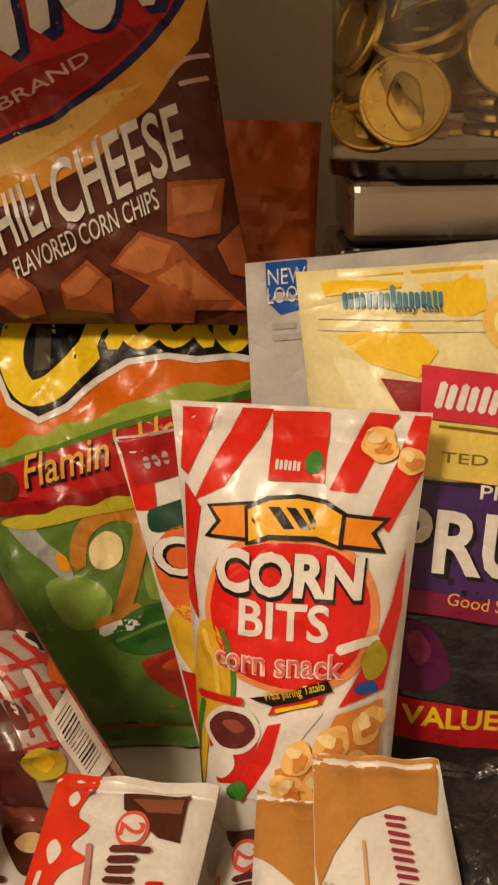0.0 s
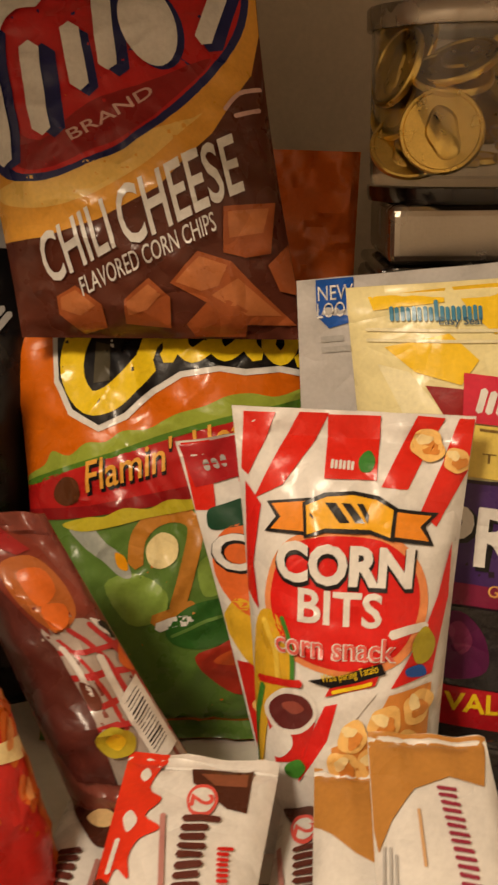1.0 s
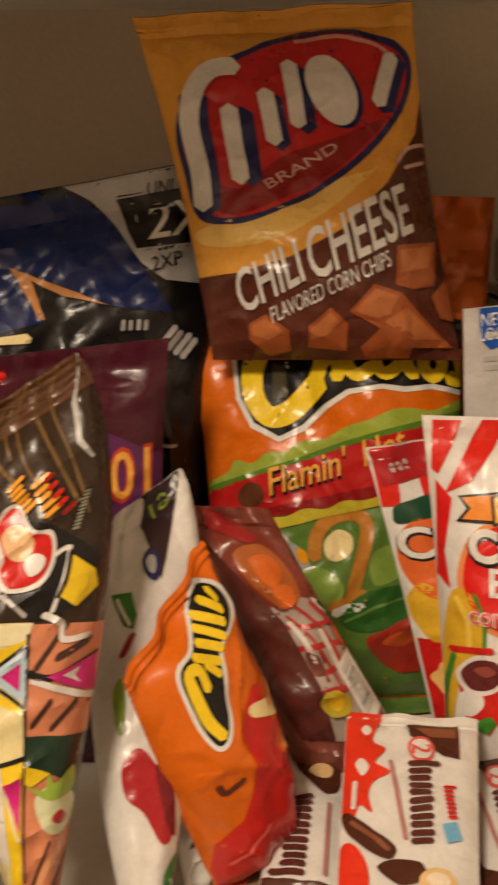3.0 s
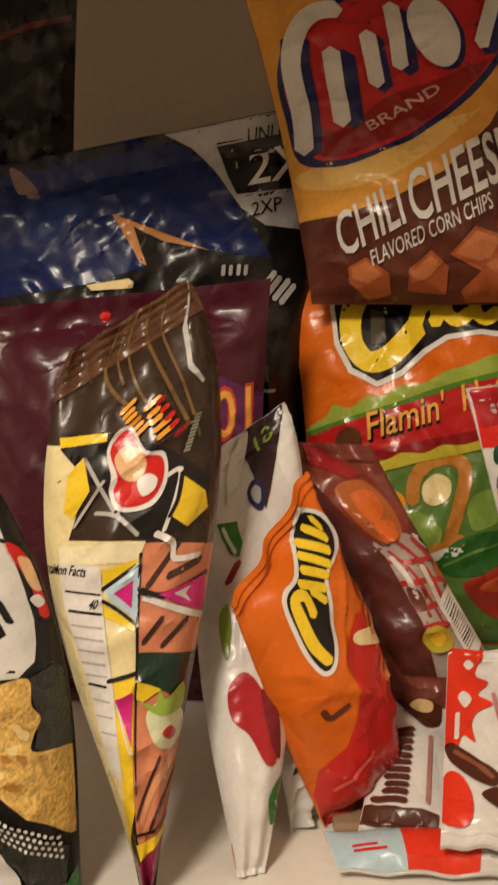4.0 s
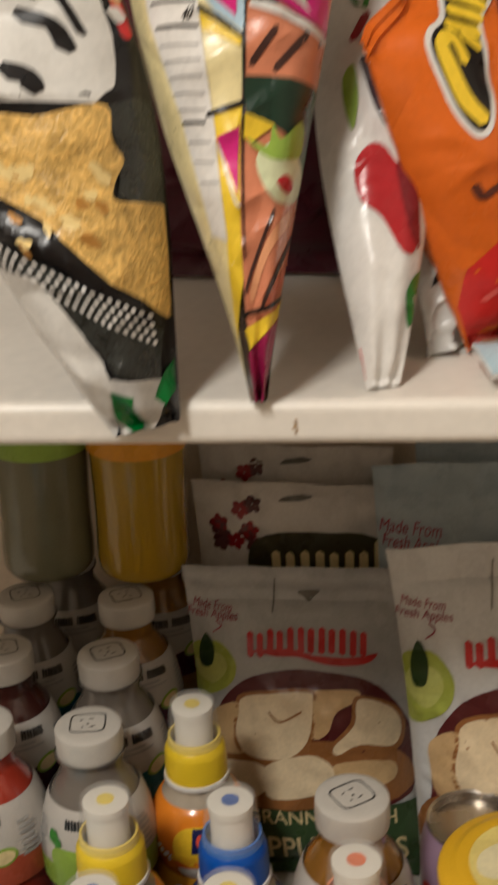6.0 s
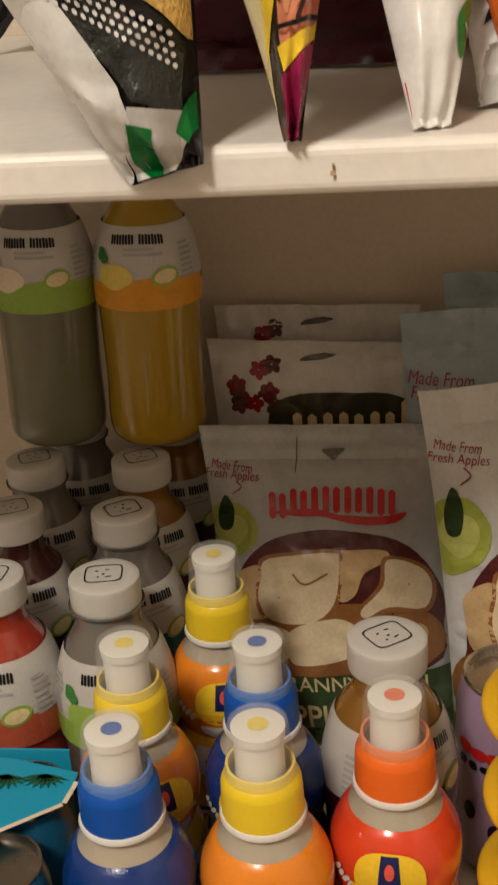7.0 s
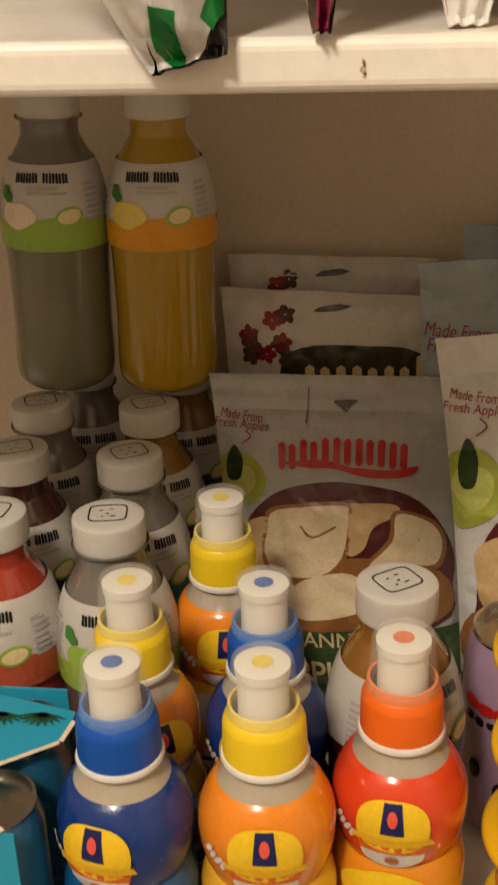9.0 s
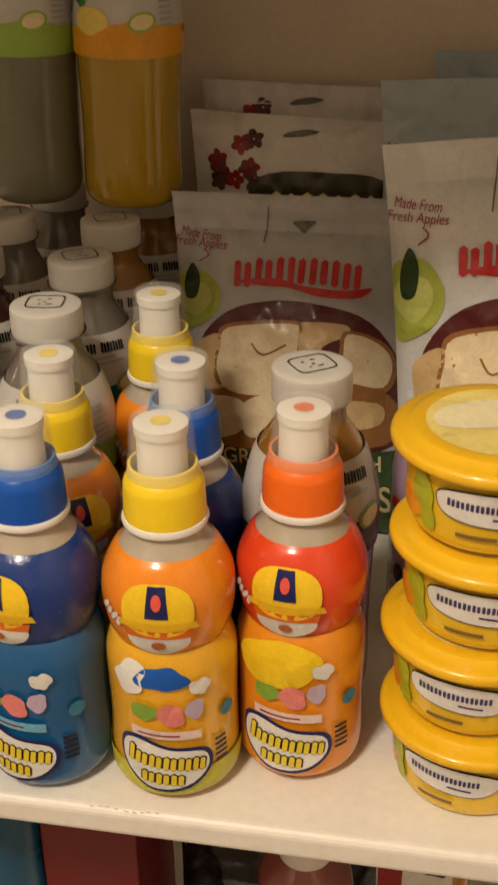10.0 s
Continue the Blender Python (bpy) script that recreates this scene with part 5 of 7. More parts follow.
for k in range(34):
    chip2.oval("noodle_fleck", rng.uniform(0.15, 0.85), rng.uniform(0.27, 0.46), 0.015 + 0.03 * rng.random(), 0.010, ink("noodle_dark", (0.50, 0.25, 0.05)) if k % 2 else ink("noodle_pale", (0.80, 0.62, 0.26)), 5, rng.uniform(0, 180), 0.4, k)
chip2.poly("laver_foot", [(0.135, 0.315), (0.468, 0.270), (0.701, 0.216), (0.960, 0.156), (0.912, 0.073), (0.597, 0.098), (0.381, 0.216), (0.027, 0.269)], laver, 3)
chip2.poly("white_foot", [(0.027, 0.269), (0.385, 0.252), (0.522, 0.118), (0.490, 0.073), (0.032, 0.002), (0.002, 0.002), (0.042, 0.152)], panel_white, 4)
chip2.poly("silver_foot", [(0.524, 0.093), (0.915, 0.078), (0.943, 0.045), (0.694, 0.002), (0.095, 0.002)], m_steelish, 4)
chip2.poly("green_flag", [(0.436, 0.072), (0.662, 0.059), (0.459, 0.002), (0.325, 0.002), (0.241, 0.018)], ink("foot_green", (0.01, 0.18, 0.03)), 5)
chip2.poly("green_flag", [(0.821, 0.050), (0.998, 0.105), (0.998, 0.052), (0.905, 0.032)], ink("foot_green", (0.01, 0.18, 0.03)), 5)
dots = bmesh.new()
for i in range(22):
    for j in range(4):
        x, y = chip2.W * (0.16 + i * 0.036), chip2.H * (0.315 - i * 0.0062 - j * 0.015)
        dots.faces.new([dots.verts.new((a, b, 0)) for a, b in blob(x, y, 0.0013, 0.0011, 0, 6)])
tagged(chip2.lay("dot_pattern", dots, i_white, 5), kind="stuff")
#dark bags at the back
takis.poly("purple_print", [(0.740, 0.766), (0.812, 0.809), (0.998, 0.741), (0.998, 0.347), (0.732, 0.387)], ink("dusk", (0.10, 0.015, 0.09)), 1)
takis.word("01", (0.822, 0.710), (0.965, 0.711), 0.0283, ink("ember", (0.55, 0.05, 0.02)), 2, 0.06, 0)
takis.word("01", (0.830, 0.709), (0.958, 0.713), 0.0263, ink("amber", (0.78, 0.38, 0.06)), 3, 0.01, 0)
takis.shape("red_tag", [(0.448, 0.957), (0.475, 0.968), (0.484, 0.949), (0.462, 0.940)], i_red, 1)
blue.poly("blue_field", [(0.002, 0.998), (0.247, 0.998), (0.379, 0.998), (0.553, 0.998), (0.695, 0.930), (0.812, 0.816), (0.888, 0.740), (0.699, 0.772), (0.458, 0.858), (0.516, 0.760), (0.333, 0.743), (0.046, 0.739), (0.002, 0.743)], film("deep_blue", (0.003, 0.014, 0.10)), 1)
blue.poly("blue_light", [(0.140, 0.927), (0.253, 0.924), (0.357, 0.889), (0.324, 0.861), (0.237, 0.829), (0.168, 0.847)], film("mid_blue", (0.008, 0.028, 0.14)), 2)
blue.shape("cream_smudge", [(0.122, 0.990), (0.161, 0.974), (0.203, 0.922), (0.140, 0.938)], ink("smudge", (0.20, 0.14, 0.13)), 3)
blue.poly("torn_white", [(0.568, 0.998), (0.758, 0.998), (0.998, 0.998), (0.998, 0.778), (0.865, 0.801), (0.796, 0.837), (0.716, 0.913), (0.646, 0.963)], ink("dull_white", (0.42, 0.42, 0.43)), 3)
blue.poly("black_box", [(0.719, 0.957), (0.983, 0.958), (0.990, 0.857), (0.782, 0.864), (0.754, 0.899)], i_black, 5)
blue.word("UNLOCK", (0.808, 0.965), (0.992, 0.962), 0.0087, i_black, 6, 0.01, 0)
blue.stroke("small_print", [(0.721, 0.961), (0.792, 0.960)], 0.0015, i_black, 3)
blue.word("2X", (0.813, 0.907), (0.987, 0.906), 0.0210, i_white, 8, 0.01, 0)
blue.word("2XP", (0.825, 0.832), (0.912, 0.836), 0.0086, i_black, 6, 0.01, 0)
blue.stroke("small_print", [(0.804, 0.856), (0.925, 0.856)], 0.0023, i_black, 3)
blue.poly("streak", [(0.419, 0.867), (0.702, 0.772), (0.568, 0.801), (0.482, 0.837), (0.519, 0.762), (0.500, 0.768)], ink("streak", (0.62, 0.28, 0.10)), 3)
blue.poly("torn_flap", [(0.336, 0.742), (0.465, 0.743), (0.483, 0.735), (0.476, 0.725), (0.354, 0.730)], i_cream, 3)
blue.mark((0.731, 0.733), (0.821, 0.727), 0.0073, "on", 0.0022, i_grey, 3, lean=0, grow=0, rise=0)
blue.mark((0.862, 0.705), (0.946, 0.667), 0.0163, "oo", 0.0037, i_grey, 3, lean=0.2, grow=0, rise=0)
blue.stroke("small_print", [(0.855, 0.505), (0.893, 0.501)], 0.0023, i_grey, 3)
dark_bag = bag("dark_snack_bag", "dark crumpled snack bag high at the back", "snack bag",
               ((-0.440, 0.705, 1.452), (-0.293, 0.705, 1.450), (-0.312, 0.700, 1.10), (-0.44, 0.70, Z1 + 0.002)), 0.03, m_black, seed=61, fold=0.006)
dark_bag.poly("dull_red_line", [(0.1, 0.83), (0.98, 0.88), (0.98, 0.87), (0.1, 0.82)], ink("dull_red", (0.10, 0.02, 0.015)), 1)

#striped bag, barcode side
rs = ink("stripe_red", (0.46, 0.03, 0.03))
striped.poly("silver_field", [(0.564, 0.759), (0.998, 0.667), (0.998, 0.337), (0.998, 0.190), (0.311, 0.237), (0.357, 0.603)], film("foil_pale", (0.40, 0.33, 0.29), rough=0.2), 1)
striped.poly("rust_field", [(0.226, 0.998), (0.750, 0.922), (0.998, 0.723), (0.540, 0.653), (0.223, 0.745)], ink("rust_dark", (0.20, 0.035, 0.02)), 1)
# left flank in deep shadow between bags, the shade put into the colour
striped.poly("shaded_side", [(0.132, 0.884), (0.304, 0.762), (0.497, 0.626), (0.518, 0.422), (0.418, 0.232), (0.140, 0.249), (0.002, 0.525)], ink("side_shade", (0.09, 0.02, 0.015)), 3)
striped.shape("snack_print", [(0.343, 0.848), (0.671, 0.880), (0.828, 0.812), (0.811, 0.715), (0.571, 0.672), (0.379, 0.744)], ink("snack_rust", (0.40, 0.11, 0.025)), 2)
striped.shape("snack_print", [(0.472, 0.829), (0.715, 0.843), (0.738, 0.779), (0.535, 0.743)], ink("puff", (0.62, 0.15, 0.03)), 3)
striped.shape("snack_print", [(0.560, 0.742), (0.754, 0.743), (0.715, 0.694), (0.560, 0.681)], ink("puff", (0.62, 0.15, 0.03)), 4)
striped.stroke("stripe", [(0.540, 0.653), (0.691, 0.559), (0.717, 0.387)], 0.0021, rs, 2)
striped.stroke("stripe", [(0.685, 0.677), (0.847, 0.580), (0.836, 0.390)], 0.0027, rs, 2)
striped.stroke("stripe", [(0.866, 0.683), (0.987, 0.573), (0.958, 0.392)], 0.0029, rs, 2)
striped.stroke("stripe", [(0.444, 0.609), (0.730, 0.611), (0.998, 0.614)], 0.0026, rs, 2)
striped.stroke("stripe", [(0.456, 0.538), (0.725, 0.546), (0.998, 0.537)], 0.0034, rs, 2)
striped.stroke("stripe", [(0.478, 0.456), (0.751, 0.465), (0.986, 0.464)], 0.0031, rs, 2)
striped.stroke("stripe", [(0.480, 0.398), (0.745, 0.403), (0.990, 0.344)], 0.0031, rs, 2)
# highlights of the crumpled foil, painted as two pale strokes
striped.stroke("gleam", [(0.547, 0.625), (0.595, 0.563), (0.578, 0.488)], 0.0036, ink("painted_gleam", (0.70, 0.66, 0.62)), 3)
striped.stroke("gleam", [(0.813, 0.593), (0.800, 0.507), (0.792, 0.441)], 0.0037, ink("painted_gleam", (0.70, 0.66, 0.62)), 3)
striped.shape("umber_patch", [(0.539, 0.527), (0.644, 0.515), (0.631, 0.461), (0.524, 0.454)], ink("umber", (0.14, 0.04, 0.025)), 3)
striped.shape("orange_disc", [(0.998, 0.610), (0.998, 0.590), (0.998, 0.543), (0.998, 0.526), (0.930, 0.562)], ink("disc_orange", (0.70, 0.14, 0.03)), 4)
striped.shape("pale_patch", [(0.898, 0.699), (0.998, 0.673), (0.998, 0.629), (0.998, 0.627), (0.937, 0.659)], i_white, 5)
striped.stroke("black_curl", [(0.958, 0.681), (0.998, 0.655), (0.998, 0.632)], 0.0028, i_black, 6)
striped.poly("barcode_panel", [(0.76, 0.46), (0.99, 0.52), (0.99, 0.31), (0.78, 0.27)], i_white, 6)
BC = (0.79, 0.455, 0.975, 0.50, 0.80, 0.285)
code = bmesh.new()
rng = random.Random(4)
for k in range(15):
    a, w = 0.03 + k * 0.062, rng.choice((0.012, 0.02, 0.03))
    code.faces.new([code.verts.new((striped.W * (BC[0] + (BC[2] - BC[0]) * q + (BC[4] - BC[0]) * p), striped.H * (BC[1] + (BC[3] - BC[1]) * q + (BC[5] - BC[1]) * p), 0)) for p, q in ((a, 0.08), (a, 0.85), (a + w, 0.85), (a + w, 0.08))])
tagged(striped.lay("barcode", code, i_black, 7), kind="stuff")
striped.shape("crest_print", [(0.441, 0.372), (0.616, 0.405), (0.739, 0.372), (0.666, 0.321), (0.485, 0.317)], ink("crest", (0.40, 0.33, 0.02)), 6)
striped.shape("crest_gold", [(0.511, 0.364), (0.621, 0.387), (0.664, 0.359), (0.563, 0.331)], ink("crest_gold", (0.66, 0.46, 0.02)), 7)
striped.shape("blue_patch", [(0.998, 0.312), (0.998, 0.322), (0.998, 0.269), (0.998, 0.273)], i_blue, 6)
striped.poly("red_top", [(0.255, 0.998), (0.417, 0.986), (0.703, 0.897), (0.564, 0.882), (0.214, 0.933)], ink("top_red", (0.30, 0.02, 0.02)), 4)
#chocolate bars
i_choc, i_milk = ink("choc", (0.075, 0.022, 0.012)), ink("milk", (0.80, 0.68, 0.52))
i_word, i_ring, i_drip = ink("word_brown", (0.10, 0.025, 0.018)), ink("ring_red", (0.72, 0.10, 0.08)), ink("drip_red", (0.72, 0.04, 0.015))
i_choc2, i_nut, i_rose, i_tag = ink("choc_light", (0.24, 0.08, 0.04)), ink("nut", (0.72, 0.50, 0.24)), ink("fine_rose", (0.45, 0.2, 0.18)), ink("sky_tag", (0.16, 0.42, 0.66))
bueno1.shape("red_drip", [(0.002, 0.998), (0.269, 0.998), (0.201, 0.828), (0.300, 0.769), (0.225, 0.691), (0.337, 0.643), (0.219, 0.593), (0.185, 0.524), (0.216, 0.444), (0.124, 0.481), (0.080, 0.410), (0.002, 0.451), (0.002, 0.737)], i_drip, 2)
bueno1.shape("red_drip", [(0.002, 0.307), (0.116, 0.293), (0.206, 0.190), (0.190, 0.083), (0.002, 0.102)], i_drip, 3)
bueno1.shape("white_drop", [(0.082, 0.691), (0.124, 0.718), (0.181, 0.670), (0.134, 0.627)], i_white, 3)
bueno1.shape("white_drop", [(0.117, 0.886), (0.152, 0.917), (0.192, 0.879), (0.156, 0.851)], i_white, 3)
bueno1.stroke("small_mark", [(0.080, 0.467), (0.084, 0.602)], 0.0023, i_white, 3)
bueno1.poly("choc_print", [(0.449, 0.904), (0.842, 0.940), (0.854, 0.730), (0.723, 0.738), (0.621, 0.780), (0.479, 0.838)], i_choc, 2)
bueno1.poly("choc_print", [(0.518, 0.880), (0.820, 0.899), (0.826, 0.838), (0.622, 0.830)], i_choc2, 3)
bueno1.shape("ring", [(0.462, 0.764), (0.501, 0.824), (0.607, 0.823), (0.663, 0.765), (0.623, 0.697), (0.519, 0.697)], i_ring, 3)
bueno1.shape("ring", [(0.482, 0.762), (0.512, 0.807), (0.601, 0.807), (0.643, 0.763), (0.613, 0.711), (0.525, 0.710)], i_white, 4)
bueno1.word("2", (0.564, 0.783), (0.567, 0.729), 0.0098, i_ring, 5, 0.02, 0)
bueno1.mark((0.551, 0.700), (0.588, 0.288), 0.0129, "lounou", 0.0037, i_word, 4, lean=0, grow=0, rise=0)
bueno1.stroke("small_print", [(0.337, 0.692), (0.461, 0.318)], 0.0023, i_rose, 4)
bueno1.mark((0.758, 0.576), (0.803, 0.412), 0.0053, "lioioi", 0.0016, i_red, 4, lean=0, grow=0, rise=0)
bueno1.poly("blue_tag", [(0.720, 0.385), (0.827, 0.404), (0.869, 0.323), (0.763, 0.301)], i_tag, 4)
bueno1.shape("choc_print", [(0.003, 0.458), (0.117, 0.419), (0.266, 0.342), (0.393, 0.277), (0.345, 0.228), (0.184, 0.277), (0.049, 0.357)], i_choc, 4)
bueno1.stroke("choc_print", [(0.070, 0.404), (0.240, 0.321), (0.342, 0.264)], 0.0024, i_choc2, 5)
bueno1.shape("choc_print", [(0.265, 0.194), (0.401, 0.227), (0.574, 0.209), (0.603, 0.145), (0.420, 0.123)], i_choc, 4)
bueno1.shape("nut_print", [(0.566, 0.146), (0.653, 0.190), (0.779, 0.180), (0.832, 0.126), (0.725, 0.091), (0.592, 0.099)], i_nut, 5)
bueno1.shape("nut_print", [(0.612, 0.140), (0.675, 0.171), (0.760, 0.158), (0.780, 0.123), (0.692, 0.111)], i_milk, 6)
bueno2.shape("choc_print", [(0.175, 0.709), (0.416, 0.736), (0.780, 0.758), (0.847, 0.586), (0.685, 0.517), (0.474, 0.572)], i_choc, 2)
bueno2.shape("nut_print", [(0.413, 0.649), (0.553, 0.693), (0.726, 0.673), (0.706, 0.619), (0.536, 0.612)], i_nut, 3)
bueno2.mark((0.350, 0.110), (0.373, 0.499), 0.0134, "lounou", 0.0038, i_word, 4, lean=0, grow=0, rise=0)
bueno2.stroke("small_print", [(0.727, 0.126), (0.725, 0.460)], 0.0021, i_rose, 4)
bueno2.poly("blue_tag", [(0.035, 0.493), (0.195, 0.483), (0.279, 0.382), (0.153, 0.379)], i_tag, 4)
bueno2.poly("choc_foot", [(0.002, 0.026), (0.834, 0.029), (0.851, 0.098), (0.464, 0.097), (0.023, 0.111)], i_choc, 3)
bueno3.shape("choc_print", [(0.002, 0.888), (0.226, 0.877), (0.661, 0.859), (0.651, 0.694), (0.394, 0.675), (0.128, 0.746)], i_choc, 2)
bueno3.shape("ring", [(0.158, 0.705), (0.236, 0.761), (0.403, 0.746), (0.482, 0.673), (0.385, 0.604), (0.229, 0.631)], i_ring, 3)
bueno3.shape("ring", [(0.195, 0.698), (0.257, 0.737), (0.378, 0.729), (0.445, 0.673), (0.365, 0.623), (0.251, 0.644)], i_white, 4)
bueno3.word("2", (0.338, 0.706), (0.324, 0.646), 0.0098, i_ring, 5, 0.02, 0)
bueno3.mark((0.356, 0.603), (0.473, 0.194), 0.0125, "lounou", 0.0036, i_word, 4, lean=0, grow=0, rise=0)
bueno3.stroke("small_print", [(0.056, 0.616), (0.259, 0.215)], 0.0022, i_rose, 4)
bueno3.mark((0.627, 0.475), (0.731, 0.311), 0.0045, "lioioi", 0.0013, i_red, 4, lean=0, grow=0, rise=0)
bueno3.poly("blue_tag", [(0.694, 0.266), (0.826, 0.289), (0.875, 0.209), (0.745, 0.180)], i_tag, 4)
bueno3.shape("choc_print", [(0.002, 0.274), (0.068, 0.194), (0.422, 0.085), (0.365, 0.054), (0.002, 0.092)], i_choc, 4)
i_caramel = ink("caramel", (0.48, 0.22, 0.05))
bar4.poly("caramel_head", [(0.002, 0.998), (0.998, 0.995), (0.888, 0.769), (0.608, 0.791), (0.322, 0.736), (0.129, 0.613), (0.025, 0.504), (0.002, 0.592)], i_caramel, 2)
bar4.mark((0.570, 0.757), (0.644, 0.357), 0.0090, "uoouiioi", 0.0015, ink("wine", (0.30, 0.03, 0.06)), 3, lean=0.2, grow=0, rise=0)
bar4.stroke("small_print", [(0.330, 0.647), (0.332, 0.431)], 0.0014, ink("caramel_text", (0.60, 0.36, 0.18)), 3)
bar4.stroke("small_print", [(0.062, 0.519), (0.018, 0.169)], 0.0011, i_grey, 3)
bar4.stroke("small_print", [(0.103, 0.511), (0.064, 0.162)], 0.0011, i_grey, 3)
bar4.stroke("small_print", [(0.137, 0.481), (0.110, 0.179)], 0.0011, i_grey, 3)
bar4.shape("swirl_print", [(0.278, 0.278), (0.396, 0.356), (0.479, 0.317), (0.579, 0.262), (0.500, 0.186), (0.353, 0.167), (0.273, 0.222)], ink("peanut", (0.62, 0.36, 0.13)), 4)
bar4.shape("swirl_print", [(0.331, 0.283), (0.411, 0.327), (0.479, 0.278), (0.421, 0.231)], ink("peanut_pale", (0.74, 0.50, 0.24)), 5)
bar4.poly("choc_print", [(0.408, 0.174), (0.627, 0.286), (0.780, 0.244), (0.680, 0.088), (0.499, 0.082), (0.351, 0.112)], i_choc, 5)
bar4.poly("choc_print", [(0.435, 0.174), (0.618, 0.267), (0.746, 0.233), (0.573, 0.168)], i_choc2, 6)
bar5 = bar_pack("caramel brown wrapped bar tucked beneath another", ((0.018, 0.470, 1.036), (0.060, 0.468, 1.034), (0.062, 0.375, 0.985), (0.012, 0.375, 0.985)), 35)
bar5.poly("caramel_head", [(0.002, 0.998), (0.998, 0.998), (0.998, 0.40), (0.40, 0.55), (0.002, 0.70)], i_caramel, 2)
bar6 = bar_pack("pale blue and red wrapped bar lying flat at the shelf edge", ((-0.140, 0.385, 0.984), (-0.020, 0.380, 0.984), (-0.016, 0.353, 0.979), (-0.134, 0.359, 0.979)), 36)
bar6.poly("blue_end", [(0.002, 0.998), (0.30, 0.998), (0.28, 0.002), (0.002, 0.002)], ink("pale_blue", (0.42, 0.56, 0.64)), 2)
bar6.poly("red_mid", [(0.30, 0.998), (0.998, 0.998), (0.998, 0.45), (0.60, 0.40), (0.56, 0.002), (0.28, 0.002)], ink("drip_red", (0.72, 0.04, 0.015)), 2)
bar6.lines(0.15, 0.35, 0.14, 0.22, 2, i_red, 3)
bar6.lines(0.72, 0.2, 0.22, 0.2, 3, i_grey, 3)
tray = bag("snack_pack", "low dark film wrapped pack behind the bars", "snack bag", ((0.085, 0.475, 1.045), (0.19, 0.475, 1.05), (0.19, 0.375, 0.988), (0.098, 0.375, 0.988)), 0.012, window, seed=37, fold=0.003)
tray.lines(0.6, 0.4, 0.3, 0.1, 2, i_grey, 2, 10)

#supports hidden behind the bags
kraft = mat("kraft", (0.33, 0.22, 0.13), rough=0.8, var=0.15)
tagged(link("cardboard_box", box(-0.14, 0.662, Z1 + 0.0005, 0.02, 0.69, 1.153, 0.002), kraft, smooth=False), "plain brown cardboard box behind the bags", "box")
tagged(link("cardboard_box", box(-0.135, 0.40, Z1 + 0.0005, 0.10, 0.462, 0.979, 0.002), kraft, smooth=False), "flat brown cardboard box under the bars", "box")

# ---- coin jar ----
jx, jy, jz = 0.1225, 0.693, 1.2535
jar = thing("coin_jar", "square-shouldered glass jar of gold foil coins on a steel base", "jar", "", pose(jx, jy, 0))
part("pedestal", box(-0.062, -0.062, Z1 + 0.0005, 0.062, 0.062, jz - 0.008, 0.006), dark_gloss, jar, "dark glossy dispenser body", False)
part("foot_ring", box(-0.060, -0.062, jz - 0.0075, 0.060, 0.062, jz - 0.0005, 0.003), dark_gloss, jar, "", False)
part("steel_base", box(-0.0545, -0.056, jz, 0.0545, 0.056, jz + 0.034, 0.006, 3), steel, jar, "brushed steel band", False)
part("collar", lathe([(0, jz + 0.0345), (0.061, jz + 0.0345), (0.062, jz + 0.038), (0.062, jz + 0.043), (0, jz + 0.0435)], 48), dark_gloss, jar)
gz = jz + 0.044
part("glass", lathe([(0, gz), (0.0595, gz), (0.0605, gz + 0.004), (0.0605, gz + 0.086), (0.0585, gz + 0.086), (0.0585, gz + 0.006), (0, gz + 0.005)], 56), clear_glass, jar).visible_shadow = False
part("lid", lathe([(0.057, gz + 0.0865), (0.0630, gz + 0.0865), (0.0635, gz + 0.088), (0.0635, gz + 0.098), (0.0625, gz + 0.0995), (0, gz + 0.1)], 56), steel, jar, "polished steel lid")
lift = bmesh.new()
prev = None
for k in range(17):
    a = math.pi * k / 16
    c = Vector((0.022 * math.cos(a), 0, gz + 0.0995 + 0.016 * math.sin(a)))
    ring = [lift.verts.new(c + Vector((0.0013 * math.cos(b) * math.cos(a), 0.0013 * math.sin(b), 0.0013 * math.cos(b) * math.sin(a)))) for b in (0, 1.57, 3.14, 4.71)]
    if prev:
        for q in range(4):
            lift.faces.new((prev[q], prev[(q + 1) % 4], ring[(q + 1) % 4], ring[q]))
    prev = ring
part("lid_handle", lift, steel, jar)


def coin(m, label="gold foil chocolate coin"):
    r = 0.0238
    bm = lathe([(0, -0.0022), (r - 0.001, -0.0022), (r, -0.0012), (r, 0.0014), (r - 0.0008, 0.0024), (r - 0.0024, 0.0024), (r - 0.003, 0.0015), (0, 0.0017)], 44)
    rr = random.Random(3)
    pts = blob(0.001, -0.001, 0.0085, 0.0125, 8, 22, 0.18, 5)
    top = [bm.verts.new((x, y, 0.0029)) for x, y in pts]
    low = [bm.verts.new((x * 1.18, y * 1.15, 0.0016)) for x, y in pts]
    bm.faces.new(top)
    for i in range(len(pts)):
        j = (i + 1) % len(pts)
        bm.faces.new((low[i], low[j], top[j], top[i]))
    for k in range(9):
        a = 0.5 + k * 0.62
        cx, cy = 0.0172 * math.cos(a), 0.0172 * math.sin(a)
        v = [bm.verts.new((cx + 0.0016 * math.cos(b), cy + 0.001 * math.sin(b), 0.0025)) for b in (0, 1.05, 2.1, 3.14, 4.2, 5.2)]
        bm.faces.new(v)
    ob = link("chocolate_coin", bm, gold_foil)
    ob.matrix_basis = m
    return tagged(ob, label, "coin", "chocolate coins")


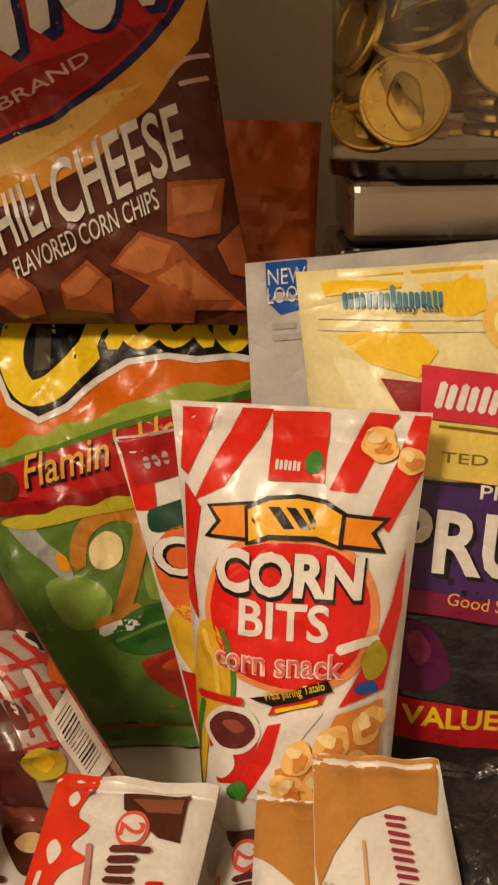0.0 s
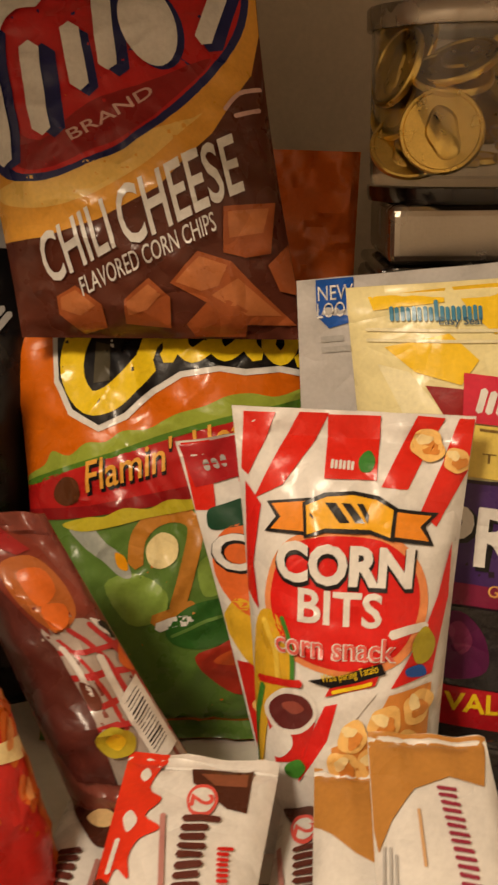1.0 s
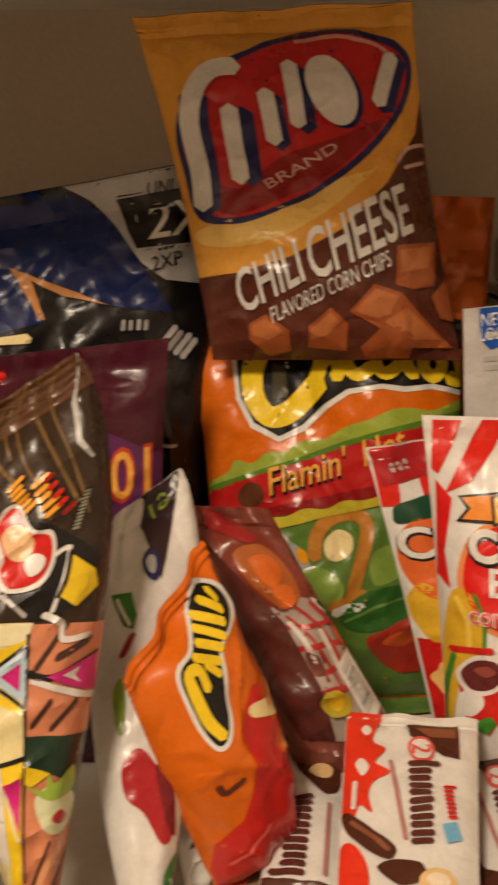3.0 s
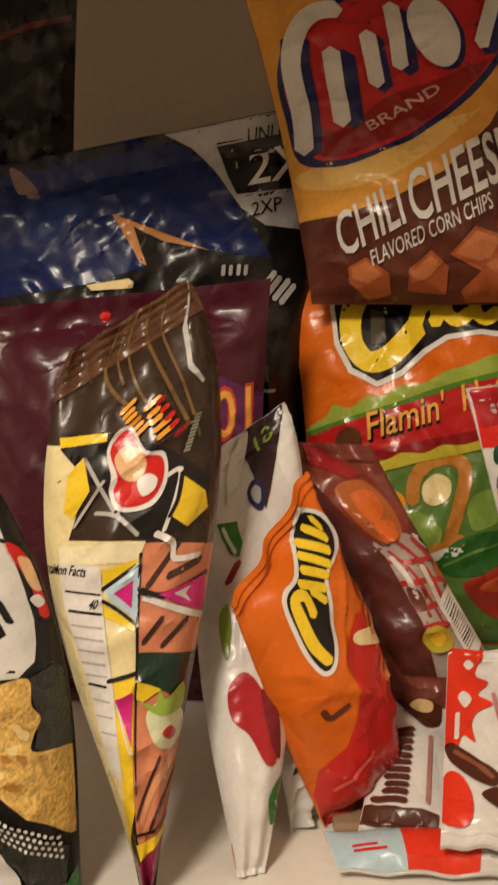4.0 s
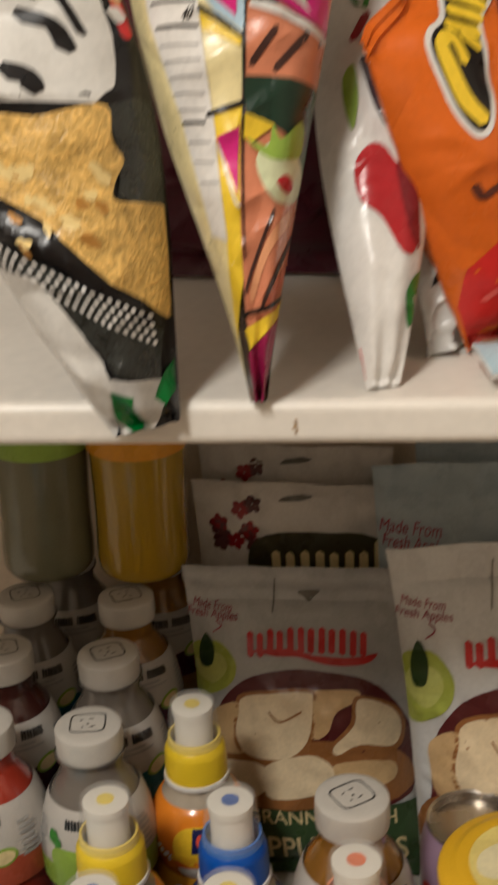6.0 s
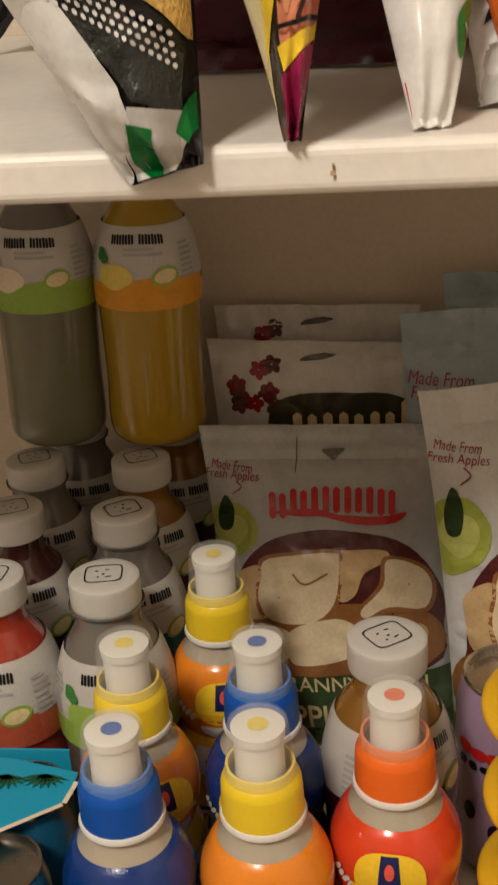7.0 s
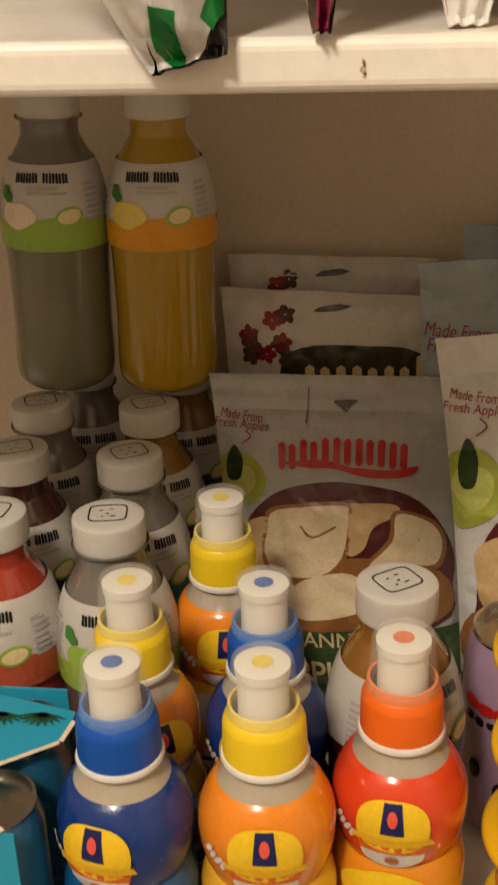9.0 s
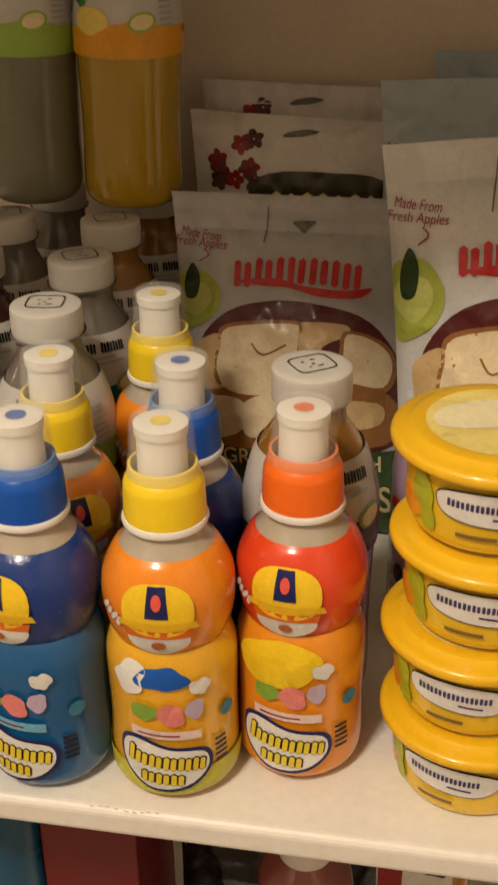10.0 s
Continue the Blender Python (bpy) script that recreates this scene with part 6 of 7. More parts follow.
base_coin = coin(pose(jx - 0.026, jy - 0.050, gz + 0.030, 80, 0, -14))
rng = random.Random(12)
for x, y, z, rx, ry, rz in ((0.026, -0.046, 0.048, 82, 0, 22), (0.030, -0.036, 0.0085, 6, 4, 0), (0.031, -0.034, 0.0140, 8, 3, 40), (0.030, -0.035, 0.0195, 5, 5, 80), (0.028, -0.033, 0.0250, 9, -3, 10),
                           (-0.014, -0.028, 0.062, 20, -26, 10), (-0.018, -0.030, 0.055, 18, -24, 50), (-0.044, -0.020, 0.040, 60, 10, -62), (-0.047, -0.016, 0.060, 70, 8, -70),
                           (-0.040, -0.030, 0.016, 40, 30, -40), (-0.020, -0.005, 0.010, 5, 5, 0), (0.0, 0.03, 0.012, 8, 0, 0), (-0.03, 0.025, 0.02, 30, 0, 0), (0.03, 0.02, 0.03, 40, 0, 30), (0.012, 0.012, 0.04, 60, 0, -20), (-0.012, 0.02, 0.05, 35, 20, 60), (0.028, 0.01, 0.06, 70, 0, 10), (-0.040, 0.005, 0.075, 75, 0, -50)):
    copy_thing(base_coin, pose(jx + x, jy + y, gz + z + 0.006, rx, ry, rz))

# ---- lower shelf: drinks ----
TALL = Matrix.Diagonal((1.02, 1.02, 1.027, 1))
milky_plastic = mat("milky_plastic", (0.58, 0.55, 0.50), rough=0.4, var=0.05, bump=0.03)
label_white = mat("label_white", (0.56, 0.53, 0.49), rough=0.4, coat=0.2, var=0.05)
liquid = {
    "clear": mat("drink_clear", (0.12, 0.105, 0.09), rough=0.12, bump=0.015, grain=20, coat=0.6, var=0.1),
    "pale": mat("drink_pale", (0.17, 0.165, 0.10), rough=0.15, bump=0.015, grain=20, coat=0.6, var=0.12),
    "pine": mat("drink_pine", (0.40, 0.25, 0.006), rough=0.15, bump=0.015, grain=20, coat=0.6, var=0.12),
    "amber": mat("drink_amber", (0.26, 0.12, 0.015), rough=0.12, bump=0.015, grain=20, coat=0.6, var=0.1),
    "red": mat("drink_red", (0.34, 0.035, 0.015), rough=0.12, bump=0.015, grain=20, coat=0.6, var=0.1),
    "dark": mat("drink_dark", (0.055, 0.015, 0.012), rough=0.12, bump=0.015, grain=20, coat=0.6, var=0.1),
}
neck_clear = mat("neck_clear", (0.17, 0.15, 0.13), rough=0.12, bump=0.015, grain=20, coat=0.5, var=0.05)


def juice_bottle(x, y, z, label, drink, band, lean=0.0, turn=0.0, fruit=None):
    root = thing("juice_bottle", label, "bottle", "juice bottles", pose(x, y, z, 0, lean, turn) @ TALL)
    prof = smooth_profile([(0.0, 0.003), (0.022, 0.001), (0.032, 0.005), (0.0352, 0.016), (0.0345, 0.05), (0.0352, 0.085), (0.0362, 0.112), (0.0355, 0.132), (0.030, 0.155), (0.0215, 0.170), (0.0185, 0.176), (0.0185, 0.188)], 4)
    part("body", lathe(prof), liquid[drink], root)
    if drink in ("clear", "pale"):
        part("neck", lathe([(0.0335, 0.1455), (0.0304, 0.1555), (0.0222, 0.1702), (0.0195, 0.176), (0.0195, 0.186), (0.0225, 0.1862), (0.0225, 0.1875)], 36), neck_clear, root)
    bm = lathe(smooth_profile([(0.0205, 0.186), (0.0210, 0.188), (0.0210, 0.2005), (0.0198, 0.2035), (0.013, 0.2045), (0.0, 0.2045)], 3), 48)
    cap = part("cap", bm, milky_plastic, root, "milky white screw cap")
    top = bmesh.new()
    o = blob(0, 0, 0.0112, 0.0098, 0, 24, 0, 0, 5.0)
    q = blob(0, 0, 0.0104, 0.0090, 0, 24, 0, 0, 5.0)
    vo, vq = [top.verts.new((a, b, 0.2050)) for a, b in o], [top.verts.new((a, b, 0.2050)) for a, b in q]
    for i in range(24):
        j = (i + 1) % 24
        top.faces.new((vo[i], vo[j], vq[j], vq[i]))
    for cx, cy, rx, ry, r in ((-0.004, 0.003, 0.0012, 0.0005, 20), (0.002, 0.004, 0.0016, 0.0005, -10), (0.0, -0.001, 0.0010, 0.0007, 0), (0.003, -0.004, 0.0020, 0.0005, 10), (-0.003, -0.004, 0.0008, 0.0006, 0)):
        top.faces.new([top.verts.new((a, b, 0.2050)) for a, b in blob(cx, cy, rx, ry, r, 8)])
    part("cap_print", top, i_black, cap)
    s = turned(root, prof, -90, 330)
    s.poly("label_sleeve", [(0.002, 0.56), (0.998, 0.56), (0.998, 0.85), (0.002, 0.85)], label_white, 1)
    if band is not None:
        s.poly("label_band", [(0.002, 0.55), (0.998, 0.55), (0.998, 0.625), (0.75, 0.65), (0.55, 0.675), (0.40, 0.65), (0.002, 0.61)], band, 2)
    s.mark((0.405, 0.805), (0.495, 0.81), 0.0068, "nouo", 0.0016, i_black, 3)
    s.mark((0.51, 0.81), (0.60, 0.805), 0.0068, "nouo", 0.0016, i_black, 3)
    s.lines(0.525, 0.765, 0.14, 0.035, 2, i_grey, 3)
    if fruit is not None:
        s.oval("fruit_print", 0.42, 0.675, 0.060, 0.05, fruit, 3, 0, 0.15, 4)
        s.oval("leaf_print", 0.37, 0.745, 0.022, 0.03, i_leaf, 4, 30, 0.3, 5)
    s.oval("stamp_print", 0.59, 0.675, 0.045, 0.034, i_lime, 3, 12)
    s.oval("stamp_print", 0.59, 0.675, 0.036, 0.025, i_cream, 4, 12)
    s.lines(0.68, 0.72, 0.06, 0.14, 7, i_grey, 3)
    s.lines(0.30, 0.72, 0.06, 0.14, 7, i_grey, 3)
    return root


B_teal = ink("band_teal", (0.01, 0.12, 0.16))
for x, y, d, band, words, turn in ((-0.360, 0.531, "clear", i_lime, "clear juice bottle with white cap and green fruit label", 8), (-0.431, 0.531, "red", ink("band_red2", (0.5, 0.1, 0.05)), "red juice bottle with white cap and pale label", -4),
                                   (-0.365, 0.615, "clear", B_teal, "clear juice bottle with teal label foot and white cap", 30), (-0.442, 0.618, "dark", i_maroon, "dark juice bottle with white cap among others", 25),
                                   (-0.368, 0.696, "amber", i_maroon, "amber juice bottle with white cap behind others", 28), (-0.447, 0.697, "clear", B_teal, "clear juice bottle with teal label foot and cap", 24),
                                   (-0.357, 0.775, "amber", i_maroon, "amber juice bottle at the back under another bottle", 20), (-0.434, 0.778, "clear", B_teal, "clear juice bottle at the back under another bottle", 15),
                                   (-0.193, 0.468, "amber", i_maroon, "amber juice bottle with drawn cap beside sports bottles", 35)):
    juice_bottle(x, y, Z2 + 0.0005, words, d, band, 0, turn, i_lime if band is i_lime else (ink("grape", (0.10, 0.01, 0.03)) if x > -0.2 else None))
juice_bottle(-0.4365, 0.736, Z2 + 0.2114, "pale lychee juice bottle standing on other caps", "pale", i_lime, 1.5, 0, i_milk)
juice_bottle(-0.3600, 0.736, Z2 + 0.2114, "yellow pineapple juice bottle standing on other caps", "pine", ink("band_amber", (0.72, 0.32, 0.01)), 1.0, 0, ink("pineapple", (0.80, 0.62, 0.12)))

NAVYB = (0.005, 0.036, 0.21)
wrap = {
    "blue": (mat("cap_blue", (0.006, 0.085, 0.46), rough=0.35, bump=0.015, grain=20, var=0.05), mat("sleeve_navy", NAVYB, rough=0.22, coat=0.5, var=0.1), mat("sleeve_azure", (0.01, 0.10, 0.28), rough=0.22, bump=0.015, grain=20, coat=0.5, var=0.1), i_blue),
    "yellow": (mat("cap_yellow", (0.86, 0.62, 0.01), rough=0.35, bump=0.015, grain=20, var=0.05), mat("sleeve_amber", (0.80, 0.25, 0.008), rough=0.22, bump=0.015, grain=20, coat=0.5, var=0.08), mat("sleeve_yellow", (0.80, 0.42, 0.015), rough=0.22, bump=0.015, grain=20, coat=0.5, var=0.1), ink("dot_yellow", (0.80, 0.62, 0.05))),
    "orange": (mat("cap_orange", (0.84, 0.15, 0.008), rough=0.35, bump=0.015, grain=20, var=0.05), mat("sleeve_red", (0.72, 0.06, 0.012), rough=0.22, bump=0.015, grain=20, coat=0.5, var=0.08), mat("sleeve_orange", (0.78, 0.28, 0.01), rough=0.22, bump=0.015, grain=20, coat=0.5, var=0.1), ink("dot_orange", (0.80, 0.16, 0.02))),
}
wrap_pale = {"blue": mat("frost_blue", (0.08, 0.20, 0.58), rough=0.3, bump=0.01, var=0.05), "yellow": mat("frost_yellow", (0.82, 0.64, 0.12), rough=0.3, bump=0.01, var=0.05), "orange": mat("frost_orange", (0.80, 0.24, 0.08), rough=0.3, bump=0.01, var=0.05)}
dome = mat("clear_dome", (0.85, 0.84, 0.80), rough=0.12, var=0.0, bump=0.0)
dome.node_tree.nodes["Principled BSDF"].inputs["Alpha"].default_value = 0.10
neck_pet = mat("neck_pet", (0.42, 0.36, 0.28), rough=0.12, bump=0.015, grain=20, coat=0.6, var=0.05)


def sports_bottle(x, y, kind, words, turn=0.0):
    cap_m, bulb_m, body_m, dot_m = wrap[kind]
    root = thing("drink_bottle", words, "bottle", "sports-cap drink bottles", pose(x, y, Z2 + 0.0005, 0, 0, turn) @ TALL)
    body = smooth_profile([(0.0, 0.004), (0.023, 0.001), (0.0315, 0.005), (0.0338, 0.016), (0.0332, 0.045), (0.0338, 0.072), (0.0335, 0.082), (0.0312, 0.0905), (0.0293, 0.0945)], 4)
    bulb = smooth_profile([(0.0293, 0.0948), (0.0318, 0.102), (0.0335, 0.115), (0.0325, 0.127), (0.0275, 0.1385), (0.0235, 0.143)], 4)
    part("body", lathe(body, 44), body_m, root)
    part("bulb", lathe(bulb, 44), bulb_m, root)
    part("neck", lathe(smooth_profile([(0.0236, 0.1428), (0.0200, 0.1475), (0.0178, 0.152), (0.0178, 0.158)], 3), 36), neck_pet, root, "clear bottle neck")
    part("neck_ring", lathe([(0.0180, 0.1538), (0.0208, 0.1535), (0.0214, 0.1552), (0.0208, 0.1570), (0.0180, 0.1572)], 40), white_plastic, root)
    cap = part("cap", lathe(smooth_profile([(0.0200, 0.1572), (0.0201, 0.160), (0.0197, 0.1720), (0.0192, 0.1757), (0.0172, 0.1795), (0.0150, 0.1803)], 3), 44), cap_m, root, "ribbed screw cap")
    part("spout", lathe(smooth_profile([(0.0122, 0.1785), (0.0119, 0.1900), (0.0119, 0.1995), (0.0127, 0.2005), (0.0128, 0.2042), (0.0118, 0.2056), (0.0, 0.2058)], 3), 36), cream_plastic, cap, "push-pull spout")
    part("cover_skirt", lathe([(0.0150, 0.1801), (0.0175, 0.1795), (0.0170, 0.1823), (0.0167, 0.1846), (0.0154, 0.1847), (0.0150, 0.1801)], 40), wrap_pale[kind], cap, "frosted foot of the dust cover")
    d = bmesh.new()
    d.faces.new([d.verts.new((a, b, 0.2062)) for a, b in blob(0, 0, 0.0050, 0.0050, 0, 24)])
    part("spout_dot", d, dot_m, cap)
    ob = part("dust_cover", lathe([(0.0162, 0.1820), (0.0172, 0.1820), (0.0164, 0.188), (0.0152, 0.2045), (0.0142, 0.2079), (0.006, 0.2090), (0, 0.2091), (0, 0.2084), (0.006, 0.2083), (0.0137, 0.2073), (0.0145, 0.2040), (0.0155, 0.188), (0.0162, 0.1818)], 40), dome, cap, "clear plastic dust cover")
    ob.visible_shadow = False
    s = turned(root, bulb, -90, 200)
    s.step = 0.003
    s.oval("pale_oval", 0.50, 0.20, 0.135, 0.185, i_white, 2)
    s.oval("yellow_dome", 0.50, 0.56, 0.150, 0.29, ink("dome_yellow", (0.84, 0.56, 0.015)), 3, 0, 0, 0, 2.6)
    s.poly("yellow_brim", [(0.33, 0.36), (0.67, 0.36), (0.655, 0.44), (0.345, 0.44)], ink("brim_yellow", (0.74, 0.44, 0.01)), 4)
    s.poly("blue_flag", [(0.462, 0.83), (0.538, 0.83), (0.546, 0.50), (0.454, 0.50)], i_navy, 4)
    s.oval("red_spot", 0.50, 0.68, 0.020, 0.085, ink("spot_rose", (0.72, 0.10, 0.06)), 5)
    s.poly("orange_stripe", [(0.365, 0.24), (0.635, 0.24), (0.645, 0.34), (0.355, 0.34)], i_orange, 3)
    s.oval("orange_spot", 0.50, 0.15, 0.030, 0.055, ink("rust_spot", (0.45, 0.12, 0.02)), 4)
    s.bars(0.29, 0.42, 0.12, 0.14, 4, i_white, 2, -38, 3, 0.6, 0.3)
    b = turned(root, body, -90, 200)
    b.step = 0.004
    if kind == "orange":
        b.oval("yellow_patch", 0.46, 0.82, 0.20, 0.15, ink("patch_yellow", (0.80, 0.55, 0.01)), 1, 0, 0.1, 2)
    if kind == "yellow":
        b.poly("lime_foot", [(0.002, 0.20), (0.998, 0.20), (0.998, 0.01), (0.002, 0.01)], ink("lime_foot", (0.55, 0.52, 0.03)), 1)
        b.oval("white_patch", 0.36, 0.84, 0.08, 0.10, i_white, 2, 20, 0.3, 2)
        b.oval("blue_patch", 0.50, 0.86, 0.10, 0.08, i_blue, 2, 0, 0.3, 3)
    b.oval("green_patch", 0.42, 0.63, 0.055, 0.065, ink("frog", (0.22, 0.36, 0.04)), 3, 0, 0.2, 4)
    b.oval("pink_patch", 0.535, 0.62, 0.06, 0.075, ink("rosy", (0.72, 0.22, 0.20)), 3, 0, 0.2, 5)
    b.oval("lilac_patch", 0.635, 0.65, 0.045, 0.06, ink("lilac", (0.50, 0.40, 0.55)), 3, 0, 0.25, 6)
    b.oval("white_patch", 0.66, 0.80, 0.04, 0.06, i_white, 3, 30, 0.3, 7)
    b.poly("pale_strip", [(0.36, 0.52), (0.66, 0.50), (0.66, 0.44), (0.36, 0.46)], ink("strip_pink", (0.74, 0.58, 0.54)) if kind != "blue" else ink("strip_sky", (0.16, 0.42, 0.60)), 4)
    b.lines(0.51, 0.48, 0.24, 0.02, 1, i_dred, 5, -2)
    b.shape("logo_edge", [(0.31, 0.42), (0.40, 0.455), (0.52, 0.40), (0.68, 0.36), (0.70, 0.22), (0.60, 0.09), (0.45, 0.07), (0.35, 0.16), (0.30, 0.28)], i_navy, 4)
    b.shape("logo_white", [(0.325, 0.40), (0.40, 0.43), (0.52, 0.38), (0.665, 0.34), (0.68, 0.22), (0.59, 0.115), (0.45, 0.095), (0.36, 0.175), (0.315, 0.28)], i_white, 5)
    for grow, m, layer in ((0.0016, i_black, 6), (0.0, ink("logo_gold", (0.72, 0.56, 0.03)), 7)):
        b.mark((0.345, 0.315), (0.67, 0.265), 0.0085, "lononu", 0.0026, m, layer, grow=grow)
        b.mark((0.40, 0.185), (0.58, 0.165), 0.0075, "unn", 0.0024, m, layer, grow=grow)
    b.lines(0.76, 0.30, 0.07, 0.18, 5, i_black, 2, 0, 5)
    b.oval("ring_print", 0.80, 0.55, 0.04, 0.05, ink("teal", (0.05, 0.22, 0.36)), 2)
    return root


sports_bottle(-0.325, 0.385, "blue", "navy sports-cap drink bottle with blue cap at the shelf edge", -14)
sports_bottle(-0.255, 0.390, "yellow", "orange and lime sports-cap drink bottle with yellow cap", 4)
sports_bottle(-0.190, 0.414, "orange", "red and orange sports-cap drink bottle with orange cap", -6)
sports_bottle(-0.333, 0.457, "yellow", "orange sports-cap drink bottle with yellow cap behind blue one", 35)
sports_bottle(-0.2965, 0.552, "yellow", "orange sports-cap drink bottle standing before an apple chip bag", 8)
sports_bottle(-0.2615, 0.459, "blue", "navy sports-cap drink bottle in the second row", -10)

# ---- lower shelf: bags ----
grey_film, bluegrey = film("silver_grey", (0.46, 0.46, 0.45)), film("blue_grey", (0.36, 0.42, 0.45))
cream_film = film("cream_white", (0.66, 0.62, 0.57))
seneca = bag("apple_chip_bag", "grey apple chip bag with a maroon bowl of apple slices", "snack bag",
             ((-0.327, 0.716, 0.709), (-0.147, 0.704, 0.713), (-0.140, 0.640, Z2 + 0.002), (-0.310, 0.640, Z2 + 0.002)), 0.035, grey_film, seed=41, group="apple chip bags", fold=0.0018, top_seal=0.11)
sen2 = bag("apple_chip_bag", "pale grey apple chip bag with a green apple print", "snack bag",
           ((-0.172, 0.624, 0.770), (0.000, 0.614, 0.790), (0.00, 0.570, Z2 + 0.002), (-0.146, 0.575, Z2 + 0.002)), 0.03, film("pale_silver", (0.62, 0.62, 0.61)), seed=42, group="apple chip bags", fold=0.002, top_seal=0.08)
sen3 = bag("apple_chip_bag", "pale blue-grey apple chip bag standing behind another", "snack bag",
           ((-0.181, 0.724, 0.788), (-0.02, 0.714, 0.798), (-0.015, 0.69, Z2 + 0.002), (-0.175, 0.70, Z2 + 0.002)), 0.025, bluegrey, seed=43, group="apple chip bags", fold=0.002, top_seal=0.10)
bag("apple_chip_bag", "pale blue-grey apple chip bag close to the wall", "snack bag",
           ((-0.148, 0.788, 0.797), (0.01, 0.788, 0.80), (0.01, 0.775, Z2 + 0.002), (-0.145, 0.775, Z2 + 0.002)), 0.015, bluegrey, seed=44, group="apple chip bags", fold=0.002)
milk1 = bag("milk_tea_pouch", "cream white pouch with dark flower print and black lettering", "pouch",
            ((-0.326, 0.780, 0.753), (-0.158, 0.774, 0.748), (-0.158, 0.757, Z2 + 0.002), (-0.32, 0.757, Z2 + 0.002)), 0.014, cream_film, seed=45, group="milk tea pouches", fold=0.0015)
milk2 = bag("milk_tea_pouch", "cream white pouch with flower print close to the wall", "pouch",
            ((-0.325, 0.821, 0.767), (-0.163, 0.821, 0.763), (-0.163, 0.810, Z2 + 0.002), (-0.32, 0.810, Z2 + 0.002)), 0.01, cream_film, seed=46, group="milk tea pouches", fold=0.0015)
i_bowl = ink("bowl", (0.10, 0.02, 0.02))
i_flesh, i_flesh2, i_peel = ink("flesh", (0.76, 0.62, 0.40)), ink("flesh_shade", (0.60, 0.41, 0.20)), ink("peel", (0.30, 0.13, 0.04))


def apple_print(b):
    b.mark((0.259, 0.762), (0.800, 0.772), 0.0181, "onionin", 0.0040, ink("mark_red", (0.50, 0.025, 0.022)), 3, lean=0.05, grow=0, rise=0.25)
    b.shape("swash", [(0.281, 0.747), (0.436, 0.760), (0.572, 0.743), (0.728, 0.735), (0.836, 0.745), (0.784, 0.715), (0.638, 0.714), (0.503, 0.735), (0.389, 0.737)], ink("mark_red", (0.50, 0.025, 0.022)), 3)
    b.word("Made From", (0.029, 0.885), (0.205, 0.872), 0.0065, ink("wine", (0.30, 0.03, 0.06)), 3, 0.0, 0.2)
    b.word("Fresh Apples", (-0.001, 0.854), (0.231, 0.844), 0.0064, ink("wine", (0.30, 0.03, 0.06)), 3, 0.0, 0.2)
    b.stroke("arrow_print", [(0.131, 0.833), (0.154, 0.817), (0.113, 0.797)], 0.0010, ink("wine", (0.30, 0.03, 0.06)), 3)
    b.shape("hang_hole", [(0.498, 0.924), (0.588, 0.928), (0.564, 0.907), (0.541, 0.891), (0.515, 0.907)], ink("hole", (0.16, 0.15, 0.13)), 2)
    b.stroke("seal_crease", [(0.399, 0.964), (0.384, 0.861)], 0.0010, ink("hole", (0.16, 0.15, 0.13)), 2)
    b.shape("apple_print", [(0.002, 0.681), (0.009, 0.752), (0.129, 0.769), (0.209, 0.717), (0.192, 0.652), (0.083, 0.601), (0.002, 0.595)], ink("apple", (0.40, 0.46, 0.07)), 2)
    b.shape("apple_print", [(0.002, 0.673), (0.047, 0.731), (0.150, 0.727), (0.165, 0.682), (0.086, 0.634)], ink("apple_light", (0.56, 0.60, 0.16)), 3)
    b.shape("leaf_print", [(0.040, 0.688), (0.037, 0.738), (0.077, 0.791), (0.113, 0.752), (0.094, 0.693)], ink("dark_leaf", (0.02, 0.045, 0.01)), 4)
    b.shape("bowl_print", [(0.111, 0.560), (0.241, 0.657), (0.432, 0.696), (0.637, 0.692), (0.840, 0.647), (0.967, 0.522), (0.976, 0.392), (0.890, 0.268), (0.071, 0.247), (0.077, 0.423)], i_bowl, 2)
    b.shape("slice_print", [(0.059, 0.404), (0.319, 0.445), (0.604, 0.485), (0.925, 0.435), (0.903, 0.284), (0.072, 0.265)], i_peel, 3)
    b.shape("slice_print", [(0.088, 0.552), (0.211, 0.591), (0.214, 0.505), (0.232, 0.438), (0.105, 0.427), (0.080, 0.491)], i_flesh2, 4)
    b.shape("slice_print", [(0.520, 0.628), (0.726, 0.640), (0.757, 0.612), (0.655, 0.574), (0.611, 0.510), (0.540, 0.496)], i_flesh2, 4)
    b.shape("slice_print", [(0.238, 0.621), (0.531, 0.644), (0.566, 0.606), (0.534, 0.473), (0.412, 0.411), (0.238, 0.414), (0.174, 0.481), (0.197, 0.560)], i_peel, 4)
    b.shape("slice_print", [(0.251, 0.612), (0.521, 0.634), (0.552, 0.604), (0.520, 0.483), (0.413, 0.425), (0.250, 0.428), (0.192, 0.486), (0.212, 0.554)], i_flesh, 5)
    b.stroke("core_print", [(0.355, 0.572), (0.403, 0.540), (0.499, 0.573)], 0.0015, i_peel, 6)
    b.shape("slice_print", [(0.739, 0.621), (0.889, 0.595), (0.952, 0.524), (0.911, 0.444), (0.745, 0.456), (0.634, 0.420), (0.612, 0.464), (0.713, 0.541)], i_peel, 5)
    b.shape("slice_print", [(0.752, 0.612), (0.879, 0.586), (0.934, 0.526), (0.898, 0.459), (0.751, 0.472), (0.652, 0.441), (0.635, 0.467), (0.731, 0.535)], i_flesh, 6)
    b.shape("slice_print", [(0.324, 0.398), (0.519, 0.439), (0.626, 0.400), (0.597, 0.329), (0.449, 0.297), (0.320, 0.299)], i_flesh, 5)
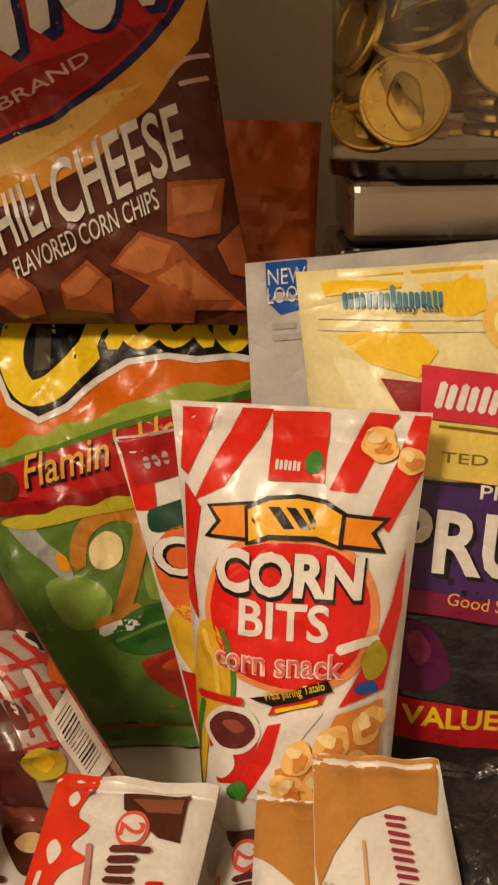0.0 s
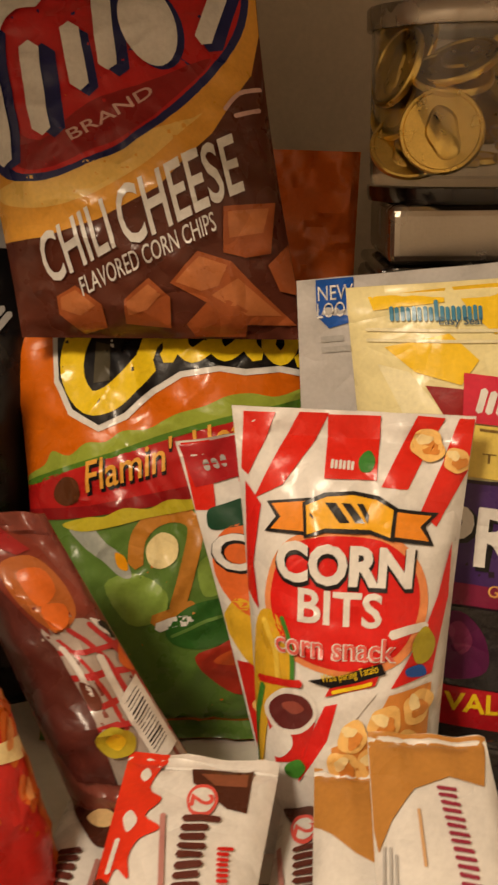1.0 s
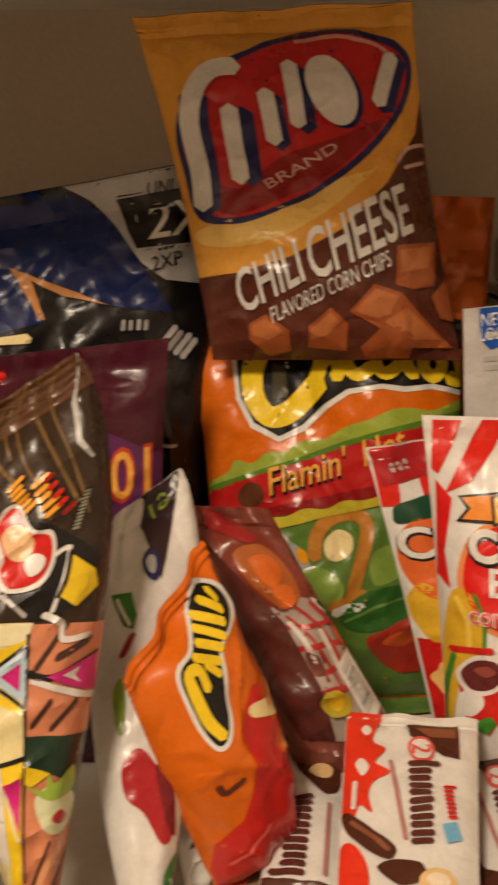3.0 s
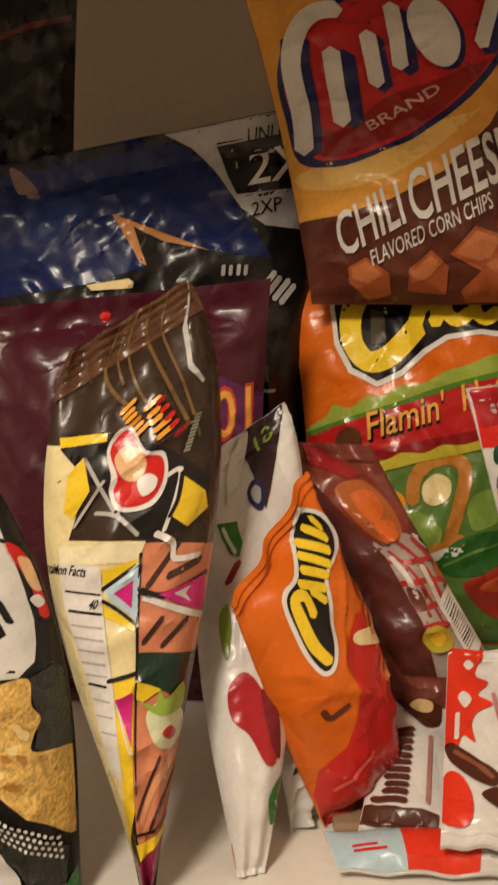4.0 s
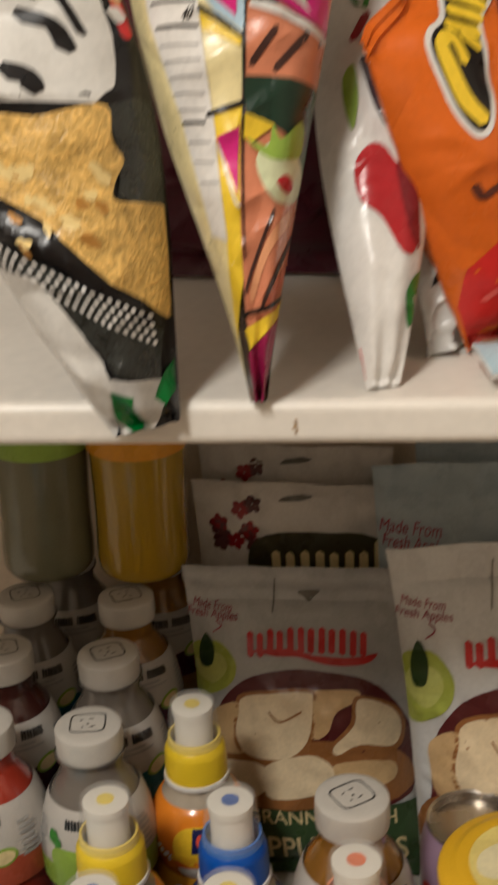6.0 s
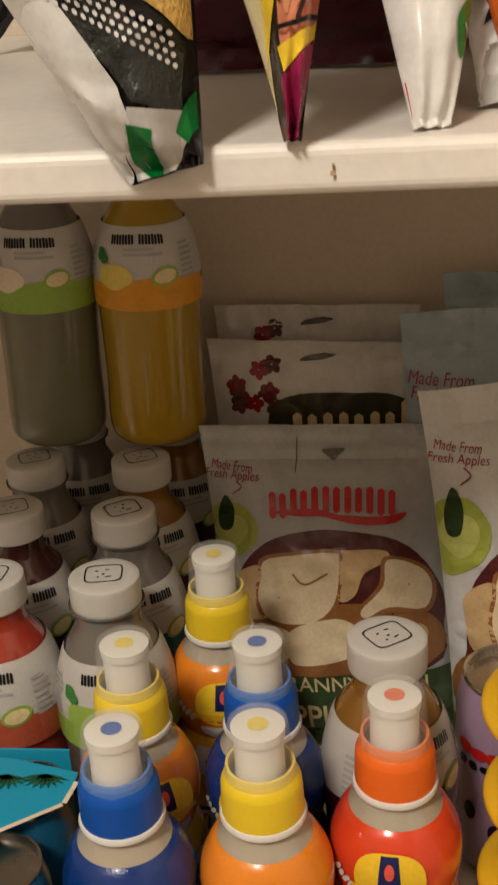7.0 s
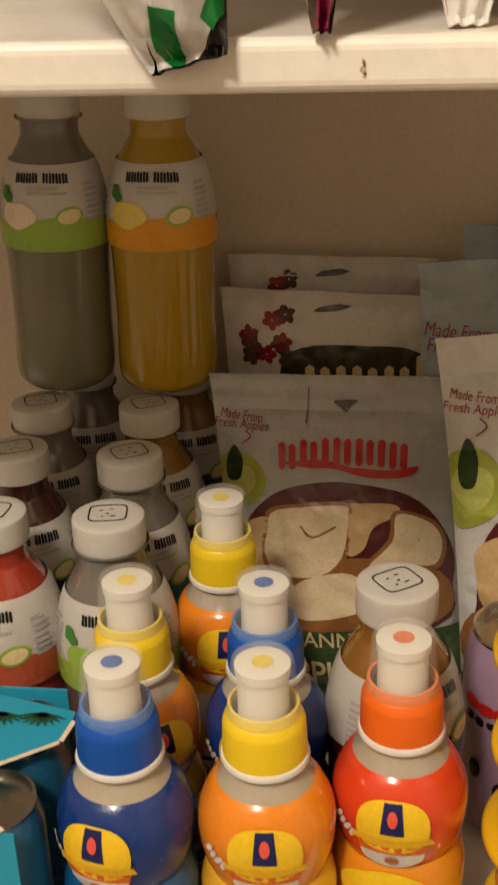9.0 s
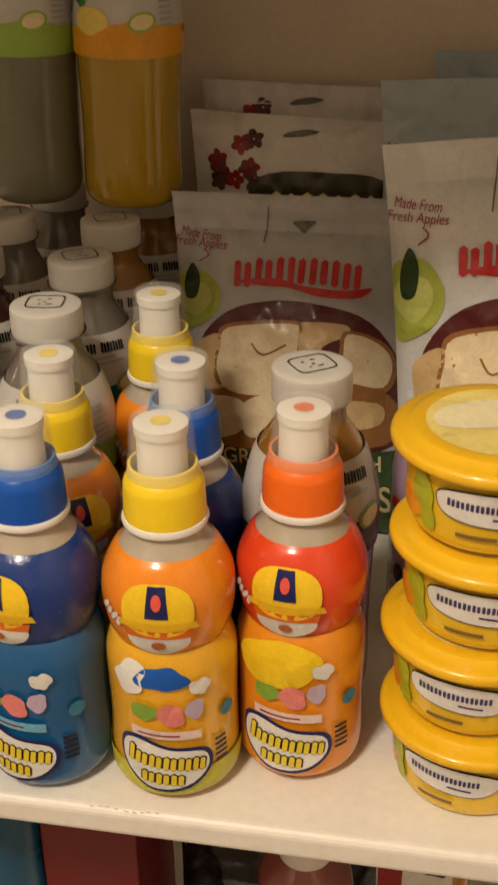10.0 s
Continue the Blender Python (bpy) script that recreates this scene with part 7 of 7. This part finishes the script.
    b.shape("slice_print", [(0.091, 0.388), (0.267, 0.409), (0.337, 0.370), (0.281, 0.297), (0.090, 0.277)], i_flesh, 5)
    b.shape("slice_print", [(0.636, 0.410), (0.877, 0.413), (0.892, 0.351), (0.732, 0.327), (0.639, 0.333)], i_flesh2, 5)
    b.poly("green_foot", [(0.002, 0.250), (0.998, 0.270), (0.998, 0.002), (0.002, 0.002)], ink("foot_olive", (0.05, 0.09, 0.035)), 7)
    b.word("GRANNY SMITH", (0.221, 0.232), (0.892, 0.229), 0.0114, i_cream, 8, 0.01, 0)
    b.word("APPLE CHIPS", (0.211, 0.116), (0.928, 0.114), 0.0200, i_cream, 8, 0.02, 0)


apple_print(seneca)
apple_print(sen2)
sen3.text("Made From", 0.16, 0.845, 0.032, ink("wine", (0.30, 0.03, 0.06)), 3, -5, shear=0.2, width=0.72)
sen3.text("Fresh Apples", 0.18, 0.808, 0.032, ink("wine", (0.30, 0.03, 0.06)), 3, -5, shear=0.2, width=0.68)
for b in (milk1, milk2):
    rng = random.Random(7)
    for k in range(11):
        u, v = 0.10 + 0.30 * rng.random(), 0.80 + 0.14 * rng.random()
        for q in range(5):
            a = q * 1.257 + k
            b.oval("petal", u + 0.026 * math.cos(a), v + 0.015 * math.sin(a), 0.021, 0.011, i_dred if k % 3 == 0 else ink("blossom", (0.10, 0.03, 0.03)), 1, math.degrees(a), 0.1, q)
    b.oval("hang_hole", 0.50, 0.955, 0.075, 0.010, ink("hole", (0.16, 0.15, 0.13)), 2, 10, 0.2, 3)
    b.oval("dark_panel", 0.62, 0.76, 0.36, 0.10, ink("panel_olive", (0.05, 0.045, 0.02)), 2, 0, 0.05, 3, 3.0)
    b.mark((0.36, 0.755), (0.95, 0.765), 0.022, "niunl", 0.0058, i_cream, 3)

# ---- cups, can, carton ----
cup_m, lid_m = mat("cup_yellow", (0.80, 0.52, 0.015), rough=0.3, bump=0.015, grain=20, coat=0.4, var=0.06), mat("lid_yellow", (0.80, 0.47, 0.006), rough=0.3, bump=0.015, grain=20, coat=0.4, var=0.05)
cups = []
for i in range(4):
    r = thing("snack_cup", "yellow lidded plastic snack cup in a stack of four", "cup", "stack of snack cups", pose(-0.096 - 0.002 * (i % 2), 0.410 + 0.001 * i, Z2 + 0.0005 + i * 0.0535, 0, 0, -6 + 5 * i))
    prof = smooth_profile([(0.0, 0.002), (0.033, 0.001), (0.0385, 0.004), (0.0405, 0.012), (0.0425, 0.044)], 4)
    part("cup", lathe(prof, 48), cup_m, r)
    lid = part("lid", lathe(smooth_profile([(0.0428, 0.0405), (0.0490, 0.0420), (0.0502, 0.0445), (0.0490, 0.0475), (0.0440, 0.0490), (0.0410, 0.0505), (0.036, 0.0512), (0.0, 0.0512)], 3), 56), lid_m, r, "glossy yellow snap lid")
    d = bmesh.new()
    d.faces.new([d.verts.new((a, b, 0.0516)) for a, b in blob(0, 0, 0.034, 0.034, 0, 40)])
    part("lid_print", d, ink("lid_pale", (0.80, 0.66, 0.20)), lid)
    d = bmesh.new()
    d.faces.new([d.verts.new((a, b, 0.0520)) for a, b in blob(-0.006, 0.006, 0.024, 0.015, 12, 30, 0.1, 3)])
    part("lid_print", d, ink("butter", (0.82, 0.74, 0.46)), lid)
    s = turned(r, prof, -100, 220)
    s.step = 0.004
    s.oval("label_edge", 0.50, 0.60, 0.17, 0.22, i_black, 2, -3, 0.08, 2, 2.6)
    s.oval("label_oval", 0.50, 0.60, 0.165, 0.20, i_white, 3, -3, 0.08, 2, 2.6)
    s.mark((0.37, 0.64), (0.60, 0.62), 0.0042, "noounooni", 0.0012, ink("dusk_blue", (0.06, 0.05, 0.13)), 4)
    s.lines(0.55, 0.50, 0.10, 0.05, 1, i_purple, 4, -3)
    s.lines(0.48, 0.24, 0.16, 0.10, 1, ink("line_brown", (0.2, 0.12, 0.03)), 3)
    s.oval("lime_patch", 0.28, 0.50, 0.045, 0.36, ink("lime_patch", (0.42, 0.46, 0.02)), 1, 20, 0.3, 2)
    s.oval("orange_patch", 0.21, 0.38, 0.05, 0.25, ink("patch_orange", (0.78, 0.32, 0.01)), 1, 0, 0.3, 3)
    cups.append(r)
r = thing("drink_can", "lilac drink can with bare metal lid", "can", "", pose(-0.118, 0.535, Z2 + 0.0005))
prof = [(0, 0.003), (0.024, 0.001), (0.031, 0.006), (0.0335, 0.012), (0.0335, 0.118), (0.0325, 0.125), (0.0295, 0.137)]
part("body", lathe(prof, 44), mat("can_lilac", (0.40, 0.27, 0.40), rough=0.3, bump=0.015, grain=20, coat=0.4, var=0.06), r)
part("rim", lathe([(0.0295, 0.1368), (0.0300, 0.139), (0.0292, 0.1402), (0.0278, 0.139), (0.0268, 0.1335), (0, 0.1335)], 44), steel, r, "bare metal can end")
tab = bmesh.new()
tab.faces.new([tab.verts.new((a, b, 0.1352)) for a, b in blob(0.004, 0, 0.010, 0.006, 20, 20, 0, 0, 2.6)])
part("pull_tab", tab, steel, r)
s = turned(r, prof, -90, 240)
s.bars(0.34, 0.72, 0.22, 0.07, 3, i_red, 2, -8, 3, 0.8, 0.2)
s.bars(0.34, 0.64, 0.22, 0.05, 4, i_black, 2, -8, 4, 0.6, 0.3)
s.oval("dark_spot", 0.30, 0.38, 0.03, 0.05, ink("spot", (0.02, 0.006, 0.015)), 2)
s.oval("dark_spot", 0.42, 0.30, 0.03, 0.05, ink("spot", (0.02, 0.006, 0.015)), 2)

car = thing("can_carton", "bright blue tropical print carton open over drink cans", "carton", "", pose(0, 0, 0))
sky = mat("carton_blue", (0.03, 0.34, 0.55), rough=0.4, bump=0.015, grain=20, var=0.08)
zc = 0.622
bm = bmesh.new()
hole = [(-0.363, 0.432), (-0.366, 0.415), (-0.398, 0.392), (-0.402, 0.366), (-0.376, 0.348)]
outer = [(-0.47, 0.348), (-0.47, 0.461), (-0.40, 0.450), (-0.363, 0.440)]
loop = outer + hole
topv = [bm.verts.new((x, y, zc)) for x, y in loop]
lowv = [bm.verts.new((x, y, zc - 0.0012)) for x, y in loop]
bm.faces.new(topv)
bm.faces.new(lowv[::-1])
for i in range(len(loop)):
    j = (i + 1) % len(loop)
    bm.faces.new((topv[i], lowv[i], lowv[j], topv[j]))
part("top_panel", bm, sky, car, "", False)
bm = bmesh.new()
for a, b in zip(hole, hole[1:]):
    d = Vector((b[0] - a[0], b[1] - a[1])).normalized()
    n = Vector((d.y, -d.x)) * 0.0028
    v = [bm.verts.new((p[0], p[1], zc + 0.0006)) for p in ((a[0], a[1]), (b[0], b[1]), (b[0] - n.x, b[1] - n.y), (a[0] - n.x, a[1] - n.y))]
    bm.faces.new(v)
part("torn_edge", bm, i_milk, car, "pale torn cardboard edge", False)
part("front_panel", box(-0.47, 0.3485, Z2 + 0.0005, -0.37, 0.350, zc - 0.0012), sky, car, "", False)
part("back_panel", box(-0.47, 0.4595, Z2 + 0.0005, -0.373, 0.461, zc - 0.0012), sky, car, "", False)
palm = ink("palm", (0.02, 0.10, 0.05))
for cx, cy in ((-0.402, 0.436), (-0.380, 0.437)):
    bm = bmesh.new()
    for k in range(9):
        a = math.radians(-160 + 17 * k)
        c, q = math.cos(a), math.sin(a)
        bm.faces.new([bm.verts.new((cx + (c * x - q * y) * 0.016, cy + (q * x + c * y) * 0.012, zc + 0.0008)) for x, y in ((0, -0.05), (0.5, -0.10), (1, 0), (0.5, 0.10), (0, 0.05))])
    part("palm_print", bm, palm, car)
blue_can = mat("can_blue", (0.02, 0.12, 0.24), rough=0.3, bump=0.015, grain=20, coat=0.4, var=0.1)
for x, y, z in ((-0.3925, 0.4305, 0.0), (-0.3925, 0.3745, 0.0)):
    r = thing("drink_can", "blue drink can with grey metal lid inside a carton", "can", "cans in the carton", pose(x, y, Z2 + 0.001 + z * 0))
    h = zc - Z2 - 0.008
    part("body", lathe([(0, 0.002), (0.022, 0.001), (0.0265, 0.006), (0.0275, 0.010), (0.0275, h - 0.012), (0.0245, h)], 36), blue_can, r)
    part("rim", lathe([(0.0245, h), (0.0250, h + 0.002), (0.0236, h + 0.002), (0.0226, h - 0.003), (0, h - 0.003)], 36), steel, r, "bare metal can end")

# ---- bottom shelf, in shade ----
def plain_can(x, y, top, words, m):
    r = thing("drink_can", words, "can", "", pose(x, y, Z3 + 0.0005))
    h = top - Z3
    part("body", lathe([(0, 0.002), (0.026, 0.001), (0.032, 0.007), (0.0335, 0.012), (0.0335, h - 0.016), (0.029, h - 0.003)], 40), m, r)
    part("rim", lathe([(0.029, h - 0.003), (0.0296, h), (0.028, h), (0.027, h - 0.005), (0, h - 0.005)], 40), steel, r, "bare metal can end")


plain_can(-0.401, 0.455, 0.385, "blue drink can on the shaded bottom shelf", mat("can_sky", (0.012, 0.09, 0.18), rough=0.3, bump=0.015, grain=20, coat=0.4, var=0.15))
red_card = mat("red_card", (0.16, 0.006, 0.008), rough=0.45, coat=0.2, var=0.1)
rb = thing("snack_box", "dark red snack box on the shaded bottom shelf", "box", "", pose(0, 0, 0))
part("carton", box(-0.366, 0.440, Z3 + 0.0005, -0.300, 0.53, 0.396, 0.0015), red_card, rb, "", False)
bm = letters("ORIGINAL", 0.0075, 0.01, 0.0, 1.0)
bmesh.ops.transform(bm, matrix=pose(-0.3415, 0.4395, 0.368, 90, 0, 0), verts=bm.verts[:])
part("lettering", bm, ink("faded_rose", (0.55, 0.25, 0.24)), rb)
pb = thing("drink_bottle", "pink drink bottle with white cap on the bottom shelf", "bottle", "", pose(-0.192, 0.468, Z3 + 0.0005) @ Matrix.Diagonal((1.0, 1.0, 0.713, 1)))
part("body", lathe(smooth_profile([(0, 0.003), (0.028, 0.001), (0.034, 0.008), (0.034, 0.20), (0.033, 0.28), (0.030, 0.315), (0.018, 0.335), (0.016, 0.338)], 4)), mat("drink_pink", (0.30, 0.09, 0.08), rough=0.15, bump=0.015, grain=20, coat=0.5, var=0.1), pb)
part("cap", lathe(smooth_profile([(0.0175, 0.332), (0.018, 0.336), (0.018, 0.352), (0.0165, 0.3545), (0, 0.355)], 3)), white_plastic, pb)
wb = bag("snack_pack", "white and red snack pack on the bottom shelf", "snack bag", ((-0.145, 0.450, 0.394), (-0.086, 0.447, 0.392), (-0.086, 0.440, Z3 + 0.002), (-0.145, 0.440, Z3 + 0.002)), 0.012, m_white, seed=71)
wb.poly("red_side", [(0.02, 0.99), (0.30, 0.99), (0.22, 0.01), (0.02, 0.01)], i_dred, 1)
wb.poly("brown_side", [(0.84, 0.99), (0.98, 0.99), (0.98, 0.01), (0.84, 0.01)], i_caramel, 1)
wb.bars(0.62, 0.92, 0.30, 0.05, 3, i_black, 2, -80, 3, 0.7, 0.3)
bag("dark_snack_bag", "black glossy snack bag on the bottom shelf", "snack bag", ((-0.297, 0.53, 0.388), (-0.140, 0.535, 0.388), (-0.140, 0.52, Z3 + 0.002), (-0.297, 0.52, Z3 + 0.002)), 0.012, m_black, seed=72)
